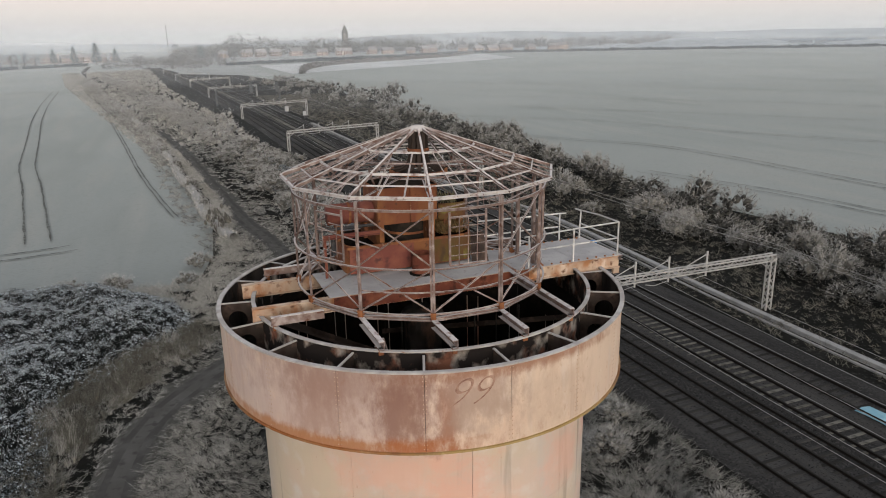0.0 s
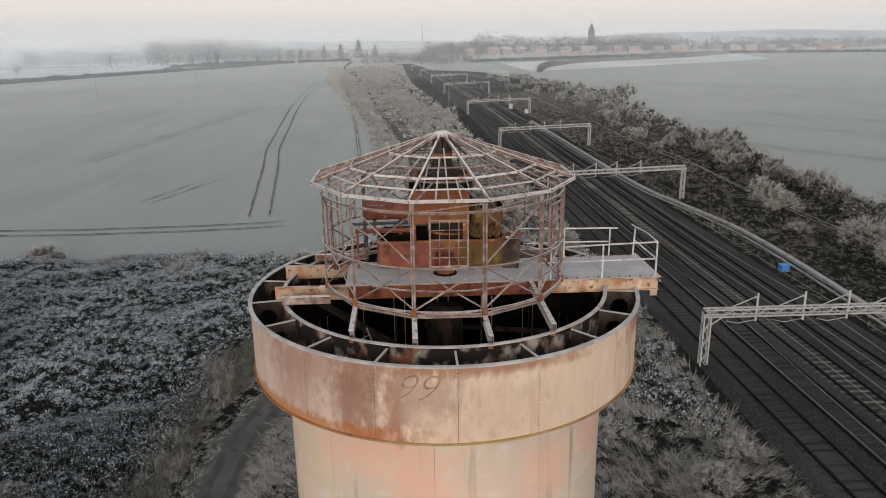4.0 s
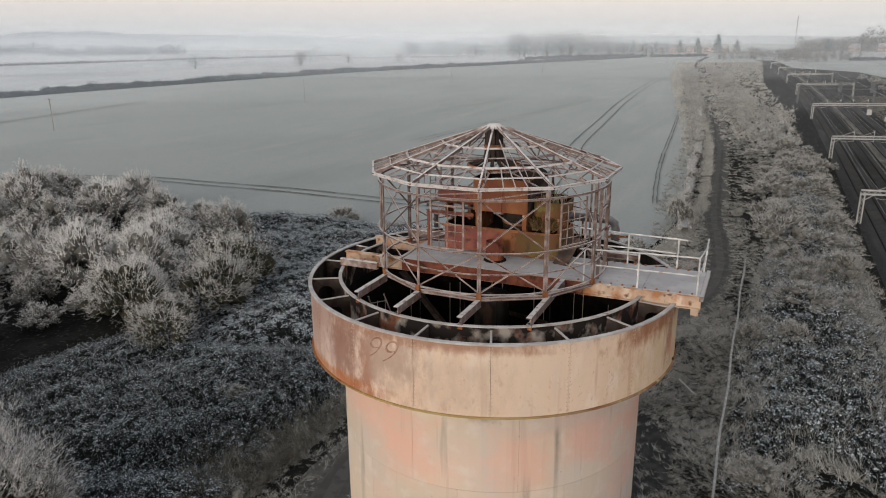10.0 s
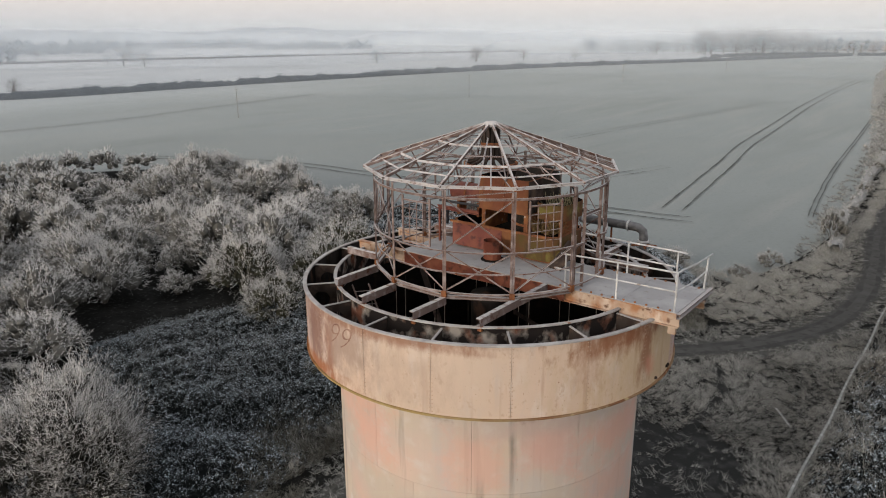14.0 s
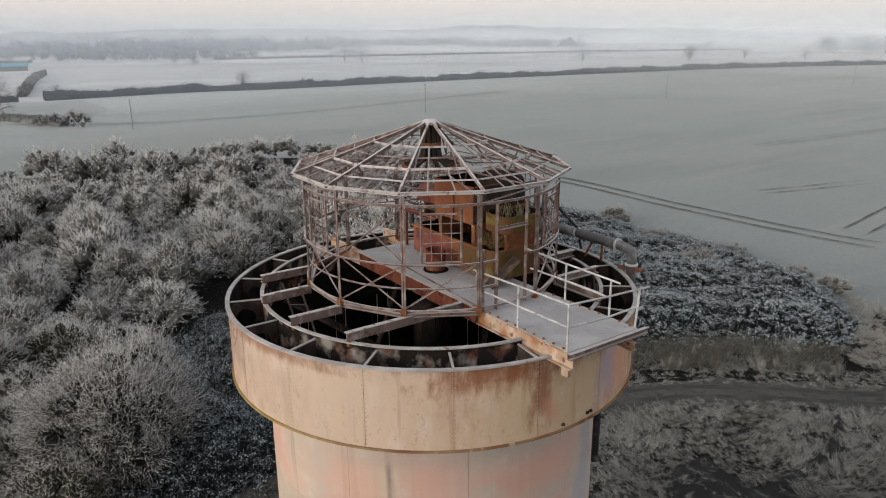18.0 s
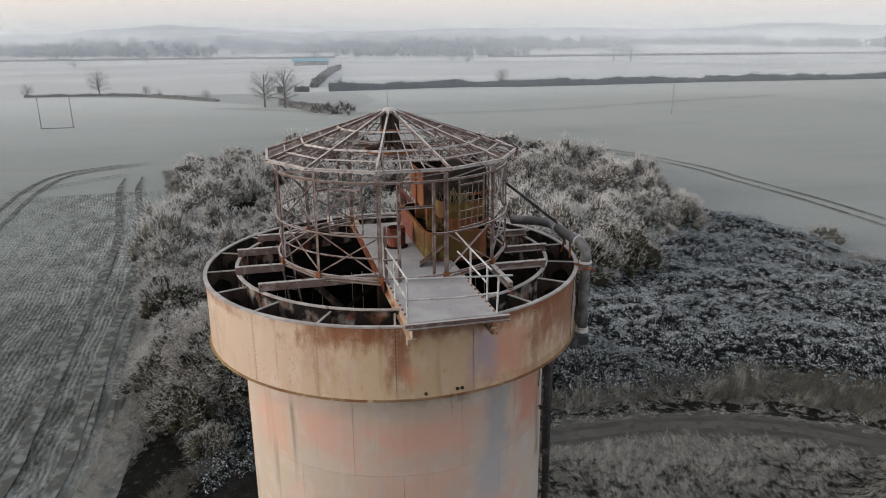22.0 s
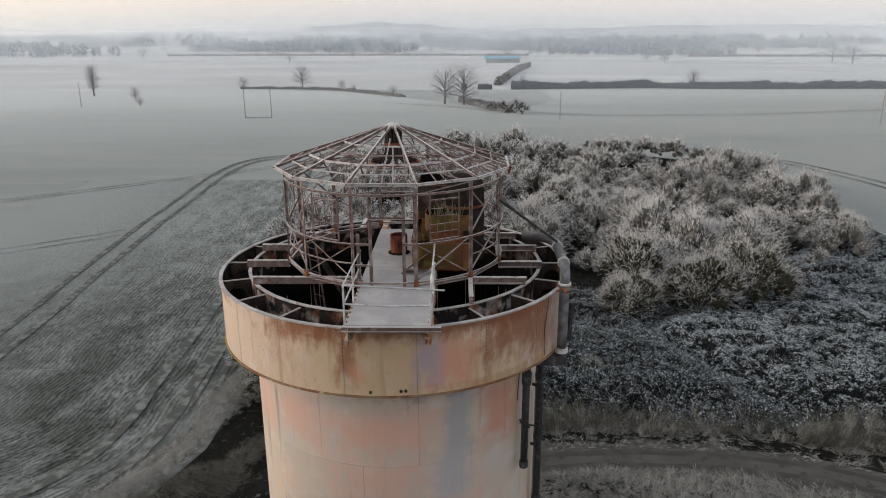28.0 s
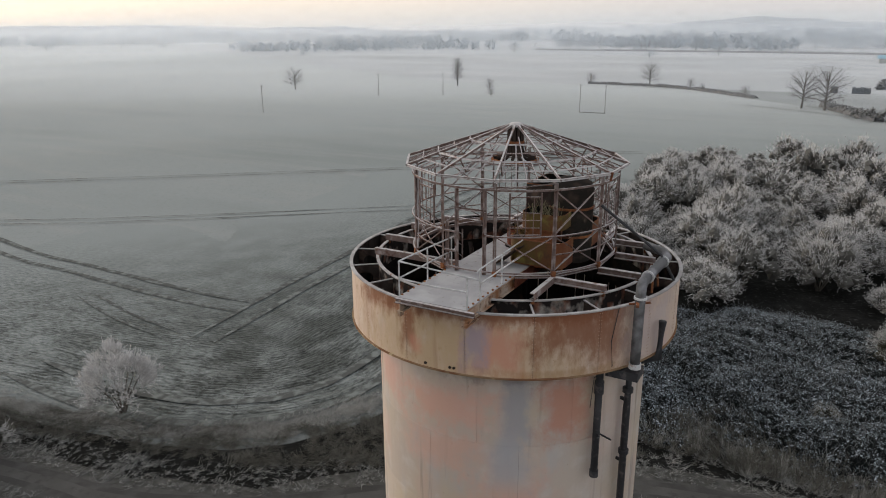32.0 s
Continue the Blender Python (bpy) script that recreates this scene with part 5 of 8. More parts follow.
def ribbon(line, width, z, edge=0.0, seed=1, taper=False):
    """A flat strip along a line, its edges a little ragged."""
    r = random.Random(seed)
    v, f = [], []
    for i, p in enumerate(line):
        d = (line[min(i + 1, len(line) - 1)] - line[max(i - 1, 0)]).normalized()
        s = Vector((-d.y, d.x))
        k = min(1.0, 0.15 + 0.22 * min(i, len(line) - 1 - i)) if taper else 1.0
        a, b = p + s * (k * width / 2 + r.uniform(-edge, edge)), p - s * (k * width / 2 + r.uniform(-edge, edge))
        v += [(a.x, a.y, z), (b.x, b.y, z)]
    f = [(2 * i, 2 * i + 1, 2 * i + 3, 2 * i + 2) for i in range(len(line) - 1)]
    return Geo().add(v, f)


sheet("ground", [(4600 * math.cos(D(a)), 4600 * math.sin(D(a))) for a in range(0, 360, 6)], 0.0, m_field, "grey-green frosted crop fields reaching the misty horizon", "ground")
sheet("far_field_west", [(-246, -60), (-243, 16), (-240, 100), (-238, 190), (-222, 336), (-170, 500), (-103, 695), (-120, 780), (-700, 760), (-1500, 600), (-1900, -200), (-1500, -900), (-600, -700), (-240, -140)], 0.03, m_field_white, "white frosted field beyond the hedge", "field")
sheet("verge_strip_west", [(-252, -130), (-246, -75), (-236, -40), (-205, -12), (-188, 4), (-160, 10), (-200, 30), (-236, 30), (-246, -60)], 0.04, m_field_pale, "pale frosty grass bank round the field corner", "grass verge")
sheet("far_field_north", [(66, 420), (75, 620), (140, 700), (390, 850), (840, 640), (1200, 700), (1200, 1500), (-200, 1500), (-120, 900), (-40, 760), (10, 500)], 0.03, m_field_pale, "pale fields towards the village", "field")
sheet("meadow_north", [(80, 440), (84, 610), (200, 690), (380, 800), (330, 620), (200, 520)], 0.05, m_field_white, "white frosted meadow", "field")
sheet("far_field_east", [(1150, 300), (830, 630), (1000, 760), (1700, 900), (2600, 500), (2400, -300)], 0.03, m_field_white, "white frosted fields on the far rise", "field")
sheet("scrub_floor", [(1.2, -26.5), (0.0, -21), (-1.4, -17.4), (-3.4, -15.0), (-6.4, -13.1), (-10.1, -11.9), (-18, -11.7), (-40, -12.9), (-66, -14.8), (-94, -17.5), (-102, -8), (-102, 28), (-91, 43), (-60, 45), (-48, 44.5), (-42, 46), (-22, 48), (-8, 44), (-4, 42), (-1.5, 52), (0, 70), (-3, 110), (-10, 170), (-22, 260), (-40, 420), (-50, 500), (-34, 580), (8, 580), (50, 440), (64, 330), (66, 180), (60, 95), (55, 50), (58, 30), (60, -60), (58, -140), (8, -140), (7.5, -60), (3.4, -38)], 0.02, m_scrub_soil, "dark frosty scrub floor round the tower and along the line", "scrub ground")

ROAD = [(9, -60), (7, -36), (5, -25), (4, -19), (1.5, -13), (-2.5, -8), (-6.5, -2), (-8.9, 4), (-9.5, 9), (-9.1, 15), (-7.4, 20.5), (-4, 25), (0.6, 30), (4.0, 37), (5.0, 45), (4.2, 56), (3.0, 67), (1.4, 95), (-0.6, 130), (-5, 180), (-12, 250), (-26, 380), (-44, 560), (-50, 720)]
road_line = smooth_line(ROAD)
solo("verge", ribbon(road_line, 3.3, 0.03, 0.4, 2), m_verge, "frosty trodden verge of the dirt track", "verge", kind="structure")
solo("road", ribbon(road_line, 1.75, 0.045, 0.14, 3), m_road, "narrow dark dirt track curving round the tower", "road", kind="structure")
for off in (-0.55, 0.55):
    side = []
    for i, p in enumerate(road_line):
        d = (road_line[min(i + 1, len(road_line) - 1)] - road_line[max(i - 1, 0)]).normalized()
        side.append(p + Vector((-d.y, d.x)) * off)
    solo("wheel_track", ribbon(side, 0.42, 0.05, 0.07, 6 + int(off > 0)), m_wheel, "darker worn wheel track in the dirt road", "wheel track", kind="structure")
MUD = [(-2.5, 14.6), (-2.2, 16.9), (0.4, 16.4), (2.0, 17.6), (3.6, 16.6), (4.9, 14.3), (5.0, 10.6), (3.6, 8.4), (1.6, 8.0), (-0.2, 11.6)]
PATHWAY = [(-0.5, 26.3), (0.0, 26.4), (1.6, 22.4), (1.7, 19.5), (1.4, 16.8), (0.8, 16.8), (1.0, 19.5), (0.9, 22.2)]
solo("worn_yard", Geo().add([(x, y, 0.03) for x, y in MUD], [tuple(range(len(MUD)))]), m_mud, "dark muddy patch beside the tower", "mud", kind="structure")
solo("foot_path", Geo().add([(x, y, 0.034) for x, y in PATHWAY], [tuple(range(len(PATHWAY)))]), m_mud, "narrow trodden path through the rough grass", "path", kind="structure")
plank = solo("fallen_plank", Geo().box(-0.85, -0.06, 0, 0.85, 0.06, 0.05), m_fence, "pale weathered plank lying in the grass", "plank")
plank.matrix_basis = Matrix.Translation((4.85, 20.95, 0.2)) @ Matrix.Rotation(D(-50), 4, "Z") @ Matrix.Rotation(D(6), 4, "Y")


rut_level = iter(range(200))


def wheel_ruts(pts, name_label, gap=1.9, width=0.42, step=4):
    line = smooth_line(pts, step * 0.5)
    t = thing("tramline", name_label, "wheel ruts", group="tramlines in the crop", kind="structure")
    for s in (-1, 1):
        off = []
        for i, p in enumerate(line):
            d = (line[min(i + 1, len(line) - 1)] - line[max(i - 1, 0)]).normalized()
            off.append(p + Vector((-d.y, d.x)) * gap / 2 * s)
        part("rut", ribbon(off, width * 0.72, 0.115 + 0.0015 * next(rut_level), 0.07, 5, True), m_rut, t)


T = "pair of dark wheel ruts in the frosted crop"
wheel_ruts([(-18.7, 63.8), (-20.3, 75.9), (-23.7, 101.0), (-26.7, 121.4), (-30.3, 159.6), (-34.9, 208.0), (-39.3, 271.2), (-42.6, 342.8)], T, 2.4, 0.32)
wheel_ruts([(-4.9, 69.4), (-5.9, 76.8), (-8.7, 102.8), (-11.3, 136.3), (-15.2, 184.7), (-18.9, 226.6), (-24.0, 305.6)], "single line of dark ruts along the field edge", 0.5, 0.22)
wheel_ruts([(-15, 60.5), (-20, 59.5), (-36, 58.7), (-52, 59.2), (-66, 58.5), (-76, 58), (-92, 53), (-112, 42)], T, 2.2, 0.45)
wheel_ruts([(-57.0, 108.4), (-55.7, 126.1), (-53.1, 150.3), (-49.2, 181.0), (-45.9, 212.6)], T, 2.0, 0.22)
wheel_ruts([(-35.2, 73.1), (-32.4, 82.4), (-29.9, 90.7)], T, 1.8, 0.2)
wheel_ruts([(-18, -75), (-15.5, -57.5), (-15.4, -49), (-15.2, -41.6), (-15.1, -35), (-15.4, -29.5)], T, 2.0, 0.75)
wheel_ruts([(-9.5, -27.8), (-14.4, -28.4), (-20.5, -29.1), (-27.3, -29.6), (-37, -30.6), (-51, -31.8), (-67.5, -32.7), (-81.6, -33.5), (-92, -32.4), (-97, -28.5), (-100.8, -19.7)], T, 2.0, 0.75)
wheel_ruts([(-20, -118), (-34, -95), (-69, -50), (-92, -22)], T, 1.5, 0.25)
wheel_ruts([(-18, -78), (-28, -62), (-44, -41), (-52, -31)], T, 1.8, 0.25)
wheel_ruts([(-1.2, -35), (-0.9, -29), (-1.3, -24.4), (-2.4, -20.4), (-4.9, -17.0), (-8.4, -15.1), (-13, -14.9), (-17.8, -15.2), (-26, -15.5), (-34.6, -15.9), (-48, -16.6), (-59, -17.8), (-77, -20.8), (-89, -21.8)], T, 2.3, 0.95)
wheel_ruts([(-12, -12.7), (-16.2, -12.9), (-23.5, -13.5), (-31.4, -13.9), (-49, -14.3), (-66, -16.2)], T, 0.9, 0.5)
wheel_ruts([(-11.3, -42.6), (-10.4, -38.9), (-9.5, -34.6), (-9.0, -30.0)], T, 1.2, 0.4)
wheel_ruts([(-192, -18), (-165, 22), (-159, 40), (-160, 75), (-166, 98), (-180, 160)], T, 1.6, 0.4)
for line in ([(62, 121), (72, 103), (81, 86), (83, 46), (84, 10)], [(66, 160), (93, 128), (105, 97), (118, 73), (130, 40)], [(91, 172), (121, 134), (147, 96), (165, 60)], [(62, 70), (68, 48), (70, 25), (70, -10)], [(110, 310), (150, 254), (192, 190), (217, 149), (240, 100)], [(90, 230), (122, 190), (160, 145), (182, 105)], [(170, 330), (230, 250), (280, 180), (320, 110)]):
    wheel_ruts(line, T, 2.0, 0.26)

# ---- railway ----
TRACKS = (19.0, 21.87, 24.52, 27.6)
Y0, Y1 = -90.0, 620.0


def bend_x(x, y):
    """The line curves gently to the west far off."""
    return x - 0.00009 * max(0.0, y - 110) ** 2


def bent(g):
    g.v = [(bend_x(x, y), y, z) for x, y, z in g.v]
    return g


ys = [Y0 + 10 * i for i in range(int((Y1 - Y0) / 10) + 1)]
bed = Geo()
prof = [(16.9, 0.0), (17.6, 0.2)]
for x in TRACKS:
    prof += [(x - 1.12, 0.215), (x - 0.95, 0.262), (x - 0.9, 0.245), (x, 0.238), (x + 0.9, 0.245), (x + 0.95, 0.262), (x + 1.12, 0.215)]
for a, b in zip(TRACKS, TRACKS[1:]):
    prof.append(((a + b) / 2, 0.33))
prof = sorted(prof) + [(29.6, 0.2), (30.8, 0.02)]
prof_n = len(prof)
bed.add([(bend_x(x, y), y, z) for y in ys for x, z in prof], [(prof_n * i + k, prof_n * i + k + 1, prof_n * (i + 1) + k + 1, prof_n * (i + 1) + k) for i in range(len(ys) - 1) for k in range(prof_n - 1)])
solo("ballast_bed", bed, m_ballast, "dark grey ballast bed carrying four tracks", "ballast", kind="structure")
sl = Geo().add([(-1.05, -0.12, 0), (1.05, -0.12, 0), (1.05, 0.12, 0), (-1.05, 0.12, 0), (-1.02, -0.09, 0.045), (1.02, -0.09, 0.045), (1.02, 0.09, 0.045), (-1.02, 0.09, 0.045)], [(4, 5, 6, 7), (0, 1, 5, 4), (1, 2, 6, 5), (2, 3, 7, 6), (3, 0, 4, 7)]).mesh("sleeper", m_sleeper)
sl_pale = sl.copy()
sl_pale.materials[0] = m_pale_sleeper
slv = np.array([v.co[:] for v in sl.vertices], np.float32)
slf = np.array([(4, 5, 6, 7), (0, 1, 5, 4), (1, 2, 6, 5), (2, 3, 7, 6), (3, 0, 4, 7)])
for ti, x in enumerate(TRACKS):
    tr = thing("railway_track", "dark railway track on concrete sleepers" if ti != 2 else "railway track with frost-pale sleepers showing", "railway track", group="tracks of the main line", at=(0, 0, 0))
    for s in (-0.735, 0.735):
        r = part("rail", bent(Geo().sweep([(-0.06, 0), (0.06, 0), (0.02, 0.02), (0.02, 0.1), (-0.02, 0.1), (-0.02, 0.02)], [(x + s, y, 0.265) for y in ys])), m_rail, tr)
        part("rail_head", bent(Geo().sweep([(-0.04, 0), (0.04, 0), (0.035, 0.045), (-0.035, 0.045)], [(x + s, y, 0.365) for y in ys])), m_railhead, r, "polished rail head")
    y, k, rest = Y0, 0, []
    while y < Y1:
        near = 2.0 <= y <= 48.0
        if near:
            part("sleeper", sl_pale if ti == 2 else sl, None, tr, m=Matrix.Translation((x, y, 0.222)))
        else:
            rest.append((bend_x(x, y), y, 0.222))
        y += 0.65
    rest = np.array(rest, np.float32)
    v = (rest[:, None, :] + slv[None]).reshape(-1, 3)
    f = (np.arange(len(rest))[:, None, None] * 8 + slf[None]).reshape(-1, 4)
    tagged(part("distant_sleeper_run", np_mesh("distant_sleeper_run", v, f, m_pale_sleeper if ti == 2 else m_sleeper), None, tr), kind="stuff")
trough_line = smooth_line([(33.4, -60), (33.0, 0), (33.2, 20), (33.8, 32), (34.4, 45), (34.2, 55), (32.6, 66), (31.4, 76), (31.0, 100), (30.8, 160)], 3)
tc = Geo().sweep([(-0.25, 0), (0.25, 0), (0.25, 0.25), (-0.25, 0.25)], [(p.x, p.y, 0.02) for p in trough_line])
solo("cable_trough", tc, m_conduit, "pale concrete cable trough snaking beside the line", "cable trough", kind="structure")
tc = Geo().sweep([(-0.08, 0), (0.08, 0), (0.08, 0.12), (-0.08, 0.12)], [(p.x - 0.8, p.y, 0.02) for p in trough_line])
solo("signal_cable", tc, m_conduit, "thick grey cable lying beside the trough", "cable")


def lattice(g, p, q, w, h, n):
    """Four chords with zigzag bracing between two points."""
    p, q = Vector(p), Vector(q)
    d = (q - p).normalized()
    u = Vector((0, 0, 1)) if abs(d.z) < 0.9 else Vector((0, 1, 0))
    s = d.cross(u).normalized() * w / 2
    u = s.cross(d).normalized() * h / 2
    cs = [s + u, s - u, -s - u, -s + u]
    for c in cs:
        g.bar(p + c, q + c, 0.085)
    for i in range(n):
        a, b = p.lerp(q, i / n), p.lerp(q, (i + 1) / n)
        for j in range(4):
            c, e = cs[j], cs[(j + 1) % 4]
            g.bar(a + (c if i % 2 else e), b + (e if i % 2 else c), 0.045)
    return g


def portal(top_l=3.55, top_r=4.1, xl=17.0, xr=34.2):
    t = thing("overhead_line_portal", "pale lattice portal spanning the railway tracks", "catenary portal", group="portals over the line")
    part("mast", lattice(Geo(), (xl, 0, 0), (xl, 0, top_l), 0.42, 0.42, 7), m_mast, t)
    part("mast", lattice(Geo(), (xr, 0, 0), (xr, 0, top_r), 0.42, 0.42, 8), m_mast, t)
    part("boom", lattice(Geo(), (xl - 0.2, 0, top_l), (xr + 0.2, 0, top_r), 0.42, 0.45, 34), m_mast, t)
    part("knee_brace", Geo().bar((xl, 0, top_l - 1.0), (xl + 1.1, 0, top_l - 0.2), 0.07), m_mast, t)
    part("knee_brace", Geo().bar((xr, 0, top_r - 1.0), (xr - 1.1, 0, top_r - 0.2), 0.07), m_mast, t)
    for i, x in enumerate(TRACKS):
        z = top_l + (top_r - top_l) * (x - xl) / (xr - xl)
        c = part("cantilever_post", Geo().bar((x + 1.0, 0, z - 0.6), (x + 1.0, 0, z + 1.25), 0.1), m_mast, t)
        part("cantilever_arm", Geo().tube([(x + 1.0, 0, z + 1.05), (x - 0.7, 0, z + 0.25)], 0.035, 6).tube([(x + 1.0, 0, z + 0.35), (x - 0.8, 0, z + 0.22)], 0.035, 6), m_mast, c)
        part("insulator", Geo().lathe([(0.03, 0), (0.07, 0.04), (0.03, 0.08), (0.07, 0.12), (0.03, 0.16)], 8).mesh("insulator", m_mast), None, c, m=Matrix.Translation((x + 0.85, 0, z + 0.9)))
        part("registration_arm", Geo().tube([(x + 1.0, 0, z - 0.5), (x - 0.1, 0, z - 0.75), (x - 0.8, 0, z - 0.6)], 0.025, 5), m_mast, c)
    return t


first = portal()
first.matrix_basis = Matrix.Translation((0.3, 22.0, 0)) @ turned(D(-5.0))
for y in (-28.0, 68.5, 116.0, 180.0, 262.0, 330.0, 400.0, 470.0):
    copy_thing(first, Matrix.Translation((bend_x(0, y), y, 0)))
wires = [(x + d, z) for x in TRACKS for d, z in ((-0.75, 4.15), (-0.75, 3.0))] + [(34.0, 5.3), (36.0, 4.2)]
for i, (x, z) in enumerate(wires):
    pts = []
    stops = [-60.0, -28.0, 20.0, 68.5, 116.0, 180.0, 262.0, 330.0, 400.0, 470.0]
    for a, b in zip(stops, stops[1:]):
        for k in range(6):
            f = k / 6
            sag = 0.5 * 4 * f * (1 - f) if i % 2 == 0 or i > 7 else 0.0
            pts.append((bend_x(x, a + (b - a) * f), a + (b - a) * f, z - sag))
    solo("overhead_wire", Geo().tube(pts, 0.016 if i > 7 else 0.012, 4), m_wire, "thin overhead line wire above the tracks", "wire", group="overhead wires")
sg = thing("signal_gantry", "dark solid signal gantry across the railway", "signal gantry", at=(bend_x(0, 225), 225, 0))
part("gantry_mast", Geo().bar((15.5, 0, 0), (15.5, 0, 5.0), 0.6), m_signal, sg)
part("gantry_mast", Geo().bar((35.5, 0, 0), (35.5, 0, 5.0), 0.6), m_signal, sg)
part("gantry_boom", lattice(Geo(), (15.2, 0, 5.0), (35.8, 0, 5.0), 0.9, 1.0, 20), m_signal, sg)
for x in (26.5, 34.8):
    part("signal_head", Geo().box(x - 0.5, -0.3, 3.6, x + 0.5, 0.3, 6.8), m_signal, sg)
for x, y, s in ((29.4, 186.0, 1.0), (31.5, 172.0, 0.8)):
    c = thing("equipment_case", "white lineside equipment case on a post", "equipment case", group="lineside cases", at=(x, y, 0))
    part("case_body", Geo().box(-s / 2, -0.3, 0.9, s / 2, 0.3, 0.9 + s * 1.3), m_whitebox, c)
    part("case_post", Geo().box(-0.1, -0.1, 0, 0.1, 0.1, 0.9), m_signal, c)
bx = thing("blue_cabinet", "small blue lineside cabinet", "cabinet", at=(31.9, 38.4, 0))
part("cabinet_body", Geo().box(-0.35, -0.3, 0.0, 0.35, 0.3, 0.6), m_bluebox, bx)
part("cabinet_lid", Geo().box(-0.4, -0.35, 0.6, 0.4, 0.35, 0.66), m_bluebox, bx)
sh = Geo().add([(26.75 + 1.1 * u, 3.2 + 2.2 * v, 0.30 + 0.04 * math.sin(7 * u + 4 * v)) for v in (0, 0.33, 0.66, 1) for u in (0, 0.5, 1)], [(3 * j + i, 3 * j + i + 1, 3 * j + i + 4, 3 * j + i + 3) for j in range(3) for i in range(2)])
sheet_ob = solo("blue_sheet", sh, m_bluesheet, "pale blue plastic sheet lying between the rails", "sheet")
sol = sheet_ob.modifiers.new("thickness", "SOLIDIFY")
sol.thickness = 0.03

# ---- fence along the scrub, poles in the fields ----
fence = thing("boundary_fence", "low frosted rail fence between the yard and the railway bank", "fence")
fx = [7.0 + 0.05 * math.sin(i * 1.3) for i in range(18)]
for i in range(18):
    y = 6 + i * 2.4
    part("fence_post", Geo().bar((fx[i], y, 0), (fx[i] + 0.02, y, 1.0 + 0.05 * math.sin(i * 2.1)), 0.1), m_fence, fence)
    if i:
        part("fence_rail", Geo().bar((fx[i - 1], y - 2.4, 0.98), (fx[i], y, 0.98), 0.11, 0.09), m_fence, fence)
        part("fence_wire", Geo().tube([(fx[i - 1], y - 2.4, 0.55), (fx[i], y, 0.55)], 0.012, 4), m_fence, fence)


def pole(x, y, h, label="slim wooden pole standing in the frosted field"):
    t = thing("field_pole", label, "pole", group="poles in the fields", at=(x, y, 0))
    part("pole_shaft", Geo().tube([(0, 0, 0), (0, 0, h)], 0.1, 8, radii=[0.115, 0.07]), m_pole, t)
    part("pole_arm", Geo().bar((-0.7, 0, h - 0.4), (0.7, 0, h - 0.4), 0.1), m_pole, t)
    part("pole_stay", Geo().tube([(0, 0, h - 0.6), (1.6, 0.6, 0)], 0.02, 4), m_pole, t)


for x, y, h in ((-156, -51.5, 7), (-156, -45, 7), (-140, 94, 7.4), (-127, 174, 7.5), (-121, 277, 7.5), (-183, -106, 7), (-120, -124, 7), (-151, 25, 6.5), (-173, -124, 7), (-110, 380, 7.5)):
    pole(x, y, h)
solo("pole_crossbar", Geo().bar((-156, -51.5, 0.06), (-156, -45, 0.06), 0.5, 0.1), m_rut, "dark strip of bare soil between two poles", "bare soil", kind="structure")


# ---- plants ----
def inside(p, poly):
    """Which of the points lie in the polygon."""
    x, y = p[:, 0], p[:, 1]
    out = np.zeros(len(p), bool)
    q = np.asarray(poly, float)
    for (x0, y0), (x1, y1) in zip(q, np.roll(q, -1, 0)):
        out ^= ((y0 > y) != (y1 > y)) & (x < (x1 - x0) * (y - y0) / (y1 - y0 + 1e-12) + x0)
    return out


def scatter(poly, n):
    q = np.asarray(poly, float)
    lo, hi = q.min(0), q.max(0)
    got = np.zeros((0, 2))
    while len(got) < n:
        p = rng.uniform(lo, hi, (2 * n, 2))
        got = np.r_[got, p[inside(p, poly)]]
    return got[:n]


def spaced(poly, gap, tries=6000):
    """Random points in the polygon, none nearer than gap to another."""
    out = np.zeros((0, 2))
    for p in scatter(poly, tries):
        if not len(out) or ((out - p) ** 2).sum(1).min() > gap * gap:
            out = np.r_[out, [p]]
    return out


def value_noise(x, y, seed):
    i, j = np.floor(x), np.floor(y)
    u, v = x - i, y - j
    u, v = u * u * (3 - 2 * u), v * v * (3 - 2 * v)

    def corner(a, b):
        h = np.sin(a * 127.1 + b * 311.7 + seed * 74.7) * 43758.5453
        return h - np.floor(h)

    return (corner(i, j) * (1 - u) + corner(i + 1, j) * u) * (1 - v) + (corner(i, j + 1) * (1 - u) + corner(i + 1, j + 1) * u) * v


def lumps(x, y, scale, seed=0.0):
    """Uneven bumps between 0 and 1."""
    x, y = np.asarray(x, float) * scale * 0.55, np.asarray(y, float) * scale * 0.55
    return 0.68 * value_noise(x, y, seed) + 0.32 * value_noise(2.3 * x + 5, 2.3 * y - 3, seed + 1)


def unit(v):
    return v / np.linalg.norm(v, axis=-1, keepdims=True)


def needles(base, tip, width):
    """One thin three-cornered blade from each base to its tip."""
    side = unit(np.cross(tip - base, rng.normal(0, 1, base.shape)) + 1e-9) * np.reshape(width, (-1, 1)) / 2
    return np.stack([base - side, base + side, tip], 1).reshape(-1, 3), np.arange(3 * len(base)).reshape(-1, 3)


def tri_mesh(name, verts, mat):
    return np_mesh(name, verts, np.arange(len(verts)).reshape(-1, 3), mat)


ICO = (1 + 5 ** 0.5) / 2
ICO_V = unit(np.array([(-1, ICO, 0), (1, ICO, 0), (-1, -ICO, 0), (1, -ICO, 0), (0, -1, ICO), (0, 1, ICO), (0, -1, -ICO), (0, 1, -ICO), (ICO, 0, -1), (ICO, 0, 1), (-ICO, 0, -1), (-ICO, 0, 1)]))
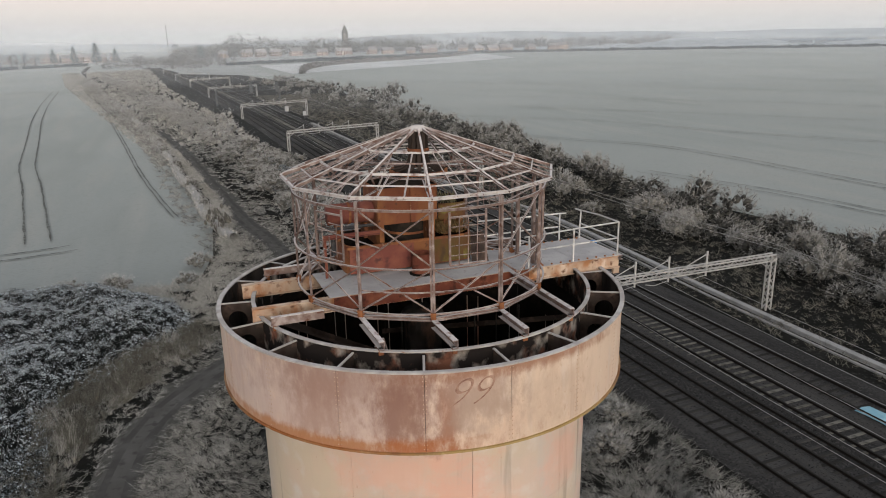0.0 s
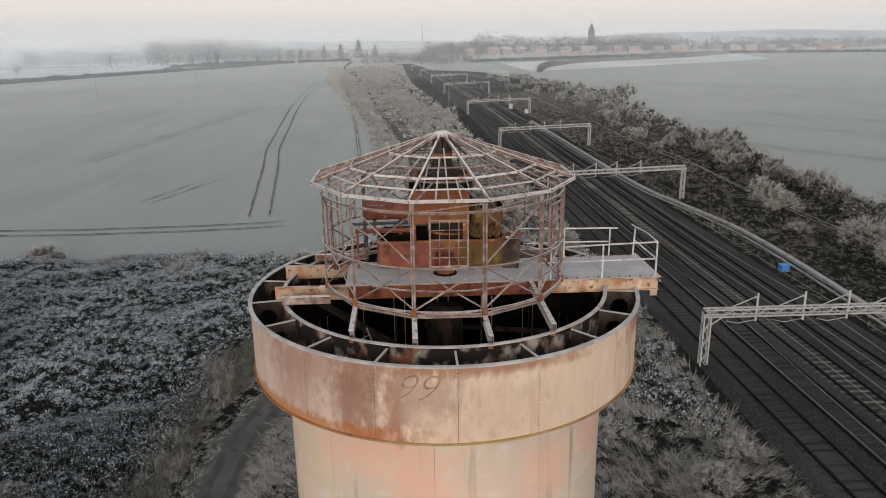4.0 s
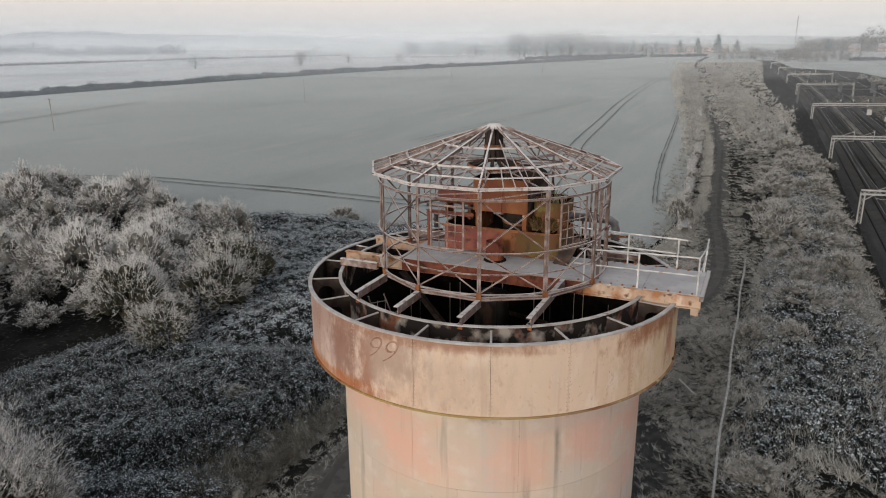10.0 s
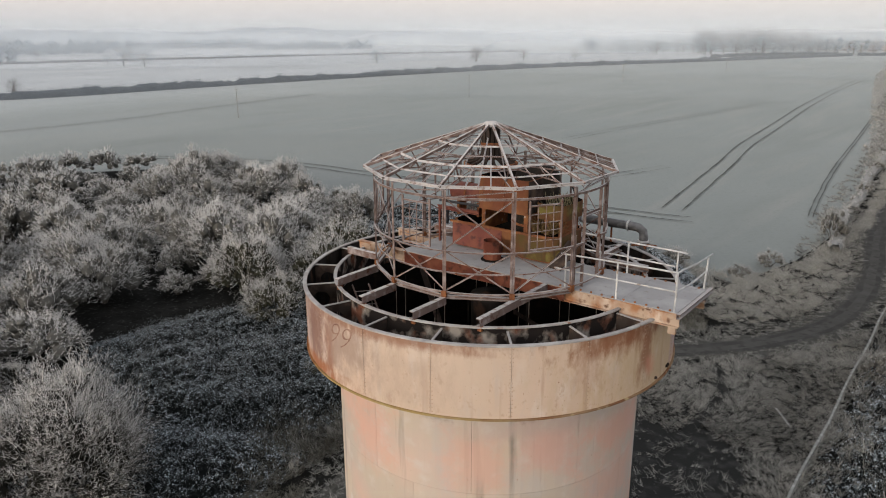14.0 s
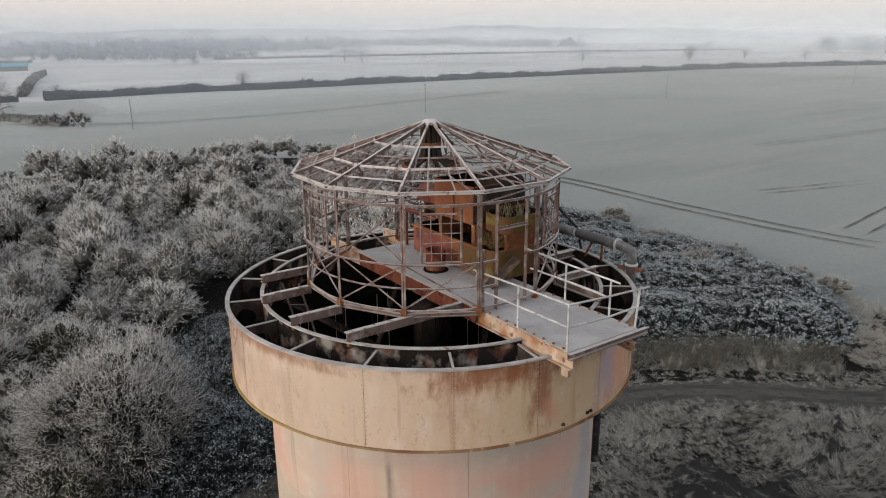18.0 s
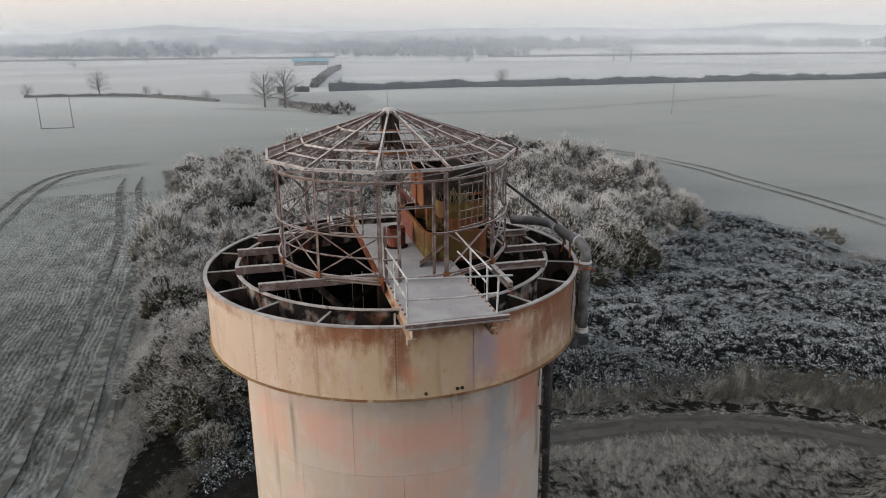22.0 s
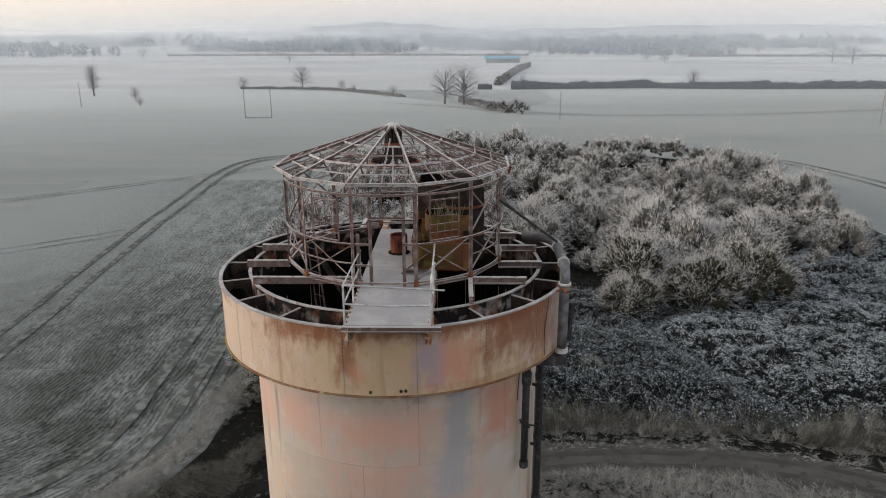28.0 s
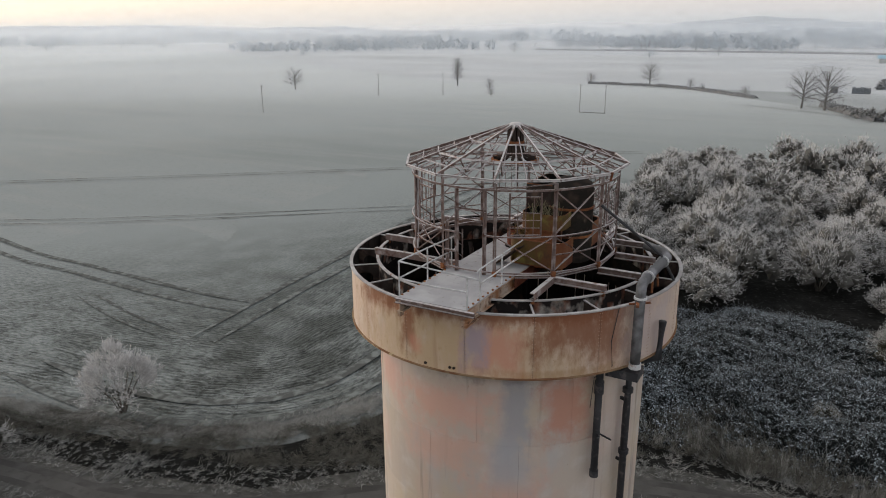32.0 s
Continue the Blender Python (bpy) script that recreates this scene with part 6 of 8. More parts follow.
ICO_F = np.array([(0, 11, 5), (0, 5, 1), (0, 1, 7), (0, 7, 10), (0, 10, 11), (1, 5, 9), (5, 11, 4), (11, 10, 2), (10, 7, 6), (7, 1, 8), (3, 9, 4), (3, 4, 2), (3, 2, 6), (3, 6, 8), (3, 8, 9), (4, 9, 5), (2, 4, 11), (6, 2, 10), (8, 6, 7), (9, 8, 1)])


def make_shrub(r, h, lobes, per, width=0.018, side=2, reach=0.42, up=0.3, twig=m_twig, hoar=m_hoar, dull=m_duskhoar, frost=0.8, core=0.5):
    """One shrub: stems, a solid core mostly dark for the shade inside, dull twigs, and frosted twigs over rounded
    lobes.
    """
    g = Geo()
    for i in range(6):
        a = i * 1.05 + random.uniform(-0.3, 0.3)
        q = Vector((math.cos(a) * r * 0.55, math.sin(a) * r * 0.55, h * random.uniform(0.45, 0.65)))
        g.tube([(q.x * 0.06, q.y * 0.06, 0), (q.x * 0.4, q.y * 0.4, q.z * 0.5), q], 0.05, 5, radii=[0.07, 0.05, 0.02])
    k = np.arange(lobes)
    az = k * 2.39996 + rng.normal(0, 0.3, lobes)
    el = np.arcsin(np.clip(-0.12 + 1.1 * (k + 0.5) / lobes + rng.normal(0, 0.06, lobes), -0.15, 1))
    far = rng.uniform(0.8, 1.08, lobes) * (1 + 0.16 * np.sin(az * 2 + random.uniform(0, 6)) + 0.12 * np.sin(az * 3 + random.uniform(0, 6)))
    out = np.c_[np.cos(az) * np.cos(el), np.sin(az) * np.cos(el), np.sin(el)]
    rho = rng.uniform(0.16, 0.42, lobes) * r
    c = np.c_[out[:, :2] * (r * 0.66 * far)[:, None], h * 0.36 + out[:, 2] * h * 0.43 * far]
    spin = rng.normal(0, 1, (lobes, 3, 3))
    spin = np.linalg.qr(spin)[0]
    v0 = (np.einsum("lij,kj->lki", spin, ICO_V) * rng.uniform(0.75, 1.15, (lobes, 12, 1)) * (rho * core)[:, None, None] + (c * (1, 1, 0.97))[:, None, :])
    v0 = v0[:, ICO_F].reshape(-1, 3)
    n = lobes * per
    cc, oo, rr = np.repeat(c, per, 0), np.repeat(out, per, 0), np.repeat(rho, per)[:, None]
    u = unit(rng.normal(0, 0.8, (n, 3)) + oo * 0.7 + (0, 0, up))
    b = cc + u * rr * rng.uniform(0.35, 1.0, (n, 1))
    d = unit(u * 0.4 + oo * 0.75 + (0, 0, up) + rng.normal(0, 0.42, (n, 3))) * (rr * 0.25 + reach * rng.uniform(0.2, 1.0, (n, 1)))
    run = np.linalg.norm(d, axis=1, keepdims=True)
    bs, ds, ws, tipward = [b], [d], [np.full(n, width * 1.1)], [np.full(n, 0.25)]
    for i in range(side + 2):
        f = rng.uniform(0.15, 1.0, (n, 1))
        q = unit(d / run + rng.normal(0, 0.75, d.shape) + (0, 0, 0.12))
        bs.append(b + d * f)
        ds.append(q * reach * rng.uniform(0.25, 0.85, (n, 1)) * (1.2 - 0.5 * f))
        ws.append(np.full(n, width))
        tipward.append(f[:, 0])
    b, d, w, tipward = np.concatenate(bs), np.concatenate(ds), np.concatenate(ws), np.concatenate(tipward)
    # white thins downwards: less frost, and the shaded foot put into the colour
    white = rng.uniform(0, 1, len(b)) < frost * (0.25 + 0.75 * tipward) * (0.05 + 1.3 * np.clip(b[:, 2] / h, 0, 1))
    v1, _ = needles(b[~white], (b + d)[~white], w[~white])
    v2, _ = needles(b[white], (b + d)[white], w[white])
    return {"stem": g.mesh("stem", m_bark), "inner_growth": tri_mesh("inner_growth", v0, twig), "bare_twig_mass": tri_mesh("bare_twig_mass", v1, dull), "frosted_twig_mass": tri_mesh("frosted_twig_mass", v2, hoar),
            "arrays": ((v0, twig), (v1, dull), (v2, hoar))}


SHRUB_KINDS = [make_shrub(2.7, 4.2, 52, 34, 0.022, 3, 0.3, frost=1.05, twig=m_olive_core), make_shrub(2.9, 3.8, 54, 34, 0.022, 3, 0.3, frost=1.05, twig=m_olive_core), make_shrub(2.5, 4.5, 52, 34, 0.022, 3, 0.3, up=0.45, frost=1.1, twig=m_olive_core),
               make_shrub(2.8, 4.1, 52, 34, 0.022, 3, 0.3, dull=m_twig_olive, frost=0.95, twig=m_olive_core), make_shrub(2.6, 3.7, 52, 34, 0.022, 3, 0.3, frost=1.1)]
MID_KINDS = [make_shrub(2.7, 4.1, 42, 24, 0.036, 2, 0.34, twig=m_grey_twig, core=0.55, frost=1.7), make_shrub(2.9, 3.8, 42, 24, 0.036, 2, 0.34, twig=m_grey_twig, core=0.55, frost=1.7), make_shrub(2.6, 4.2, 42, 24, 0.036, 2, 0.34, twig=m_grey_twig, core=0.55, dull=m_grey_twig, frost=1.5)]
THIN_KINDS = [make_shrub(2.6, 4.0, 12, 9, 0.15, 0, 0.45, twig=m_duskhoar, hoar=m_softhoar, frost=1.0), make_shrub(2.4, 3.4, 12, 9, 0.15, 0, 0.45, twig=m_duskhoar, hoar=m_softhoar, frost=1.0)]
FINE_KINDS = [make_shrub(2.6, 4.0, 18, 15, 0.08, 1, 0.38, twig=m_grey_twig, hoar=m_softhoar, frost=1.1), make_shrub(2.4, 3.4, 18, 15, 0.08, 1, 0.38, twig=m_grey_twig, hoar=m_softhoar, frost=1.1)]
LITE_KINDS = [make_shrub(2.6, 3.4, 10, 9, 0.15, 0, 0.45, twig=m_core, hoar=m_softhoar, dull=m_bank_twig, core=0.42, frost=0.8), make_shrub(2.8, 3.0, 10, 9, 0.15, 0, 0.45, twig=m_core, hoar=m_softhoar, dull=m_bank_twig, core=0.42, frost=0.8)]
SOFT_KINDS = [make_shrub(2.7, 4.0, 30, 22, 0.036, 2, 0.36, twig=m_grey_twig, hoar=m_softhoar, frost=1.1), make_shrub(2.9, 3.6, 30, 22, 0.036, 2, 0.36, twig=m_grey_twig, hoar=m_softhoar, frost=1.1)]
FAR_KINDS = [make_shrub(2.7, 4.1, 22, 16, 0.09, 0, 0.34, twig=m_grey_twig, core=0.55, frost=1.7), make_shrub(2.5, 3.7, 22, 16, 0.09, 0, 0.34, twig=m_grey_twig, core=0.55, frost=1.7)]
DARK_KINDS = [make_shrub(2.6, 3.4, 20, 14, 0.065, 1, 0.38, twig=m_core, hoar=m_softhoar, dull=m_bank_twig, core=0.42, frost=0.8), make_shrub(2.8, 3.0, 20, 14, 0.065, 1, 0.38, twig=m_core, hoar=m_softhoar, dull=m_bank_twig, core=0.42, frost=0.8)]
LOW_KINDS = [make_shrub(1.2, 1.3, 16, 30, 0.018, 2, 0.3, frost=1.1)]


def shrub_at(kind, x, y, s, turn, label, group, sz=1.0, name="shrub", category="shrub"):
    t = thing(name, label, category, group, at=(x, y, -0.05))
    t.scale = (s, s, s * sz)
    t.rotation_euler = (0, 0, turn)
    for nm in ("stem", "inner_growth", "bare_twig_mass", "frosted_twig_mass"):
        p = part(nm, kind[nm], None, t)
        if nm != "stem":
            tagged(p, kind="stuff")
    return t


def grove(name, places, label, category="scrub"):
    """Many far shrubs joined into one: places of (kind, x, y, size, stretch)."""
    by_mat = {}
    for kind, x, y, s, sz in places:
        a = rng.uniform(0, 2 * math.pi)
        c, sn = math.cos(a), math.sin(a)
        for v, mat in kind["arrays"]:
            w = np.c_[(v[:, 0] * c - v[:, 1] * sn) * s + x, (v[:, 0] * sn + v[:, 1] * c) * s + y, v[:, 2] * s * sz - 0.05]
            by_mat.setdefault(mat.name, (mat, []))[1].append(w)
    t = thing(name, label, category, kind="stuff")
    for mat, vs in by_mat.values():
        v = np.concatenate(vs)
        tagged(part("twig_mass", np_mesh("twig_mass", v, np.arange(len(v)).reshape(-1, 3), mat), None, t), kind="stuff")


WOOD = [(-18, -9.6), (-40, -12.8), (-92, -15.5), (-100, -5), (-100, 26), (-89, 41), (-60, 43), (-48, 41), (-37.5, 34), (-33, 28), (-28.5, 22), (-26.8, 15), (-28, 10), (-34, 6), (-31.5, -1), (-25, -6.3)]
pts = spaced(WOOD, 3.7, 6000)
pts = pts[(np.hypot(pts[:, 0] + 17.4, pts[:, 1] + 5.8) > 4.8) & (np.hypot(pts[:, 0] + 32.5, (pts[:, 1] - 8.5) * 1.3) > 3.6)]
pts = pts[np.argsort(-pts[:, 0])]
far_places = []
for i, (x, y) in enumerate(pts):
    s = rng.choice((0.6, 0.75, 0.95, 1.1, 1.35)) * rng.uniform(0.92, 1.08)
    sz = rng.uniform(0.8, 1.15)
    if x < -70:
        far_places.append((FAR_KINDS[i % 2], x, y, s, sz))
        continue
    kind = SHRUB_KINDS[i % 5] if x > -33 else MID_KINDS[i % 3]
    olive = i % 5 == 3 if x > -36 else i % 3 == 2
    shrub_at(kind, x, y, s, rng.uniform(0, 6.28), "frosted shrub with olive-brown inner twigs" if olive else "hoar-frosted bare thicket shrub with grey-white twigs", "frosted thicket", sz)
shrub_at(make_shrub(4.3, 6.2, 90, 84, 0.02, 4, 0.5, dull=m_grey_twig, frost=0.85), -17.4, -5.8, 1.0, 0.4, "large domed shrub with curling frosted twigs at the thicket edge", "frosted thicket")
for x, y, s, sz in ((-22.6, -9.9, 0.8, 0.9), (-18.6, -10.0, 0.9, 0.95), (-14.8, -9.0, 0.82, 0.9), (-12.0, -7.6, 0.5, 0.8), (-26.5, -10.4, 0.7, 0.9)):
    shrub_at(SHRUB_KINDS[3 if x > -15 else 1], x, y, s, x * y, "frosted shrub leaning over the field edge", "frosted thicket", sz)
grove("far_thicket", far_places, "hoar-frosted thicket stretching away to the field")
# scattered frosted bushes in the brambles, on the bank and along the track
for x, y, s, sz in ((-19.5, 41.5, 0.95, 0.8), (-14.5, 30, 0.5, 0.9), (-26, 44, 0.9, 0.7), (-9.5, 44, 0.8, 0.7), (-34, 47, 1.0, 0.8), (-18.3, 9.5, 0.5, 0.8), (-2.5, 49, 0.7, 0.8), (-3.8, 44.5, 0.6, 0.7), (-13, 45.5, 0.7, 0.7), (-20, 47, 0.8, 0.6),
                    (11.0, 31.0, 0.7, 0.8), (8.3, 30.0, 0.6, 1.0), (9.2, 33, 0.5, 0.8), (9.2, 13.0, 0.7, 0.75), (13.5, 8.0, 0.7, 0.7), (12.3, -1.5, 0.8, 0.7), (15.0, 1.5, 0.7, 0.8), (10.0, 3.5, 0.6, 0.8), (16.0, 11.0, 0.5, 0.8)):
    shrub_at(SHRUB_KINDS[int(abs(x * 7 + y)) % 5] if y < 14 and x < 0 else SOFT_KINDS[int(abs(x * 7 + y)) % 2], x, y, s * 0.78, x + y, "rounded frosted bush standing among brambles and grass", "scattered frosted bushes", sz)
shrub_at(make_shrub(2.2, 4.4, 30, 60, 0.024, 4, 0.5, up=0.7, hoar=m_hoar_bright, frost=2.6, core=0.06), -0.4, -24.2, 1.0, 0.3, "white hoar-frosted young tree on the field edge", "", 1.0, "young_tree", "tree")
shrub_at(LOW_KINDS[0], 5.6, -27.5, 1.4, 0.5, "low frosted bush beside the dirt track", "", 1.0)
shrub_at(SOFT_KINDS[1], 0.2, 61.0, 0.6, 0.3, "frosted bush with yellow-green foot beside the track", "", 1.7)
west, track, east = [], [], []
for i in range(130):
    y = 36 + i * 3.0 + rng.uniform(-1.2, 1.2)
    xr = np.interp(y, [p[1] for p in ROAD[10:]], [p[0] for p in ROAD[10:]])
    for off in (rng.uniform(5.2, 8.0), rng.uniform(8.0, 11.5), rng.uniform(11.5, 15.5)):
        if y > 260 and i % 2:
            continue
        if xr + off < bend_x(15.8, y) and (y < 200 or off < 11.5):
            west.append(((SOFT_KINDS if y < 48 else FINE_KINDS if y < 120 else THIN_KINDS)[i % 2], xr + off, y + rng.uniform(-1, 1), rng.choice((0.5, 0.65, 0.8, 1.1)), rng.choice((0.4, 0.55, 0.7, 0.95))))
    if y > 120:
        track.append((THIN_KINDS[i % 2], xr - rng.uniform(4.0, 4.5 + min(4, y / 60)), y, rng.uniform(0.4, 0.75), rng.uniform(0.6, 1.1)))
    if y > 72 and i % 2:
        track.append(((FINE_KINDS if y < 150 else THIN_KINDS)[i % 2], xr - rng.uniform(2.8, 3.8), y, rng.uniform(0.28, 0.55 + y / 1100), rng.uniform(0.8, 1.3)))
grove("lineside_scrub", west, "pale frosted scrub between the dirt track and the railway")
grove("track_hedge", track, "frosted bushes between the field and the dirt track")
for i in range(215):
    y = -75 + i * 2.05 + rng.uniform(-1, 1)
    x0 = np.interp(y, [-70, 20, 50, 110, 220, 340], [41, 40, 39, 44, 47, 45])
    x1 = np.interp(y, [-70, 20, 50, 110, 220, 340], [55, 54, 51, 57, 66, 64])
    dark = i % 5 > 1
    x = (x1 - abs(rng.normal(0, 2.0))) if dark else rng.uniform(x0, x1)
    east.append(((DARK_KINDS if y < 130 else LITE_KINDS)[i % 2] if dark else (SOFT_KINDS if -30 < y < 60 else FINE_KINDS)[i % 2], bend_x(x, y), y, rng.uniform(0.65, 1.25) * (1.0 if dark else 0.8), rng.uniform(0.75, 1.2)))
for i in range(46):
    y = -22 + i * 1.5 + rng.uniform(-1, 1)
    east.append((DARK_KINDS[i % 2] if i % 4 else SOFT_KINDS[i % 2], rng.uniform(40.5, 49), y, rng.uniform(0.6, 1.0), rng.uniform(0.7, 1.1)))
grove("bank_bushes", east, "dense grey-brown bushes along the eastern railway bank")
for x, y, s in ((70, 215, 1.9), (74, 219, 2.1), (66, 208, 1.6), (59, 106, 1.5), (56, 101, 1.4), (60, 112, 1.4), (54, 96, 1.2), (66, 250, 1.6), (60, 262, 1.5)):
    shrub_at(DARK_KINDS[0], x, y, s * 0.78, x, "large dark rounded bush on the railway bank", "large bank bushes", 1.1)


# brambles: a lumpy mound with leaves all over it
def bramble(name, poly, high, clumps, per, seed, label, frost=0.5, size=0.06, shade=m_bramble_mound):
    q = np.asarray(poly, float)

    def edge_fade(pp):
        dist = np.full(len(pp), 1e9)
        for a, b in zip(q, np.roll(q, -1, 0)):
            t = np.clip(((pp - a) @ (b - a)) / ((b - a) @ (b - a)), 0, 1)
            dist = np.minimum(dist, np.linalg.norm(pp - a - t[:, None] * (b - a), axis=1))
        return np.clip(dist / 2.5, 0.08, 1)

    def height(pp):
        x, y = pp[:, 0], pp[:, 1]
        return edge_fade(pp) * high * (0.10 + 0.62 * lumps(x, y, 0.5, seed) + 0.45 * lumps(x, y, 1.6, seed + 1) + 0.2 * lumps(x, y, 4.6, seed + 2))

    t = thing(name, label, "brambles", kind="stuff")
    lo, hi = q.min(0), q.max(0)
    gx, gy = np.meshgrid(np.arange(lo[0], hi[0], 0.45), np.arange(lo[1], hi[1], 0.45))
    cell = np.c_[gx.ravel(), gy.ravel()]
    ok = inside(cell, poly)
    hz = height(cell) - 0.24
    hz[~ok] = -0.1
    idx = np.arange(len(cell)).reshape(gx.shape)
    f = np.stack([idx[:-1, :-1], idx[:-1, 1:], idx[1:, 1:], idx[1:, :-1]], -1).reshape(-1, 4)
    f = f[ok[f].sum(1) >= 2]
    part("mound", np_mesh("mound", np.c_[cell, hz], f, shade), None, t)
    # rounded heads of small leaves, frosted on top, the shade beneath put into dark leaf colour
    heads = scatter(poly, clumps)
    hz = height(heads)
    rad = rng.uniform(0.13, 0.3, clumps)
    n = clumps * per
    k = np.repeat(np.arange(clumps), per)
    d = unit(rng.normal(0, 1, (n, 3)) + (0, 0, 0.55))
    d[:, 2] = np.abs(d[:, 2] + 0.1) - 0.1
    at = np.c_[heads[k], hz[k]] + d * (rad[k] * rng.uniform(0.7, 1.12, n))[:, None] * (1, 1, 0.85)
    face = unit(d + rng.normal(0, 0.42, (n, 3)) + (0, 0, 0.25))
    u = unit(np.cross(face, rng.normal(0, 1, (n, 3))))
    v = np.cross(face, u)
    sz = size * rng.uniform(0.6, 1.35, (n, 1))
    leaf = np.stack([at - u * sz * 0.62, at + u * sz * 0.62, at + v * sz * 1.5], 1)
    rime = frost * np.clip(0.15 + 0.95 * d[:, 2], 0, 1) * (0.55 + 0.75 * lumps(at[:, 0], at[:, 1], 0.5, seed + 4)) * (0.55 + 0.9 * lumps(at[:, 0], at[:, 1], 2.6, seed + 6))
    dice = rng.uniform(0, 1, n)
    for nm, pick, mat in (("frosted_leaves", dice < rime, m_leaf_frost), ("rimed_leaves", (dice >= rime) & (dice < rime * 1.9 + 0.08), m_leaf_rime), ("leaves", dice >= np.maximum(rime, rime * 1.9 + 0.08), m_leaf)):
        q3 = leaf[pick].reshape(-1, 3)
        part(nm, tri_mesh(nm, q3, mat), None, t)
    # a few arching canes standing clear
    canes = clumps * 2 // 3
    root = scatter(poly, canes)
    a = rng.uniform(0, 2 * math.pi, canes)
    go = np.c_[np.cos(a), np.sin(a)] * rng.uniform(0.3, 0.8, (canes, 1))
    arch = rng.uniform(0.15, 0.5, canes) * (0.6 + 0.8 * lumps(root[:, 0], root[:, 1], 1.4, seed + 3))
    z = height(root)
    ends = [np.c_[root + go * e, z - 0.02 + arch * 4 * e * (1.08 - e)] for e in (0.0, 0.3, 0.65, 1.0)]
    v, f = needles(np.concatenate(ends[:-1]), np.concatenate(ends[1:]), 0.018)
    part("arching_canes", np_mesh("arching_canes", v, f, m_cane), None, t)


B1 = [(-12.2, 25), (-12.4, 18.5), (-19, 15.5), (-25, 14), (-29, 18), (-36, 24), (-41.5, 31), (-48, 37), (-44, 45.5), (-24, 48), (-10, 44.5), (-5.5, 40), (-3.9, 33.5), (-8.0, 29)]
bramble("bramble_thicket", B1, 1.7, 12000, 18, 1.0, "dark bramble thicket rimmed with hoar frost", 0.8, 0.056)
W1 = [(-12.2, 20), (-12.4, 16), (-12.9, 9), (-15, 3), (-22, -1.0), (-28, -1), (-34, 2), (-34, 8), (-29, 18), (-25, 15), (-19, 17)]
bramble("weedy_brambles", W1, 1.35, 5600, 18, 6.0, "dark brambles rimmed with frost beside the track", 0.3, 0.054)
B2 = [(7.25, 11), (12, 14), (16.8, 10), (17.0, 30), (16.4, 70), (14.5, 120), (9.5, 120), (9.0, 60), (7.4, 36)]
bramble("bank_brambles", B2, 1.0, 6500, 13, 3.0, "grey-green frosted brambles covering the railway bank", 0.55, 0.066)
B3 = [(-11.2, -4.5), (-8.8, -8.6), (-13, -9.2), (-17, -11), (-24, -7), (-32, -2), (-32, 1), (-23, -0.5), (-15, 3.5), (-12.6, 3)]
bramble("edge_brambles", B3, 1.0, 2400, 18, 5.0, "dark tangled brambles at the thicket edge", 0.32, 0.055)


# grass: tufts of lodged blades
def grass(name, poly, tufts, per, tall, spread, mat, label, width=0.03, z0=0.03, where=None, patch=0.5, loose=1.15, bare=()):
    """Tussocks of fine lodged blades, combed one way each, gathered in patches with bare hollows between."""
    c = scatter(poly, tufts * 3) if where is None else where(tufts * 3)
    c = c[rng.uniform(0, 1, len(c)) < np.clip((lumps(c[:, 0], c[:, 1], 0.8, len(name)) - patch + 0.25) * 2.5, 0.03, 1)][:tufts]
    for hole in bare:
        c = c[~inside(c, hole) | (rng.uniform(0, 1, len(c)) < 0.12)]
    tufts = len(c)
    size = rng.uniform(0.45, 1.4, tufts) * (0.5 + lumps(c[:, 0], c[:, 1], 0.9, tufts))
    swirl = 2 * math.pi * (lumps(c[:, 0], c[:, 1], 0.35, 2.0) * 2.2) + rng.normal(0, 0.5, tufts)
    n = tufts * per
    s = np.repeat(size, per)[:, None]
    a = np.repeat(swirl, per) + rng.normal(0, loose, n)
    go = np.c_[np.cos(a), np.sin(a)] * rng.uniform(0.4, 1.3, (n, 1))
    b = np.repeat(c, per, 0) + rng.normal(0, spread * 0.28, (n, 2)) * s
    high = tall * s * rng.uniform(0.3, 1.0, (n, 1))
    p0 = np.c_[b, np.full((n, 1), z0) + high * 0.25 * rng.uniform(0, 1, (n, 1))]
    p1 = np.c_[b + go * spread * s, z0 + high]
    v, f = needles(p0, p1, width * rng.uniform(0.6, 1.5, n))
    return solo(name, np_mesh(name, v, f, mat), None, label, "grass", kind="stuff")


def beside_road(lo, hi, y0=-45, y1=75):
    """Random places along both sides of the track."""
    q = np.array([(p.x, p.y) for p in road_line])
    q = q[(q[:, 1] < y1) & (q[:, 1] > y0)]

    def pick(n):
        i = rng.integers(0, len(q) - 1, n)
        d = unit(q[i + 1] - q[i])
        off = rng.uniform(lo, hi, n) * rng.choice((-1, 1), n)
        return q[i] + d * rng.uniform(0, 1.5, (n, 1)) + np.c_[-d[:, 1], d[:, 0]] * off[:, None]

    return pick


YARD = [(-8.0, 3.5), (-8.4, 9), (-8.0, 14.5), (-6.1, 19.5), (-2.6, 23.6), (2.4, 29.0), (6.6, 37), (7.2, 30), (7.2, 5), (6.9, -12), (3.0, -13), (0.2, -8.5), (-4.5, -2)]
grass("yard_grass", YARD, 8600, 14, 0.3, 0.3, m_grass, "flattened dry grass with frost round the tower", 0.015, patch=0.12, loose=0.9, bare=(MUD, PATHWAY))
grass("yard_seed_grass", YARD, 4600, 18, 0.38, 0.3, m_grass_pale, "pale curling grass tussocks in the yard", 0.016, patch=0.3, loose=0.9, bare=(MUD, PATHWAY))
BANK = [(7.4, 14), (17.2, 13), (17.6, -50), (8.5, -60), (7.4, -20)]
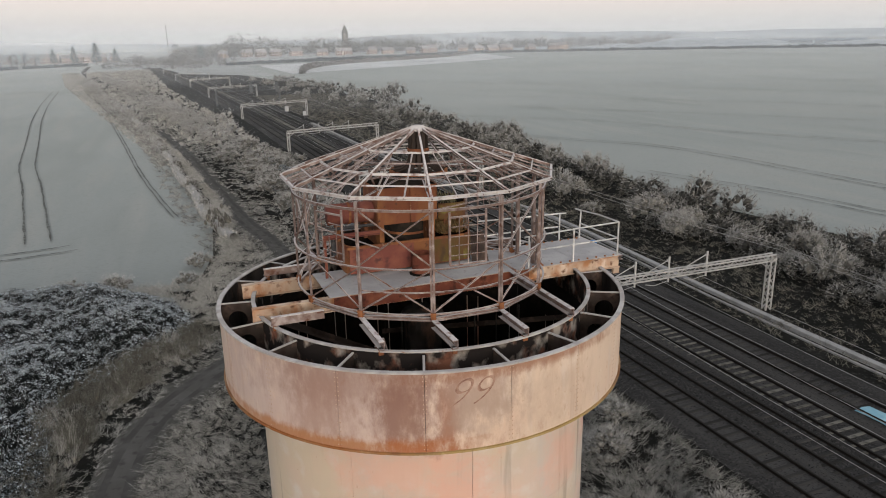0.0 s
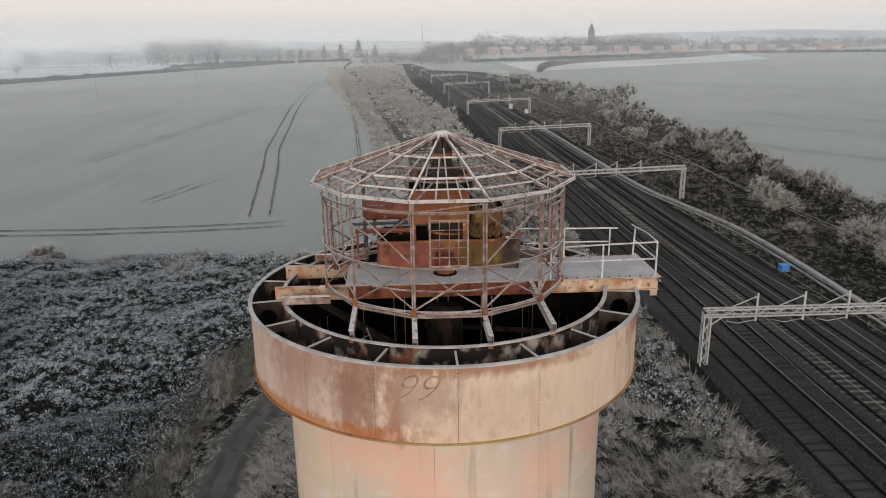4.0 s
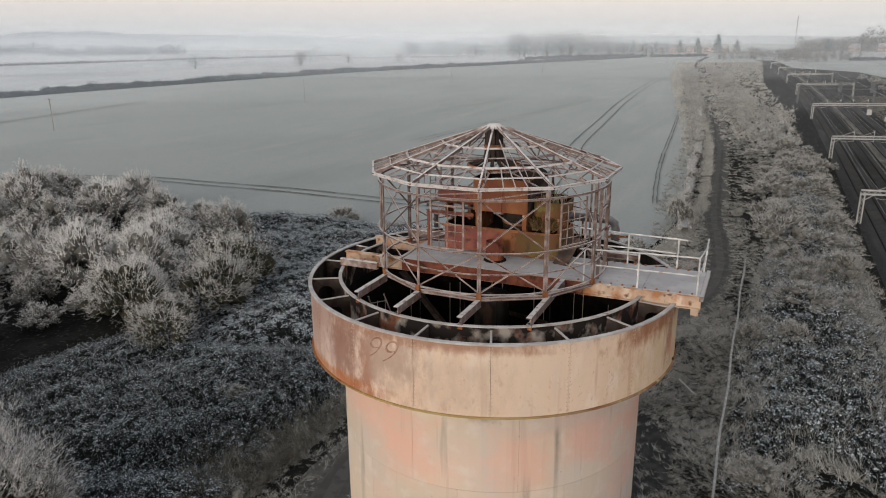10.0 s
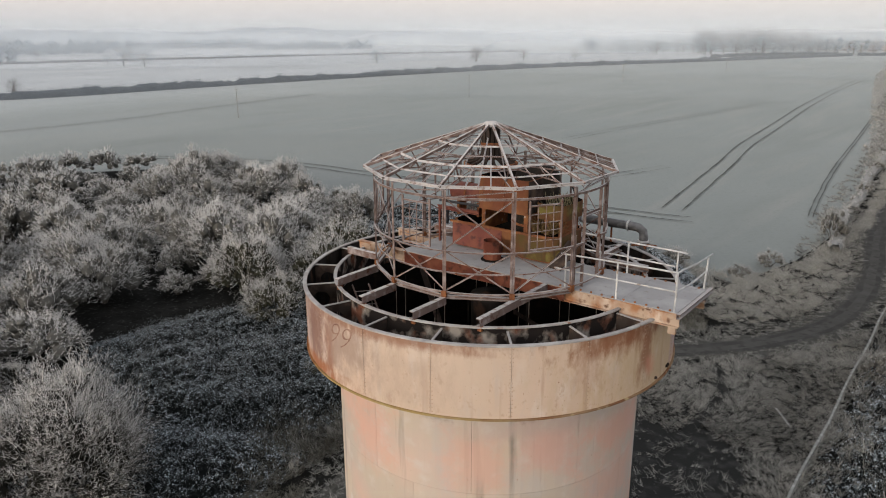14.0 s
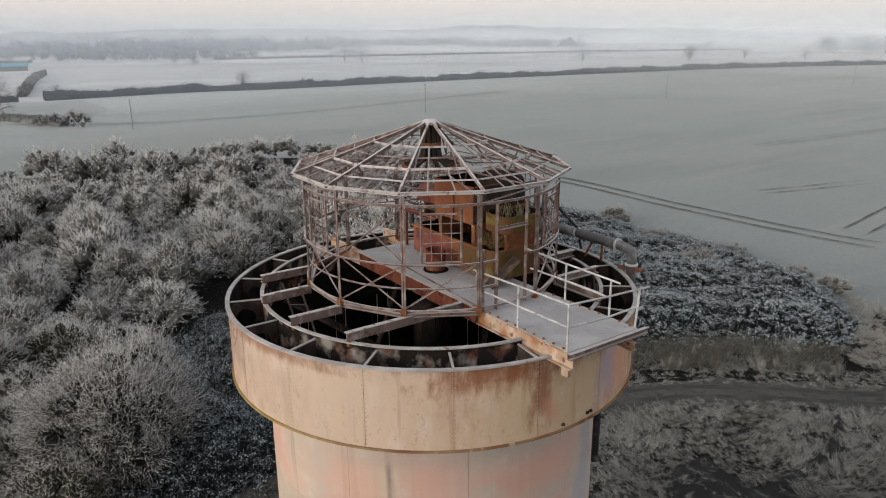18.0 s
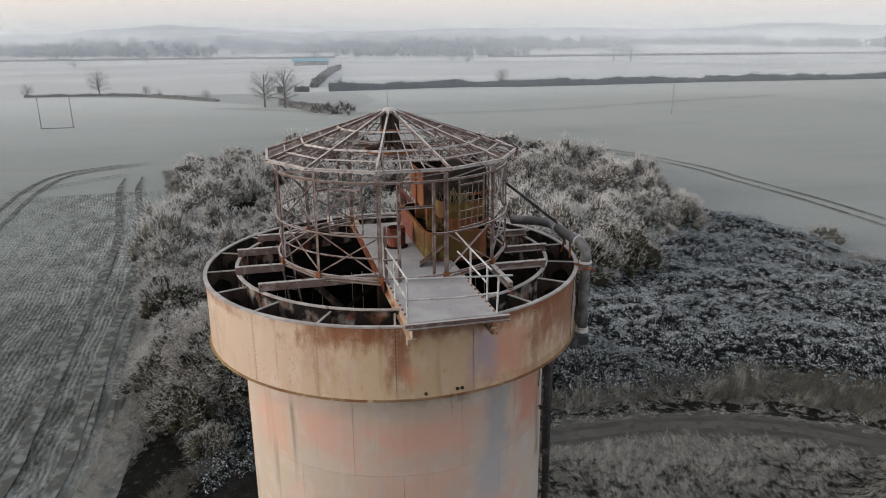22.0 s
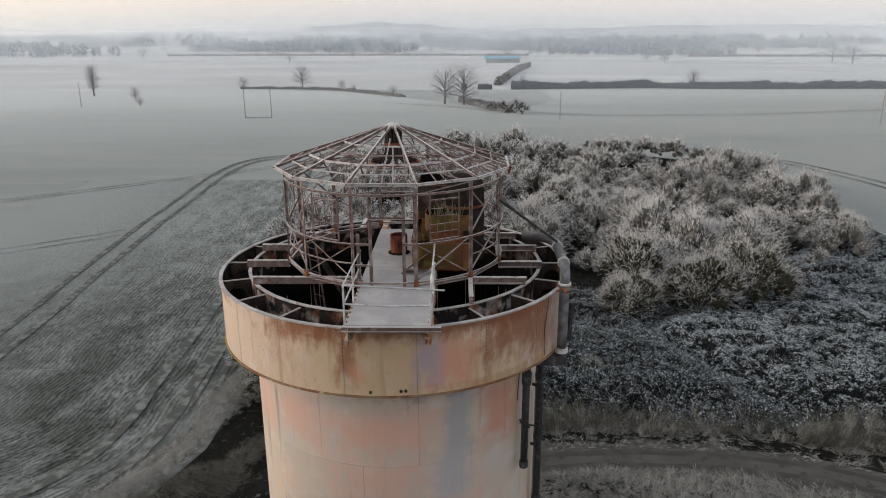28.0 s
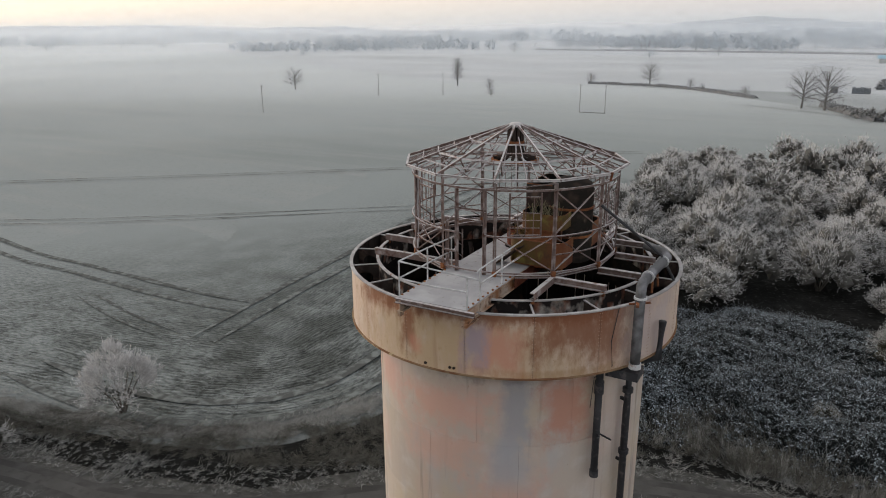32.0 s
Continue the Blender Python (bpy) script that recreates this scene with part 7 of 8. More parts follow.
grass("bank_grass", BANK, 4200, 26, 0.5, 0.45, m_grass, "tall dry frosted grass on the railway bank", 0.018, patch=0.38)
grass("bank_pale_grass", BANK, 900, 26, 0.6, 0.4, m_grass_pale, "pale bleached grass tufts on the bank", 0.016, patch=0.65)
grass("track_side_sward", None, 6400, 13, 0.2, 0.3, m_grass, "short frosty grass along the edges of the dirt track", 0.021, where=beside_road(0.95, 3.2), patch=0.05)
grass("far_track_sward", None, 4200, 9, 0.4, 0.6, m_grass, "frosty grass along the far dirt track", 0.07, where=beside_road(1.1, 6.5, 40, 340), patch=0.15)
grass("lineside_rough", B2, 2200, 22, 0.8, 0.42, m_grass, "rough frosted grass hiding the railway bank", 0.026, z0=0.25, patch=0.3)
grass("lineside_pale_rough", B2, 600, 22, 0.9, 0.4, m_grass_pale, "bleached rough grass on the railway bank", 0.024, z0=0.25, patch=0.5)
BEND = [(-4.2, 33.5), (-1.4, 32.4), (2.2, 38), (3.2, 46), (2.2, 58), (0.6, 60), (-0.4, 50), (-3, 44), (-5.4, 40)]
grass("track_bend_grass", BEND, 900, 30, 0.45, 0.4, m_grass_pale, "pale rough grass on the bank at the bend of the track", 0.018, patch=0.4)
EDGE = [(-12.0, 1), (-11.7, 9), (-11.4, 16), (-9.6, 22.3), (-6.0, 27), (-2.4, 31), (-4.5, 34), (-9, 30), (-13.5, 24), (-14.5, 10), (-17.5, 3.5), (-13.5, -1)]
grass("roadside_grass", EDGE, 1300, 26, 0.7, 0.32, m_grass_dull, "tall dry grass along the dirt track", 0.018, patch=0.35)
grass("roadside_sward", EDGE, 2600, 16, 0.24, 0.28, m_grass, "low frosty grass between track and brambles", 0.018, patch=0.15)
grass("roadside_pale_grass", EDGE, 240, 34, 0.85, 0.25, m_grass_pale, "bleached reedy grass along the dirt track", 0.014, patch=0.6)
grass("dead_weeds", EDGE, 420, 26, 0.9, 0.3, m_grass_dull, "dry frosted weed stalks standing along the track", 0.014, z0=0.1, patch=0.5)
SOUTH = [(-3, -8.8), (-9, -8.0), (-10.5, -6), (-7.5, -1.5), (-10.5, 3), (-12, 0), (-11.5, -6.8), (-8.7, -9.8), (-4.8, -13.2), (-1.2, -20), (2, -31), (4, -45), (5.5, -45), (3.2, -25), (0, -14)]
grass("field_edge_grass", SOUTH, 1900, 30, 0.34, 0.42, m_grass_dull, "dull brown rough grass on the field edge", 0.015, patch=0.45)


def field_edge(n):
    long = np.linalg.norm(np.diff(FIELD_EDGE[:10], axis=0), axis=1) ** 0.8
    i = rng.choice(9, n, p=long / long.sum())
    a, b = FIELD_EDGE[i], FIELD_EDGE[i + 1]
    p = a + (b - a) * rng.uniform(0, 1, (n, 1))
    d = unit(b - a)
    return p + np.c_[d[:, 1], -d[:, 0]] * rng.normal(-0.3, 0.42, (n, 1)) * -1


FIELD_EDGE = np.array([(6, -52), (2.2, -34), (0.9, -26.2), (-0.3, -21), (-1.7, -17.7), (-3.7, -15.3), (-6.6, -13.4), (-10.2, -12.2), (-18, -12.0), (-40, -13.2), (-66, -15.2), (-94, -19.6)])
grass("thicket_foot_grass", [(-18, -9.6), (-40, -12.8), (-92, -15.5), (-94, -19.2), (-66, -15.4), (-40, -13.5), (-18, -12.5), (-12, -11.8)], 1700, 22, 0.55, 0.42, m_grass, "frosted rough grass at the foot of the thicket", 0.02, patch=0.25)
grass("field_margin", None, 2600, 24, 0.26, 0.36, m_grass_pale, "white-frosted grass margin of the near field", 0.014, where=field_edge, patch=0.42)
TRACK_EDGE = [(-4.5, 37), (-6, 40), (-11, 42.5), (-12, 44.5), (-4, 43.5), (-0.6, 52), (0.8, 72), (-2.5, 120), (-8, 170), (-6.5, 170), (-1.0, 120), (2.0, 72), (0.9, 50)]
grass("track_edge_grass", TRACK_EDGE, 2600, 16, 0.6, 0.5, m_grass_pale, "pale frosted rough grass between field and track", 0.03, patch=0.4)
grass("field_side_grass", [(-2.6, 110), (-8, 180), (-15, 250), (-29, 380), (-47, 560), (-58, 560), (-41, 380), (-24, 250), (-14, 180), (-4.5, 110)], 3600, 8, 0.8, 0.8, m_grass_pale, "pale rough grass between the field and the far track", 0.1, patch=0.2)
grass("rail_edge_grass", [(8, 36), (9, 60), (9.5, 120), (16.8, 120), (17.3, 66), (17.6, 20), (16.6, 30)], 1600, 14, 0.5, 0.45, m_grass_pale, "frosted grass beside the ballast", 0.03)
grass("east_bank_grass", [(31, -40), (31, 52), (56, 52), (59, -40)], 6500, 9, 0.4, 0.4, m_grass_dull, "dull brown grass on the eastern railway bank", 0.034, patch=0.12)
grass("east_bank_rough", [(31, 50), (33, 150), (30, 260), (58, 260), (62, 200), (60, 100), (55, 50)], 7000, 8, 0.6, 0.6, m_grass_dull, "dull frosted grass on the far railway bank", 0.06, patch=0.05)
grass("line_grass_far", [(0, 130), (-8, 200), (-24, 330), (-44, 560), (0, 600), (4, 330), (12, 200), (14, 130)], 5000, 8, 1.0, 0.7, m_grass_pale, "frosted rough growth along the line", 0.12)
# the near field: low drilled ridges that follow the field edge, their crests frosted
gx, gy = np.meshgrid(np.arange(-78, 7, 0.28), np.arange(-60, -10.5, 0.28))
cell = np.c_[gx.ravel(), gy.ravel()]
dist, along, reach = np.full(len(cell), 1e9), np.zeros(len(cell)), 0.0
for a, b in zip(FIELD_EDGE, FIELD_EDGE[1:]):
    t = np.clip(((cell - a) @ (b - a)) / ((b - a) @ (b - a)), 0, 1)
    gap = np.linalg.norm(cell - a - t[:, None] * (b - a), axis=1)
    along = np.where(gap < dist, reach + t * np.linalg.norm(b - a), along)
    dist = np.minimum(dist, gap)
    reach += np.linalg.norm(b - a)
CROP = [(6, -54), *map(tuple, FIELD_EDGE[1:]), (-94, -80), (6, -80)]
ok = inside(cell, CROP) & (dist < 30 + 9 * lumps(cell[:, 0], cell[:, 1], 0.2, 4))
wob = dist + 0.9 * lumps(cell[:, 0], cell[:, 1], 0.22, 1) + 0.18 * lumps(cell[:, 0], cell[:, 1], 1.2, 9)
row = 0.5 + 0.5 * np.sin(2 * math.pi * wob / 0.85)
clod = lumps(along * 0.9, wob * 2.6, 1.0, 2)
high = (0.02 + 0.05 * np.clip(1.3 - dist / 8, 0, 1)) * (0.3 + 0.5 * row) * (0.25 + 0.75 * lumps(cell[:, 0], cell[:, 1], 0.9, 3)) + 0.085 * clod
worn = np.clip((dist - 0.2) / 1.5, 0, 1) * np.clip((31 - dist) / 27, 0, 1)
high = 0.014 + 0.066 + (high - 0.062) * worn
idx = np.arange(len(cell)).reshape(gx.shape)
f = np.stack([idx[:-1, :-1], idx[:-1, 1:], idx[1:, 1:], idx[1:, :-1]], -1).reshape(-1, 4)
f = f[ok[f].all(1)]
kept = np.unique(f)
rows_mesh = np_mesh("crop_rows", np.c_[cell, high][kept], np.unique(f, return_inverse=True)[1].reshape(-1, 4), m_rows)
rows_mesh.attributes.new("worn", "FLOAT", "POINT").data.foreach_set("value", worn[kept].astype(np.float32))
rows_mesh.attributes.new("along", "FLOAT", "POINT").data.foreach_set("value", along[kept].astype(np.float32))
rows_mesh.attributes.new("across", "FLOAT", "POINT").data.foreach_set("value", wob[kept].astype(np.float32))
solo("crop_rows", rows_mesh, None, "low frosted drill rows of the near field", "crop", kind="stuff", smooth=True)


# hedges: long clipped rows
def hedge(pts, w, h, per_m, mat, label, leaf=0.35, name="hedge"):
    line = np.array([(p.x, p.y) for p in smooth_line(pts, 4)])
    run = np.r_[0, np.cumsum(np.linalg.norm(np.diff(line, axis=0), axis=1))]
    step = np.arange(0, run[-1], min(1.4, run[-1] / 6))
    seg = np.c_[np.interp(step, run, line[:, 0]), np.interp(step, run, line[:, 1])]

    def bushes(q):
        return np.clip(0.42 + 0.5 * lumps(q[:, 0], q[:, 1], 0.5, n) + 0.5 * lumps(q[:, 0], q[:, 1], 0.17, n + 2) - 0.1 + 0.12 * lumps(q[:, 0], q[:, 1], 1.6, n + 3), 0.3, 1.3)

    n = int(np.linalg.norm(np.diff(seg, axis=0), axis=1).sum() * per_m * 0.65)
    i = rng.integers(0, len(seg) - 1, n)
    t = rng.uniform(0, 1, (n, 1))
    p = seg[i] * (1 - t) + seg[i + 1] * t
    d = unit(seg[i + 1] - seg[i])
    hh = 1.12 * h * bushes(p)
    u = rng.uniform(-1, 1, n)
    z = hh * rng.uniform(0, 1, n) ** 0.6
    p = p + np.c_[-d[:, 1], d[:, 0]] * (u * w / 2)[:, None]
    c = np.c_[p, z]
    a, b = unit(rng.normal(0, 1, (n, 3))), unit(rng.normal(0, 1, (n, 3)))
    s = leaf * rng.uniform(0.5, 1.2, (n, 1))
    quad = np.stack([c - a * s, c - b * s * 0.6, c + a * s, c + b * s * 0.6], 1).reshape(-1, 3)
    core_v, core_f = [], []
    for j in range(len(seg)):
        dj = unit(seg[min(j + 1, len(seg) - 1)] - seg[max(j - 1, 0)])
        hj = h * 0.9 * float(bushes(seg[j:j + 1])[0])
        for o, zz in ((-0.36, 0), (-0.36, 0.62), (-0.15, 1), (0.15, 1), (0.36, 0.62), (0.36, 0)):
            o, up = o * rng.uniform(0.8, 1.25), zz * hj * rng.uniform(0.88, 1.1)
            core_v.append((seg[j, 0] - dj[1] * o * w, seg[j, 1] + dj[0] * o * w, up))
    core_f = [(6 * j + i, 6 * j + i + 1, 6 * j + i + 7, 6 * j + i + 6) for j in range(len(seg) - 1) for i in range(5)]
    me = np_mesh(name, np.r_[quad, core_v], np.r_[np.arange(4 * n).reshape(-1, 4), np.array(core_f) + 4 * n], mat)
    return solo(name, me, None, label, "hedge", kind="stuff")


W_HEDGE = [(-243, 20), (-246, 66), (-241, 100), (-239, 190), (-222, 336), (-188, 450), (-140, 590), (-104, 700)]
hedge([(np.interp(yy, [p[1] for p in ROAD[10:]], [p[0] for p in ROAD[10:]]) - 3.3 - (0.5 if k % 2 else 0), yy) for k, yy in enumerate(range(56, 180, 14))], 1.3, 1.15, 60, m_softhoar, "low pale frosted hedge between the field and the dirt track", 0.15)
hedge([(np.interp(yy, [p[1] for p in ROAD[10:]], [p[0] for p in ROAD[10:]]) - 3.3 - (0.5 if k % 2 else 0), yy) for k, yy in enumerate(range(168, 560, 14))], 1.3, 1.15, 14, m_softhoar, "low pale frosted hedge between the field and the dirt track", 0.32)
hedge(W_HEDGE, 3.0, 3.0, 28, m_hedge, "long clipped dark hedge across the frosted fields", 0.26)
hedge([(-244, 8), (-243, 14)], 2.2, 2.4, 40, m_hedge, "short clipped hedge by a field gate")
hedge([(-100, 705), (-70, 730), (-52, 745)], 3, 3.0, 20, m_hedge, "clipped hedge at the far end of the field", 0.6)
hedge([(-190, 600), (-150, 690), (-118, 720)], 3, 3, 12, m_hedge, "broken far hedge", 0.7)
hedge([(-250, -80), (-246, -55), (-236, -38), (-212, -16)], 2.0, 1.0, 26, m_fartree, "low ragged field-edge hedge", 0.3)
hedge([(-196, 2), (-180, 8), (-166, 14)], 3.0, 1.8, 70, m_fartree, "scrubby hedge below the double tree", 0.3)
for x, y, k in ((-168, 13, 0.9), (-165, 16, 1.05), (-162, 17.5, 1.0), (-170, 10, 0.7)):
    shrub_at(DARK_KINDS[0], x, y, k, x, "dark rounded bush standing in the frosted field", "field bushes", 1.0)
hedge([(-262, 16), (-300, 22), (-350, 30), (-410, 42)], 3.0, 2.4, 24, m_fartree, "tall leafless hedge climbing the far field", 0.7)
hedge([(84, 432), (110, 520), (160, 600), (280, 700), (380, 830)], 3, 3.5, 14, m_fartree, "far hedge along the meadow", 0.8)
hedge([(62, 640), (110, 665), (200, 720), (390, 850)], 3, 3, 12, m_hedge, "dark far hedge", 0.9)
hedge([(390, 850), (600, 770), (840, 640), (1150, 420)], 4, 3.5, 9, m_hedge, "dark hedge along the rise", 1.0)
hedge([(-560, 180), (-540, 330), (-500, 520), (-430, 700)], 3, 1.8, 8, m_fartree, "faint hedge in the misty fields", 0.8)
hedge([(-640, -260), (-620, -60), (-600, 60)], 3, 1.6, 8, m_fartree, "faint hedge in the misty fields", 0.8)


# bare trees
def tree_meshes(h, wide, seed=1, limbs=20, twigs=1100, width=0.042, mat=m_fartree):
    r = random.Random(seed)
    trunk = Geo()
    trunk.tube([(0, 0, 0), (0.05, 0.02, h * 0.2), (0.0, 0.1, h * 0.5), (0.1, 0, h * 0.85)], 0.2, 6, radii=[h * 0.026, h * 0.02, h * 0.012, h * 0.003])
    bs, ts = [], []
    for i in range(limbs):
        a, up = i * 2.4 + r.uniform(-0.3, 0.3), (i + 0.5) / limbs
        z0 = h * (0.15 + 0.42 * up)
        out = wide * h * 0.5 * math.sqrt(max(0.08, 1 - (up * 1.25 - 0.35) ** 2)) * r.uniform(0.75, 1.05)
        p0 = Vector((0, 0.05, z0))
        p2 = Vector((math.cos(a) * out, math.sin(a) * out, z0 + h * (0.10 + 0.28 * up)))
        p1 = p0.lerp(p2, 0.5) + Vector((0, 0, h * 0.03))
        trunk.tube([p0, p1, p2], 0.1, 4, radii=[h * 0.011, h * 0.007, h * 0.002])
        n = twigs // limbs
        f = rng.uniform(0.3, 1.0, (n, 1)) ** 0.7
        b = np.array(p0) * (1 - f) + np.array(p2) * f + rng.normal(0, h * 0.055, (n, 3))
        d = unit(np.array(p2 - p0) / h * 0.6 + rng.normal(0, 0.6, (n, 3)) + (0, 0, 0.3))
        t = b + d * h * rng.uniform(0.03, 0.08, (n, 1))
        bs += [b, b + (t - b) * 0.5]
        ts += [t, b + (t - b) * 0.5 + unit(d + rng.normal(0, 0.8, (n, 3))) * h * 0.06]
    v, f = needles(np.concatenate(bs), np.concatenate(ts), width)
    return trunk.mesh("trunk", m_bark), np_mesh("crown", v, f, mat)


BARE = [tree_meshes(10, 1.0, 3), tree_meshes(10, 0.85, 8), tree_meshes(10, 0.34, 5), tree_meshes(10, 1.0, 13, 14, 300, 0.2, m_haze_tree), tree_meshes(10, 0.9, 21, 14, 300, 0.2, m_haze_tree)]


def bare_tree(kind, x, y, h, label, group="bare field trees", wide=1.0):
    t = thing("bare_tree", label, "tree", group, at=(x, y, 0))
    t.scale = (h / 10 * wide, h / 10 * wide, h / 10)
    t.rotation_euler = (0, 0, x * 1.7 + y)
    part("trunk", BARE[kind][0], None, t)
    tagged(part("crown", BARE[kind][1], None, t), kind="stuff")


bare_tree(0, -190, -3, 11, "bare spreading double tree at the field corner")
bare_tree(1, -187, 2.5, 12, "bare spreading double tree at the field corner")
for kind, x, y, h in ((1, -250, -57, 9), (0, -250, -79, 4.5), (1, -242, -41, 4), (0, -236, -36, 2.6), (0, -215, -20, 4), (2, -221, -121, 11), (0, -181, -165, 8), (1, -250, 87, 7), (0, -247, 24, 5), (1, -300, 420, 11), (0, -310, 436, 12), (1, -290, 470, 9), (0, -262, 500, 9), (1, -205, -100, 4.5), (0, -185, -90, 3.0)):
    bare_tree(kind, x, y, h, "bare frosted tree standing in open fields")
r = random.Random(11)
for i in range(46):
    f = i / 45
    bare_tree(3 + i % 2, -330 + 235 * f + r.uniform(-8, 8), 640 + 110 * f + r.uniform(-20, 40), r.uniform(11, 18), "distant bare tree in a misty row", "misty tree row to the north", 1.3)
for i in range(60):
    a, d = r.uniform(100, 265), r.uniform(420, 900)
    if r.random() < 0.55:
        a = r.uniform(150, 205)
    x, y = d * math.cos(D(a)), d * math.sin(D(a))
    if x < -330:
        bare_tree(3 + i % 2, x, y, r.uniform(5, 13), "far tree fading into mist", "misty far trees", 1.3)


# wooded clumps and conifers far off
def clump(poly, n, h, mat, label, leaf=1.2, name="far_wood"):
    """A far wood: many uneven tree crowns joined."""
    trees = scatter(poly, max(8, n // 26))
    th = h * rng.uniform(0.45, 1.0, len(trees)) * (0.6 + 0.5 * lumps(trees[:, 0], trees[:, 1], 0.05, n))
    k = rng.integers(0, len(trees), n)
    a, e = rng.uniform(0, 6.28, n), rng.uniform(0, 1, n)
    rad = th[k] * 0.36 * np.sqrt(np.clip(1 - (e * 1.6 - 0.6) ** 2, 0.02, 1)) * rng.uniform(0.3, 1, n)
    c = np.c_[trees[k] + np.c_[np.cos(a), np.sin(a)] * rad[:, None], th[k] * (0.12 + 0.88 * e)]
    d = unit(np.c_[np.cos(a), np.sin(a), rng.uniform(0.2, 1.4, n)] + rng.normal(0, 0.4, (n, 3)))
    v, f = needles(c - d * leaf * 0.5, c + d * leaf, leaf * 0.5)
    return solo(name, np_mesh(name, v, f, mat), None, label, "woodland", kind="stuff")


clump([(-272, 790), (-168, 830), (-160, 880), (-290, 850)], 12000, 29, m_fartree, "grey leafless wood on the northern skyline")
clump([(-40, 640), (30, 560), (70, 640), (20, 780)], 4000, 12, m_fartree, "scrubby trees where the line meets the village")
clump([(100, 950), (420, 1000), (420, 1080), (100, 1040)], 12000, 28, m_fartree, "trees among far houses", 2.0)
clump([(430, 1000), (900, 1050), (900, 1120), (430, 1080)], 10000, 23, m_fartree, "trees among far houses", 2.2)
clump([(30, 900), (110, 930), (110, 1000), (30, 980)], 5000, 22, m_fartree, "trees round the village edge", 1.8)
clump([(-170, 880), (-60, 880), (-60, 930), (-170, 930)], 2500, 14, m_conifer, "dark garden trees of the village", 1.4)
clump([(-640, 60), (-560, 180), (-600, 240), (-720, 130)], 5000, 12, m_haze_tree, "misty far wood", 2.4)
clump([(-760, -240), (-680, -60), (-740, -40), (-860, -240)], 5000, 14, m_haze_tree, "misty far wood", 2.6)
clump([(-820, 200), (-760, 380), (-820, 420), (-900, 240)], 5000, 13, m_haze_tree, "misty far wood", 2.6)
clump([(-540, -560), (-480, -480), (-640, -300), (-700, -380)], 5000, 12, m_haze_tree, "misty far wood", 2.4)
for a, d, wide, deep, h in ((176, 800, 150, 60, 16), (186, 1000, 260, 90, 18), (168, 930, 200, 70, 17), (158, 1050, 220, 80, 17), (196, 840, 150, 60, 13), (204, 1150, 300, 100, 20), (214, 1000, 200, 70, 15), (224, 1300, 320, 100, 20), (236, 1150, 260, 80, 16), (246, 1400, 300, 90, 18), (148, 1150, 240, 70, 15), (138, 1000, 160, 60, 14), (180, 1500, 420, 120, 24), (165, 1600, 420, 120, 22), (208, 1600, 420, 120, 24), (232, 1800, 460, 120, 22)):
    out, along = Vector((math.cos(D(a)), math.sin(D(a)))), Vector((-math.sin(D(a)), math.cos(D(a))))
    clump([tuple(out * (d + i * deep / 2) + along * j * wide / 2) for i, j in ((-1, -1), (-1, 1), (1, 0.8), (1, -0.8))], 3000, h, m_haze_tree, "misty far wood in the valley", 3.0)
for x, y, h in ((-66, 790, 17), (-46, 780, 21), (60, 900, 16), (-30, 830, 15), (-90, 850, 15), (-120, 880, 13), (-150, 900, 14)):
    t = thing("conifer", "tall dark conifer above the village roofs", "tree", "village conifers", at=(x, y, 0))
    part("trunk", Geo().tube([(0, 0, 0), (0, 0, h * 0.95)], 0.4, 6, radii=[h * 0.018, 0.05]), m_bark, t)
    n = 900
    z = rng.uniform(0.12, 1, n)
    a = rng.uniform(0, 6.28, n)
    rad = h * 0.31 * (1 - z) ** 0.7 * rng.uniform(0.2, 1, n) + 0.2
    c = np.c_[np.cos(a) * rad, np.sin(a) * rad, z * h]
    tp = c + np.c_[np.cos(a), np.sin(a), np.full(n, -0.25)] * h * 0.05
    v, f = needles(c - np.c_[np.cos(a), np.sin(a), np.zeros(n)] * h * 0.03, tp, h * 0.03)
    part("crown", np_mesh("crown", v, f, m_conifer), None, t)


# ---- village, barns ----
def house(x, y, w, d, h, turn, label="red brick house with a frosty tiled roof"):
    t = thing("house", label, "house", "village houses", at=(x, y, 0))
    t.rotation_euler = (0, 0, turn)
    part("wall", Geo().box(-w / 2, -d / 2, 0, w / 2, d / 2, h), m_brick, t)
    e = 0.4
    part("roof", Geo().add([(-w / 2 - e, -d / 2 - e, h), (w / 2 + e, -d / 2 - e, h), (w / 2 + e, d / 2 + e, h), (-w / 2 - e, d / 2 + e, h), (-w / 2 - e, 0, h + d * 0.45), (w / 2 + e, 0, h + d * 0.45)], [(0, 1, 5, 4), (2, 3, 4, 5), (3, 0, 4), (1, 2, 5), (3, 2, 1, 0)]), m_tile, t)
    part("chimney", Geo().box(w * 0.3, -0.5, h + d * 0.2, w * 0.3 + 0.9, 0.5, h + d * 0.45 + 1.2), m_brick, t)
    for i in range(3):
        for z in (0.9, 3.4):
            xx = -w * 0.33 + i * w * 0.33
            part("window", Geo().box(xx - 0.6, -d / 2 - 0.05, z, xx + 0.6, -d / 2 + 0.02, z + 1.3), m_pane, t)


for i in range(13):
    house(-172 + i * 11.5 + r.uniform(-2, 2), 900 + r.uniform(-10, 10) - i * 2, r.uniform(8, 11), 8, r.uniform(5, 6), r.uniform(-0.15, 0.15))
for i in range(22):
    house(90 + i * 24 + r.uniform(-8, 8), 950 + r.uniform(-30, 20), r.uniform(9, 16), 9, r.uniform(4.5, 6), r.uniform(-0.4, 0.4))
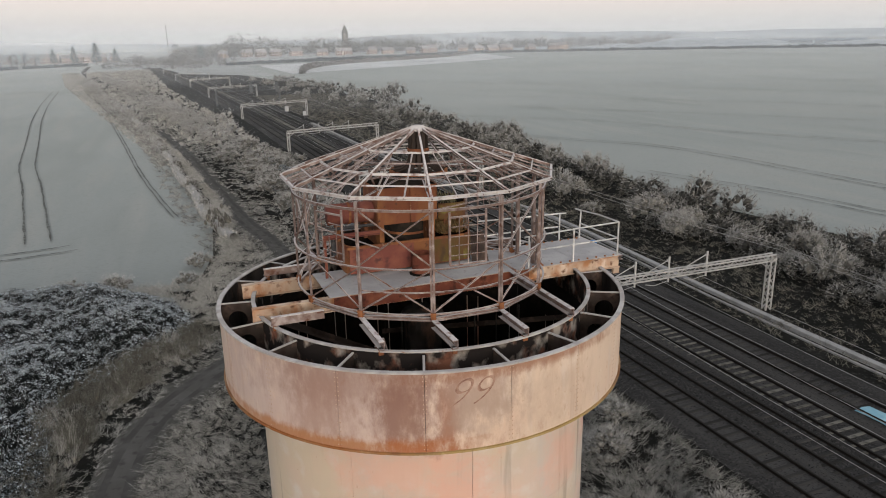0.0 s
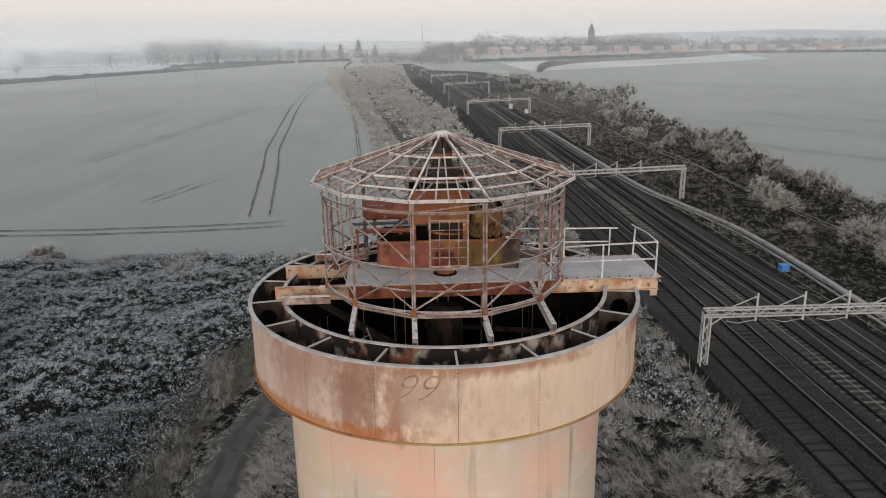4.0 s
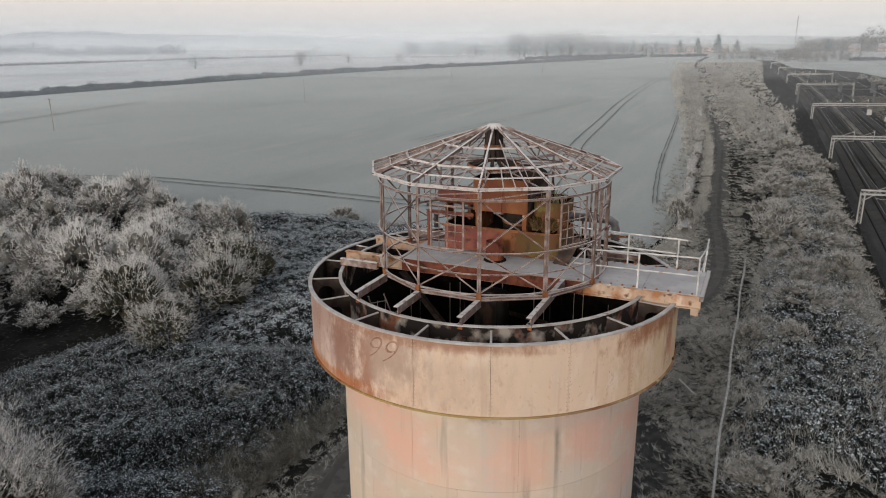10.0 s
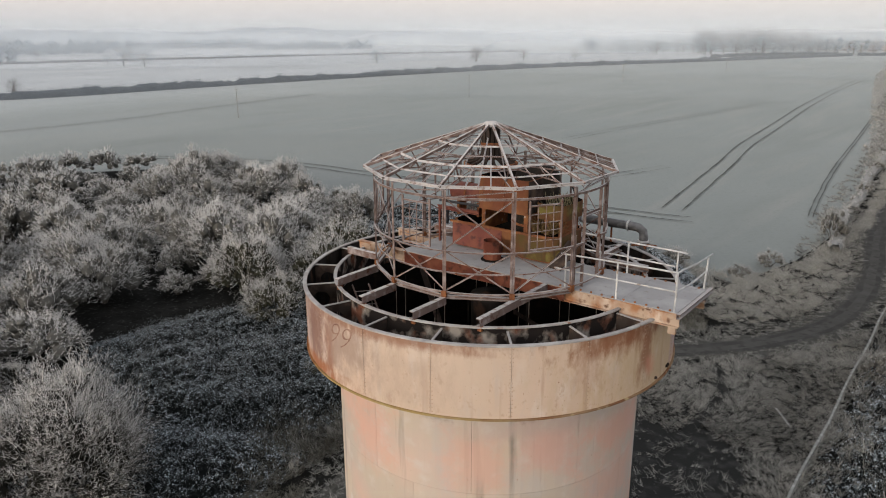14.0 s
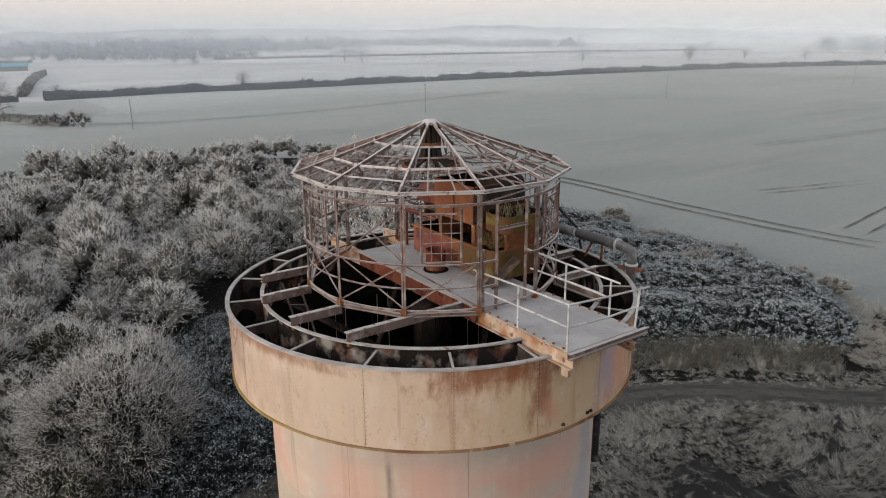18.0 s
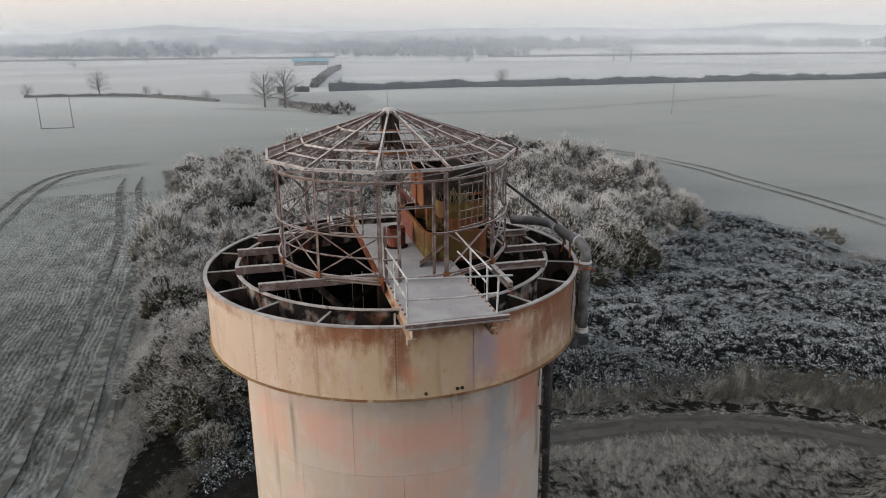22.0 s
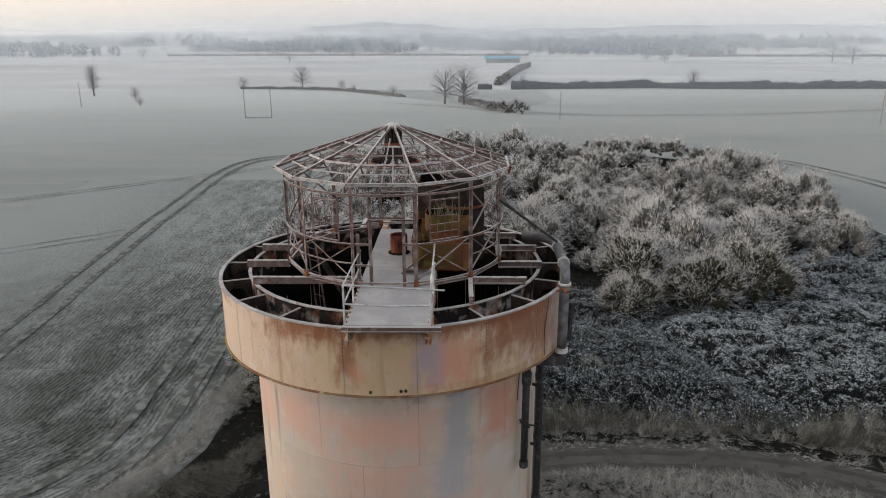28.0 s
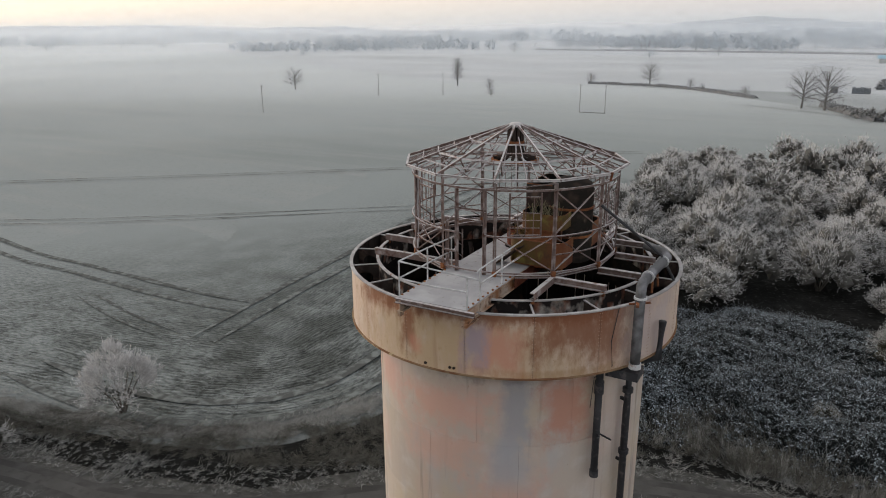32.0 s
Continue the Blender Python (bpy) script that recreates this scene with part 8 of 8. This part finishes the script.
for x, y, w in ((985, 900, 60), (1010, 830, 70), (960, 980, 40)):
    b = thing("barn", "low grey-blue farm barn on the far rise", "barn", "far barns", at=(x, y, 0))
    b.rotation_euler = (0, 0, -0.8)
    part("wall", Geo().box(-w / 2, -12, 0, w / 2, 12, 5), m_barn, b)
    part("roof", Geo().add([(-w / 2 - 1, -13, 5), (w / 2 + 1, -13, 5), (w / 2 + 1, 13, 5), (-w / 2 - 1, 13, 5), (-w / 2 - 1, 0, 9), (w / 2 + 1, 0, 9)], [(0, 1, 5, 4), (2, 3, 4, 5), (3, 0, 4), (1, 2, 5), (3, 2, 1, 0)]), m_barn, b)
mast = thing("radio_mast", "slender radio mast beyond the village", "mast", at=(30, 1050, 0))
part("mast_shaft", Geo().bar((0, 0, 0), (0, 0, 42), 0.7), m_fartree, mast)
spire = thing("church", "church with a pointed spire among trees", "church", at=(285, 1090, 0))
part("church_tower", Geo().box(-4, -4, 0, 4, 4, 29), m_fartree, spire)
part("spire", Geo().add([(-4, -4, 29), (4, -4, 29), (4, 4, 29), (-4, 4, 29), (0, 0, 42)], [(0, 1, 4), (1, 2, 4), (2, 3, 4), (3, 0, 4)]), m_fartree, spire)
hut = thing("field_hut", "small dark hut by the field gate", "hut", at=(-243, 3, 0))
part("hut_wall", Geo().box(-1, -1, 0, 1, 1, 1.9), m_signal, hut)
part("hut_roof", Geo().box(-1.2, -1.2, 1.9, 1.2, 1.2, 2.05), m_signal, hut)
shed = thing("far_shed", "pale teal shed beyond the far field", "shed", at=(-470, 30, 0))
part("shed_wall", Geo().box(-5, -11, 0, 5, 11, 2.6), m_field_pale, shed)
part("shed_roof", Geo().add([(-5.5, -12, 2.6), (-5.5, 12, 2.6), (0, 12, 4.4), (0, -12, 4.4), (5.5, -12, 2.6), (5.5, 12, 2.6)], [(0, 1, 2, 3), (3, 2, 5, 4)]), m_bluesheet, shed)

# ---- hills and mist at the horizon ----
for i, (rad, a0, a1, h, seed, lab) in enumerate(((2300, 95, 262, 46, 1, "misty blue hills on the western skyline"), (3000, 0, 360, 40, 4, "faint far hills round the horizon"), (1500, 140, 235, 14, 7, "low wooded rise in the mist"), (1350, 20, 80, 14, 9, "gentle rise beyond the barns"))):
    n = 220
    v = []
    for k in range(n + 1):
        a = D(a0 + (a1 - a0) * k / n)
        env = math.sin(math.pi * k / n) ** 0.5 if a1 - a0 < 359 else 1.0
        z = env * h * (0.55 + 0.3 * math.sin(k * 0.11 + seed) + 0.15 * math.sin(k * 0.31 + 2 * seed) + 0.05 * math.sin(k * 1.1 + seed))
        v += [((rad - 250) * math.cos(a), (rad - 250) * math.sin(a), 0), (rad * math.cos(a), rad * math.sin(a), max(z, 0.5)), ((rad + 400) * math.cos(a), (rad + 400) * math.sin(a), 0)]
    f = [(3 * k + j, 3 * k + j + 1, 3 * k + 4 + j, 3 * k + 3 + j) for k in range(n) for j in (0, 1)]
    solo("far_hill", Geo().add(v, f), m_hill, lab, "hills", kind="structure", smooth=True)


def mist_material(name, thick):
    """Thin white fog, thickest near the ground, drifting in banks."""
    m, nt, b = nodes_of(name)
    n, l = nt.nodes, nt.links
    n.remove(b)
    out = n["Material Output"]
    co = n.new("ShaderNodeTexCoord")
    sep = n.new("ShaderNodeSeparateXYZ")
    l.new(co.outputs["Object"], sep.inputs[0])
    fade = n.new("ShaderNodeMapRange")
    fade.interpolation_type = "SMOOTHSTEP"
    fade.inputs[1].default_value, fade.inputs[2].default_value = 2.0, 58.0
    fade.inputs[3].default_value, fade.inputs[4].default_value = thick, 0.0
    l.new(sep.outputs[2], fade.inputs[0])
    mp = n.new("ShaderNodeMapping")
    mp.inputs["Scale"].default_value = (1, 1, 6)
    l.new(co.outputs["Object"], mp.inputs[0])
    tx = n.new("ShaderNodeTexNoise")
    tx.inputs["Scale"].default_value, tx.inputs["Detail"].default_value = 0.004, 4
    l.new(mp.outputs[0], tx.inputs[0])
    mr = n.new("ShaderNodeMapRange")
    mr.inputs[1].default_value, mr.inputs[2].default_value, mr.inputs[3].default_value, mr.inputs[4].default_value = 0.35, 0.65, 0.55, 1.25
    l.new(tx.outputs[0], mr.inputs[0])
    mul = n.new("ShaderNodeMath")
    mul.operation, mul.use_clamp = "MULTIPLY", True
    l.new(fade.outputs[0], mul.inputs[0])
    foot = n.new("ShaderNodeMapRange")
    foot.interpolation_type = "SMOOTHSTEP"
    foot.inputs[1].default_value, foot.inputs[2].default_value = 0.0, 3.0
    l.new(sep.outputs[2], foot.inputs[0])
    both = n.new("ShaderNodeMath")
    both.operation = "MULTIPLY"
    l.new(mr.outputs[0], both.inputs[0])
    l.new(foot.outputs[0], both.inputs[1])
    flat, west, bank, all3 = n.new("ShaderNodeVectorMath"), n.new("ShaderNodeVectorMath"), n.new("ShaderNodeMapRange"), n.new("ShaderNodeMath")
    flat.operation, west.operation, all3.operation = "NORMALIZE", "DOT_PRODUCT", "MULTIPLY"
    west.inputs[1].default_value = (-0.96, -0.28, 0)
    bank.inputs[1].default_value, bank.inputs[2].default_value, bank.inputs[3].default_value, bank.inputs[4].default_value = -0.5, 0.45, 0.45, 1.0
    l.new(co.outputs["Object"], flat.inputs[0])
    l.new(flat.outputs[0], west.inputs[0])
    l.new(west.outputs["Value"], bank.inputs[0])
    l.new(both.outputs[0], all3.inputs[0])
    l.new(bank.outputs[0], all3.inputs[1])
    l.new(all3.outputs[0], mul.inputs[1])
    tr, df, tl, add, mix = n.new("ShaderNodeBsdfTransparent"), n.new("ShaderNodeBsdfDiffuse"), n.new("ShaderNodeBsdfTranslucent"), n.new("ShaderNodeMixShader"), n.new("ShaderNodeMixShader")
    for s in (df, tl):
        s.inputs[0].default_value = (0.83, 0.885, 0.94, 1)
    l.new(df.outputs[0], add.inputs[1])
    l.new(tl.outputs[0], add.inputs[2])
    l.new(mul.outputs[0], mix.inputs[0])
    l.new(tr.outputs[0], mix.inputs[1])
    l.new(add.outputs[0], mix.inputs[2])
    l.new(mix.outputs[0], out.inputs[0])
    return m


for i, (rad, thick) in enumerate(((120, 0.06), (200, 0.11), (320, 0.16), (500, 0.24), (720, 0.3), (1150, 0.4), (1800, 0.5))):
    v, f = [], []
    n = 96
    for k in range(n):
        a = 2 * math.pi * k / n
        rr = rad * (1 + 0.07 * math.sin(3 * a + i) + 0.04 * math.sin(7 * a + 2 * i))
        v += [(rr * math.cos(a), rr * math.sin(a), 0.0), (rr * math.cos(a), rr * math.sin(a), 60.0)]
    f = [(2 * k, 2 * ((k + 1) % n), 2 * ((k + 1) % n) + 1, 2 * k + 1) for k in range(n)]
    solo("mist_bank", Geo().add(v, f), mist_material("mist", thick), "thin white morning mist lying over the far fields", "mist", kind="stuff")

# ---- set the land 1.5 m lower and scale it about eye points on the ground, to fit the camera's views ----
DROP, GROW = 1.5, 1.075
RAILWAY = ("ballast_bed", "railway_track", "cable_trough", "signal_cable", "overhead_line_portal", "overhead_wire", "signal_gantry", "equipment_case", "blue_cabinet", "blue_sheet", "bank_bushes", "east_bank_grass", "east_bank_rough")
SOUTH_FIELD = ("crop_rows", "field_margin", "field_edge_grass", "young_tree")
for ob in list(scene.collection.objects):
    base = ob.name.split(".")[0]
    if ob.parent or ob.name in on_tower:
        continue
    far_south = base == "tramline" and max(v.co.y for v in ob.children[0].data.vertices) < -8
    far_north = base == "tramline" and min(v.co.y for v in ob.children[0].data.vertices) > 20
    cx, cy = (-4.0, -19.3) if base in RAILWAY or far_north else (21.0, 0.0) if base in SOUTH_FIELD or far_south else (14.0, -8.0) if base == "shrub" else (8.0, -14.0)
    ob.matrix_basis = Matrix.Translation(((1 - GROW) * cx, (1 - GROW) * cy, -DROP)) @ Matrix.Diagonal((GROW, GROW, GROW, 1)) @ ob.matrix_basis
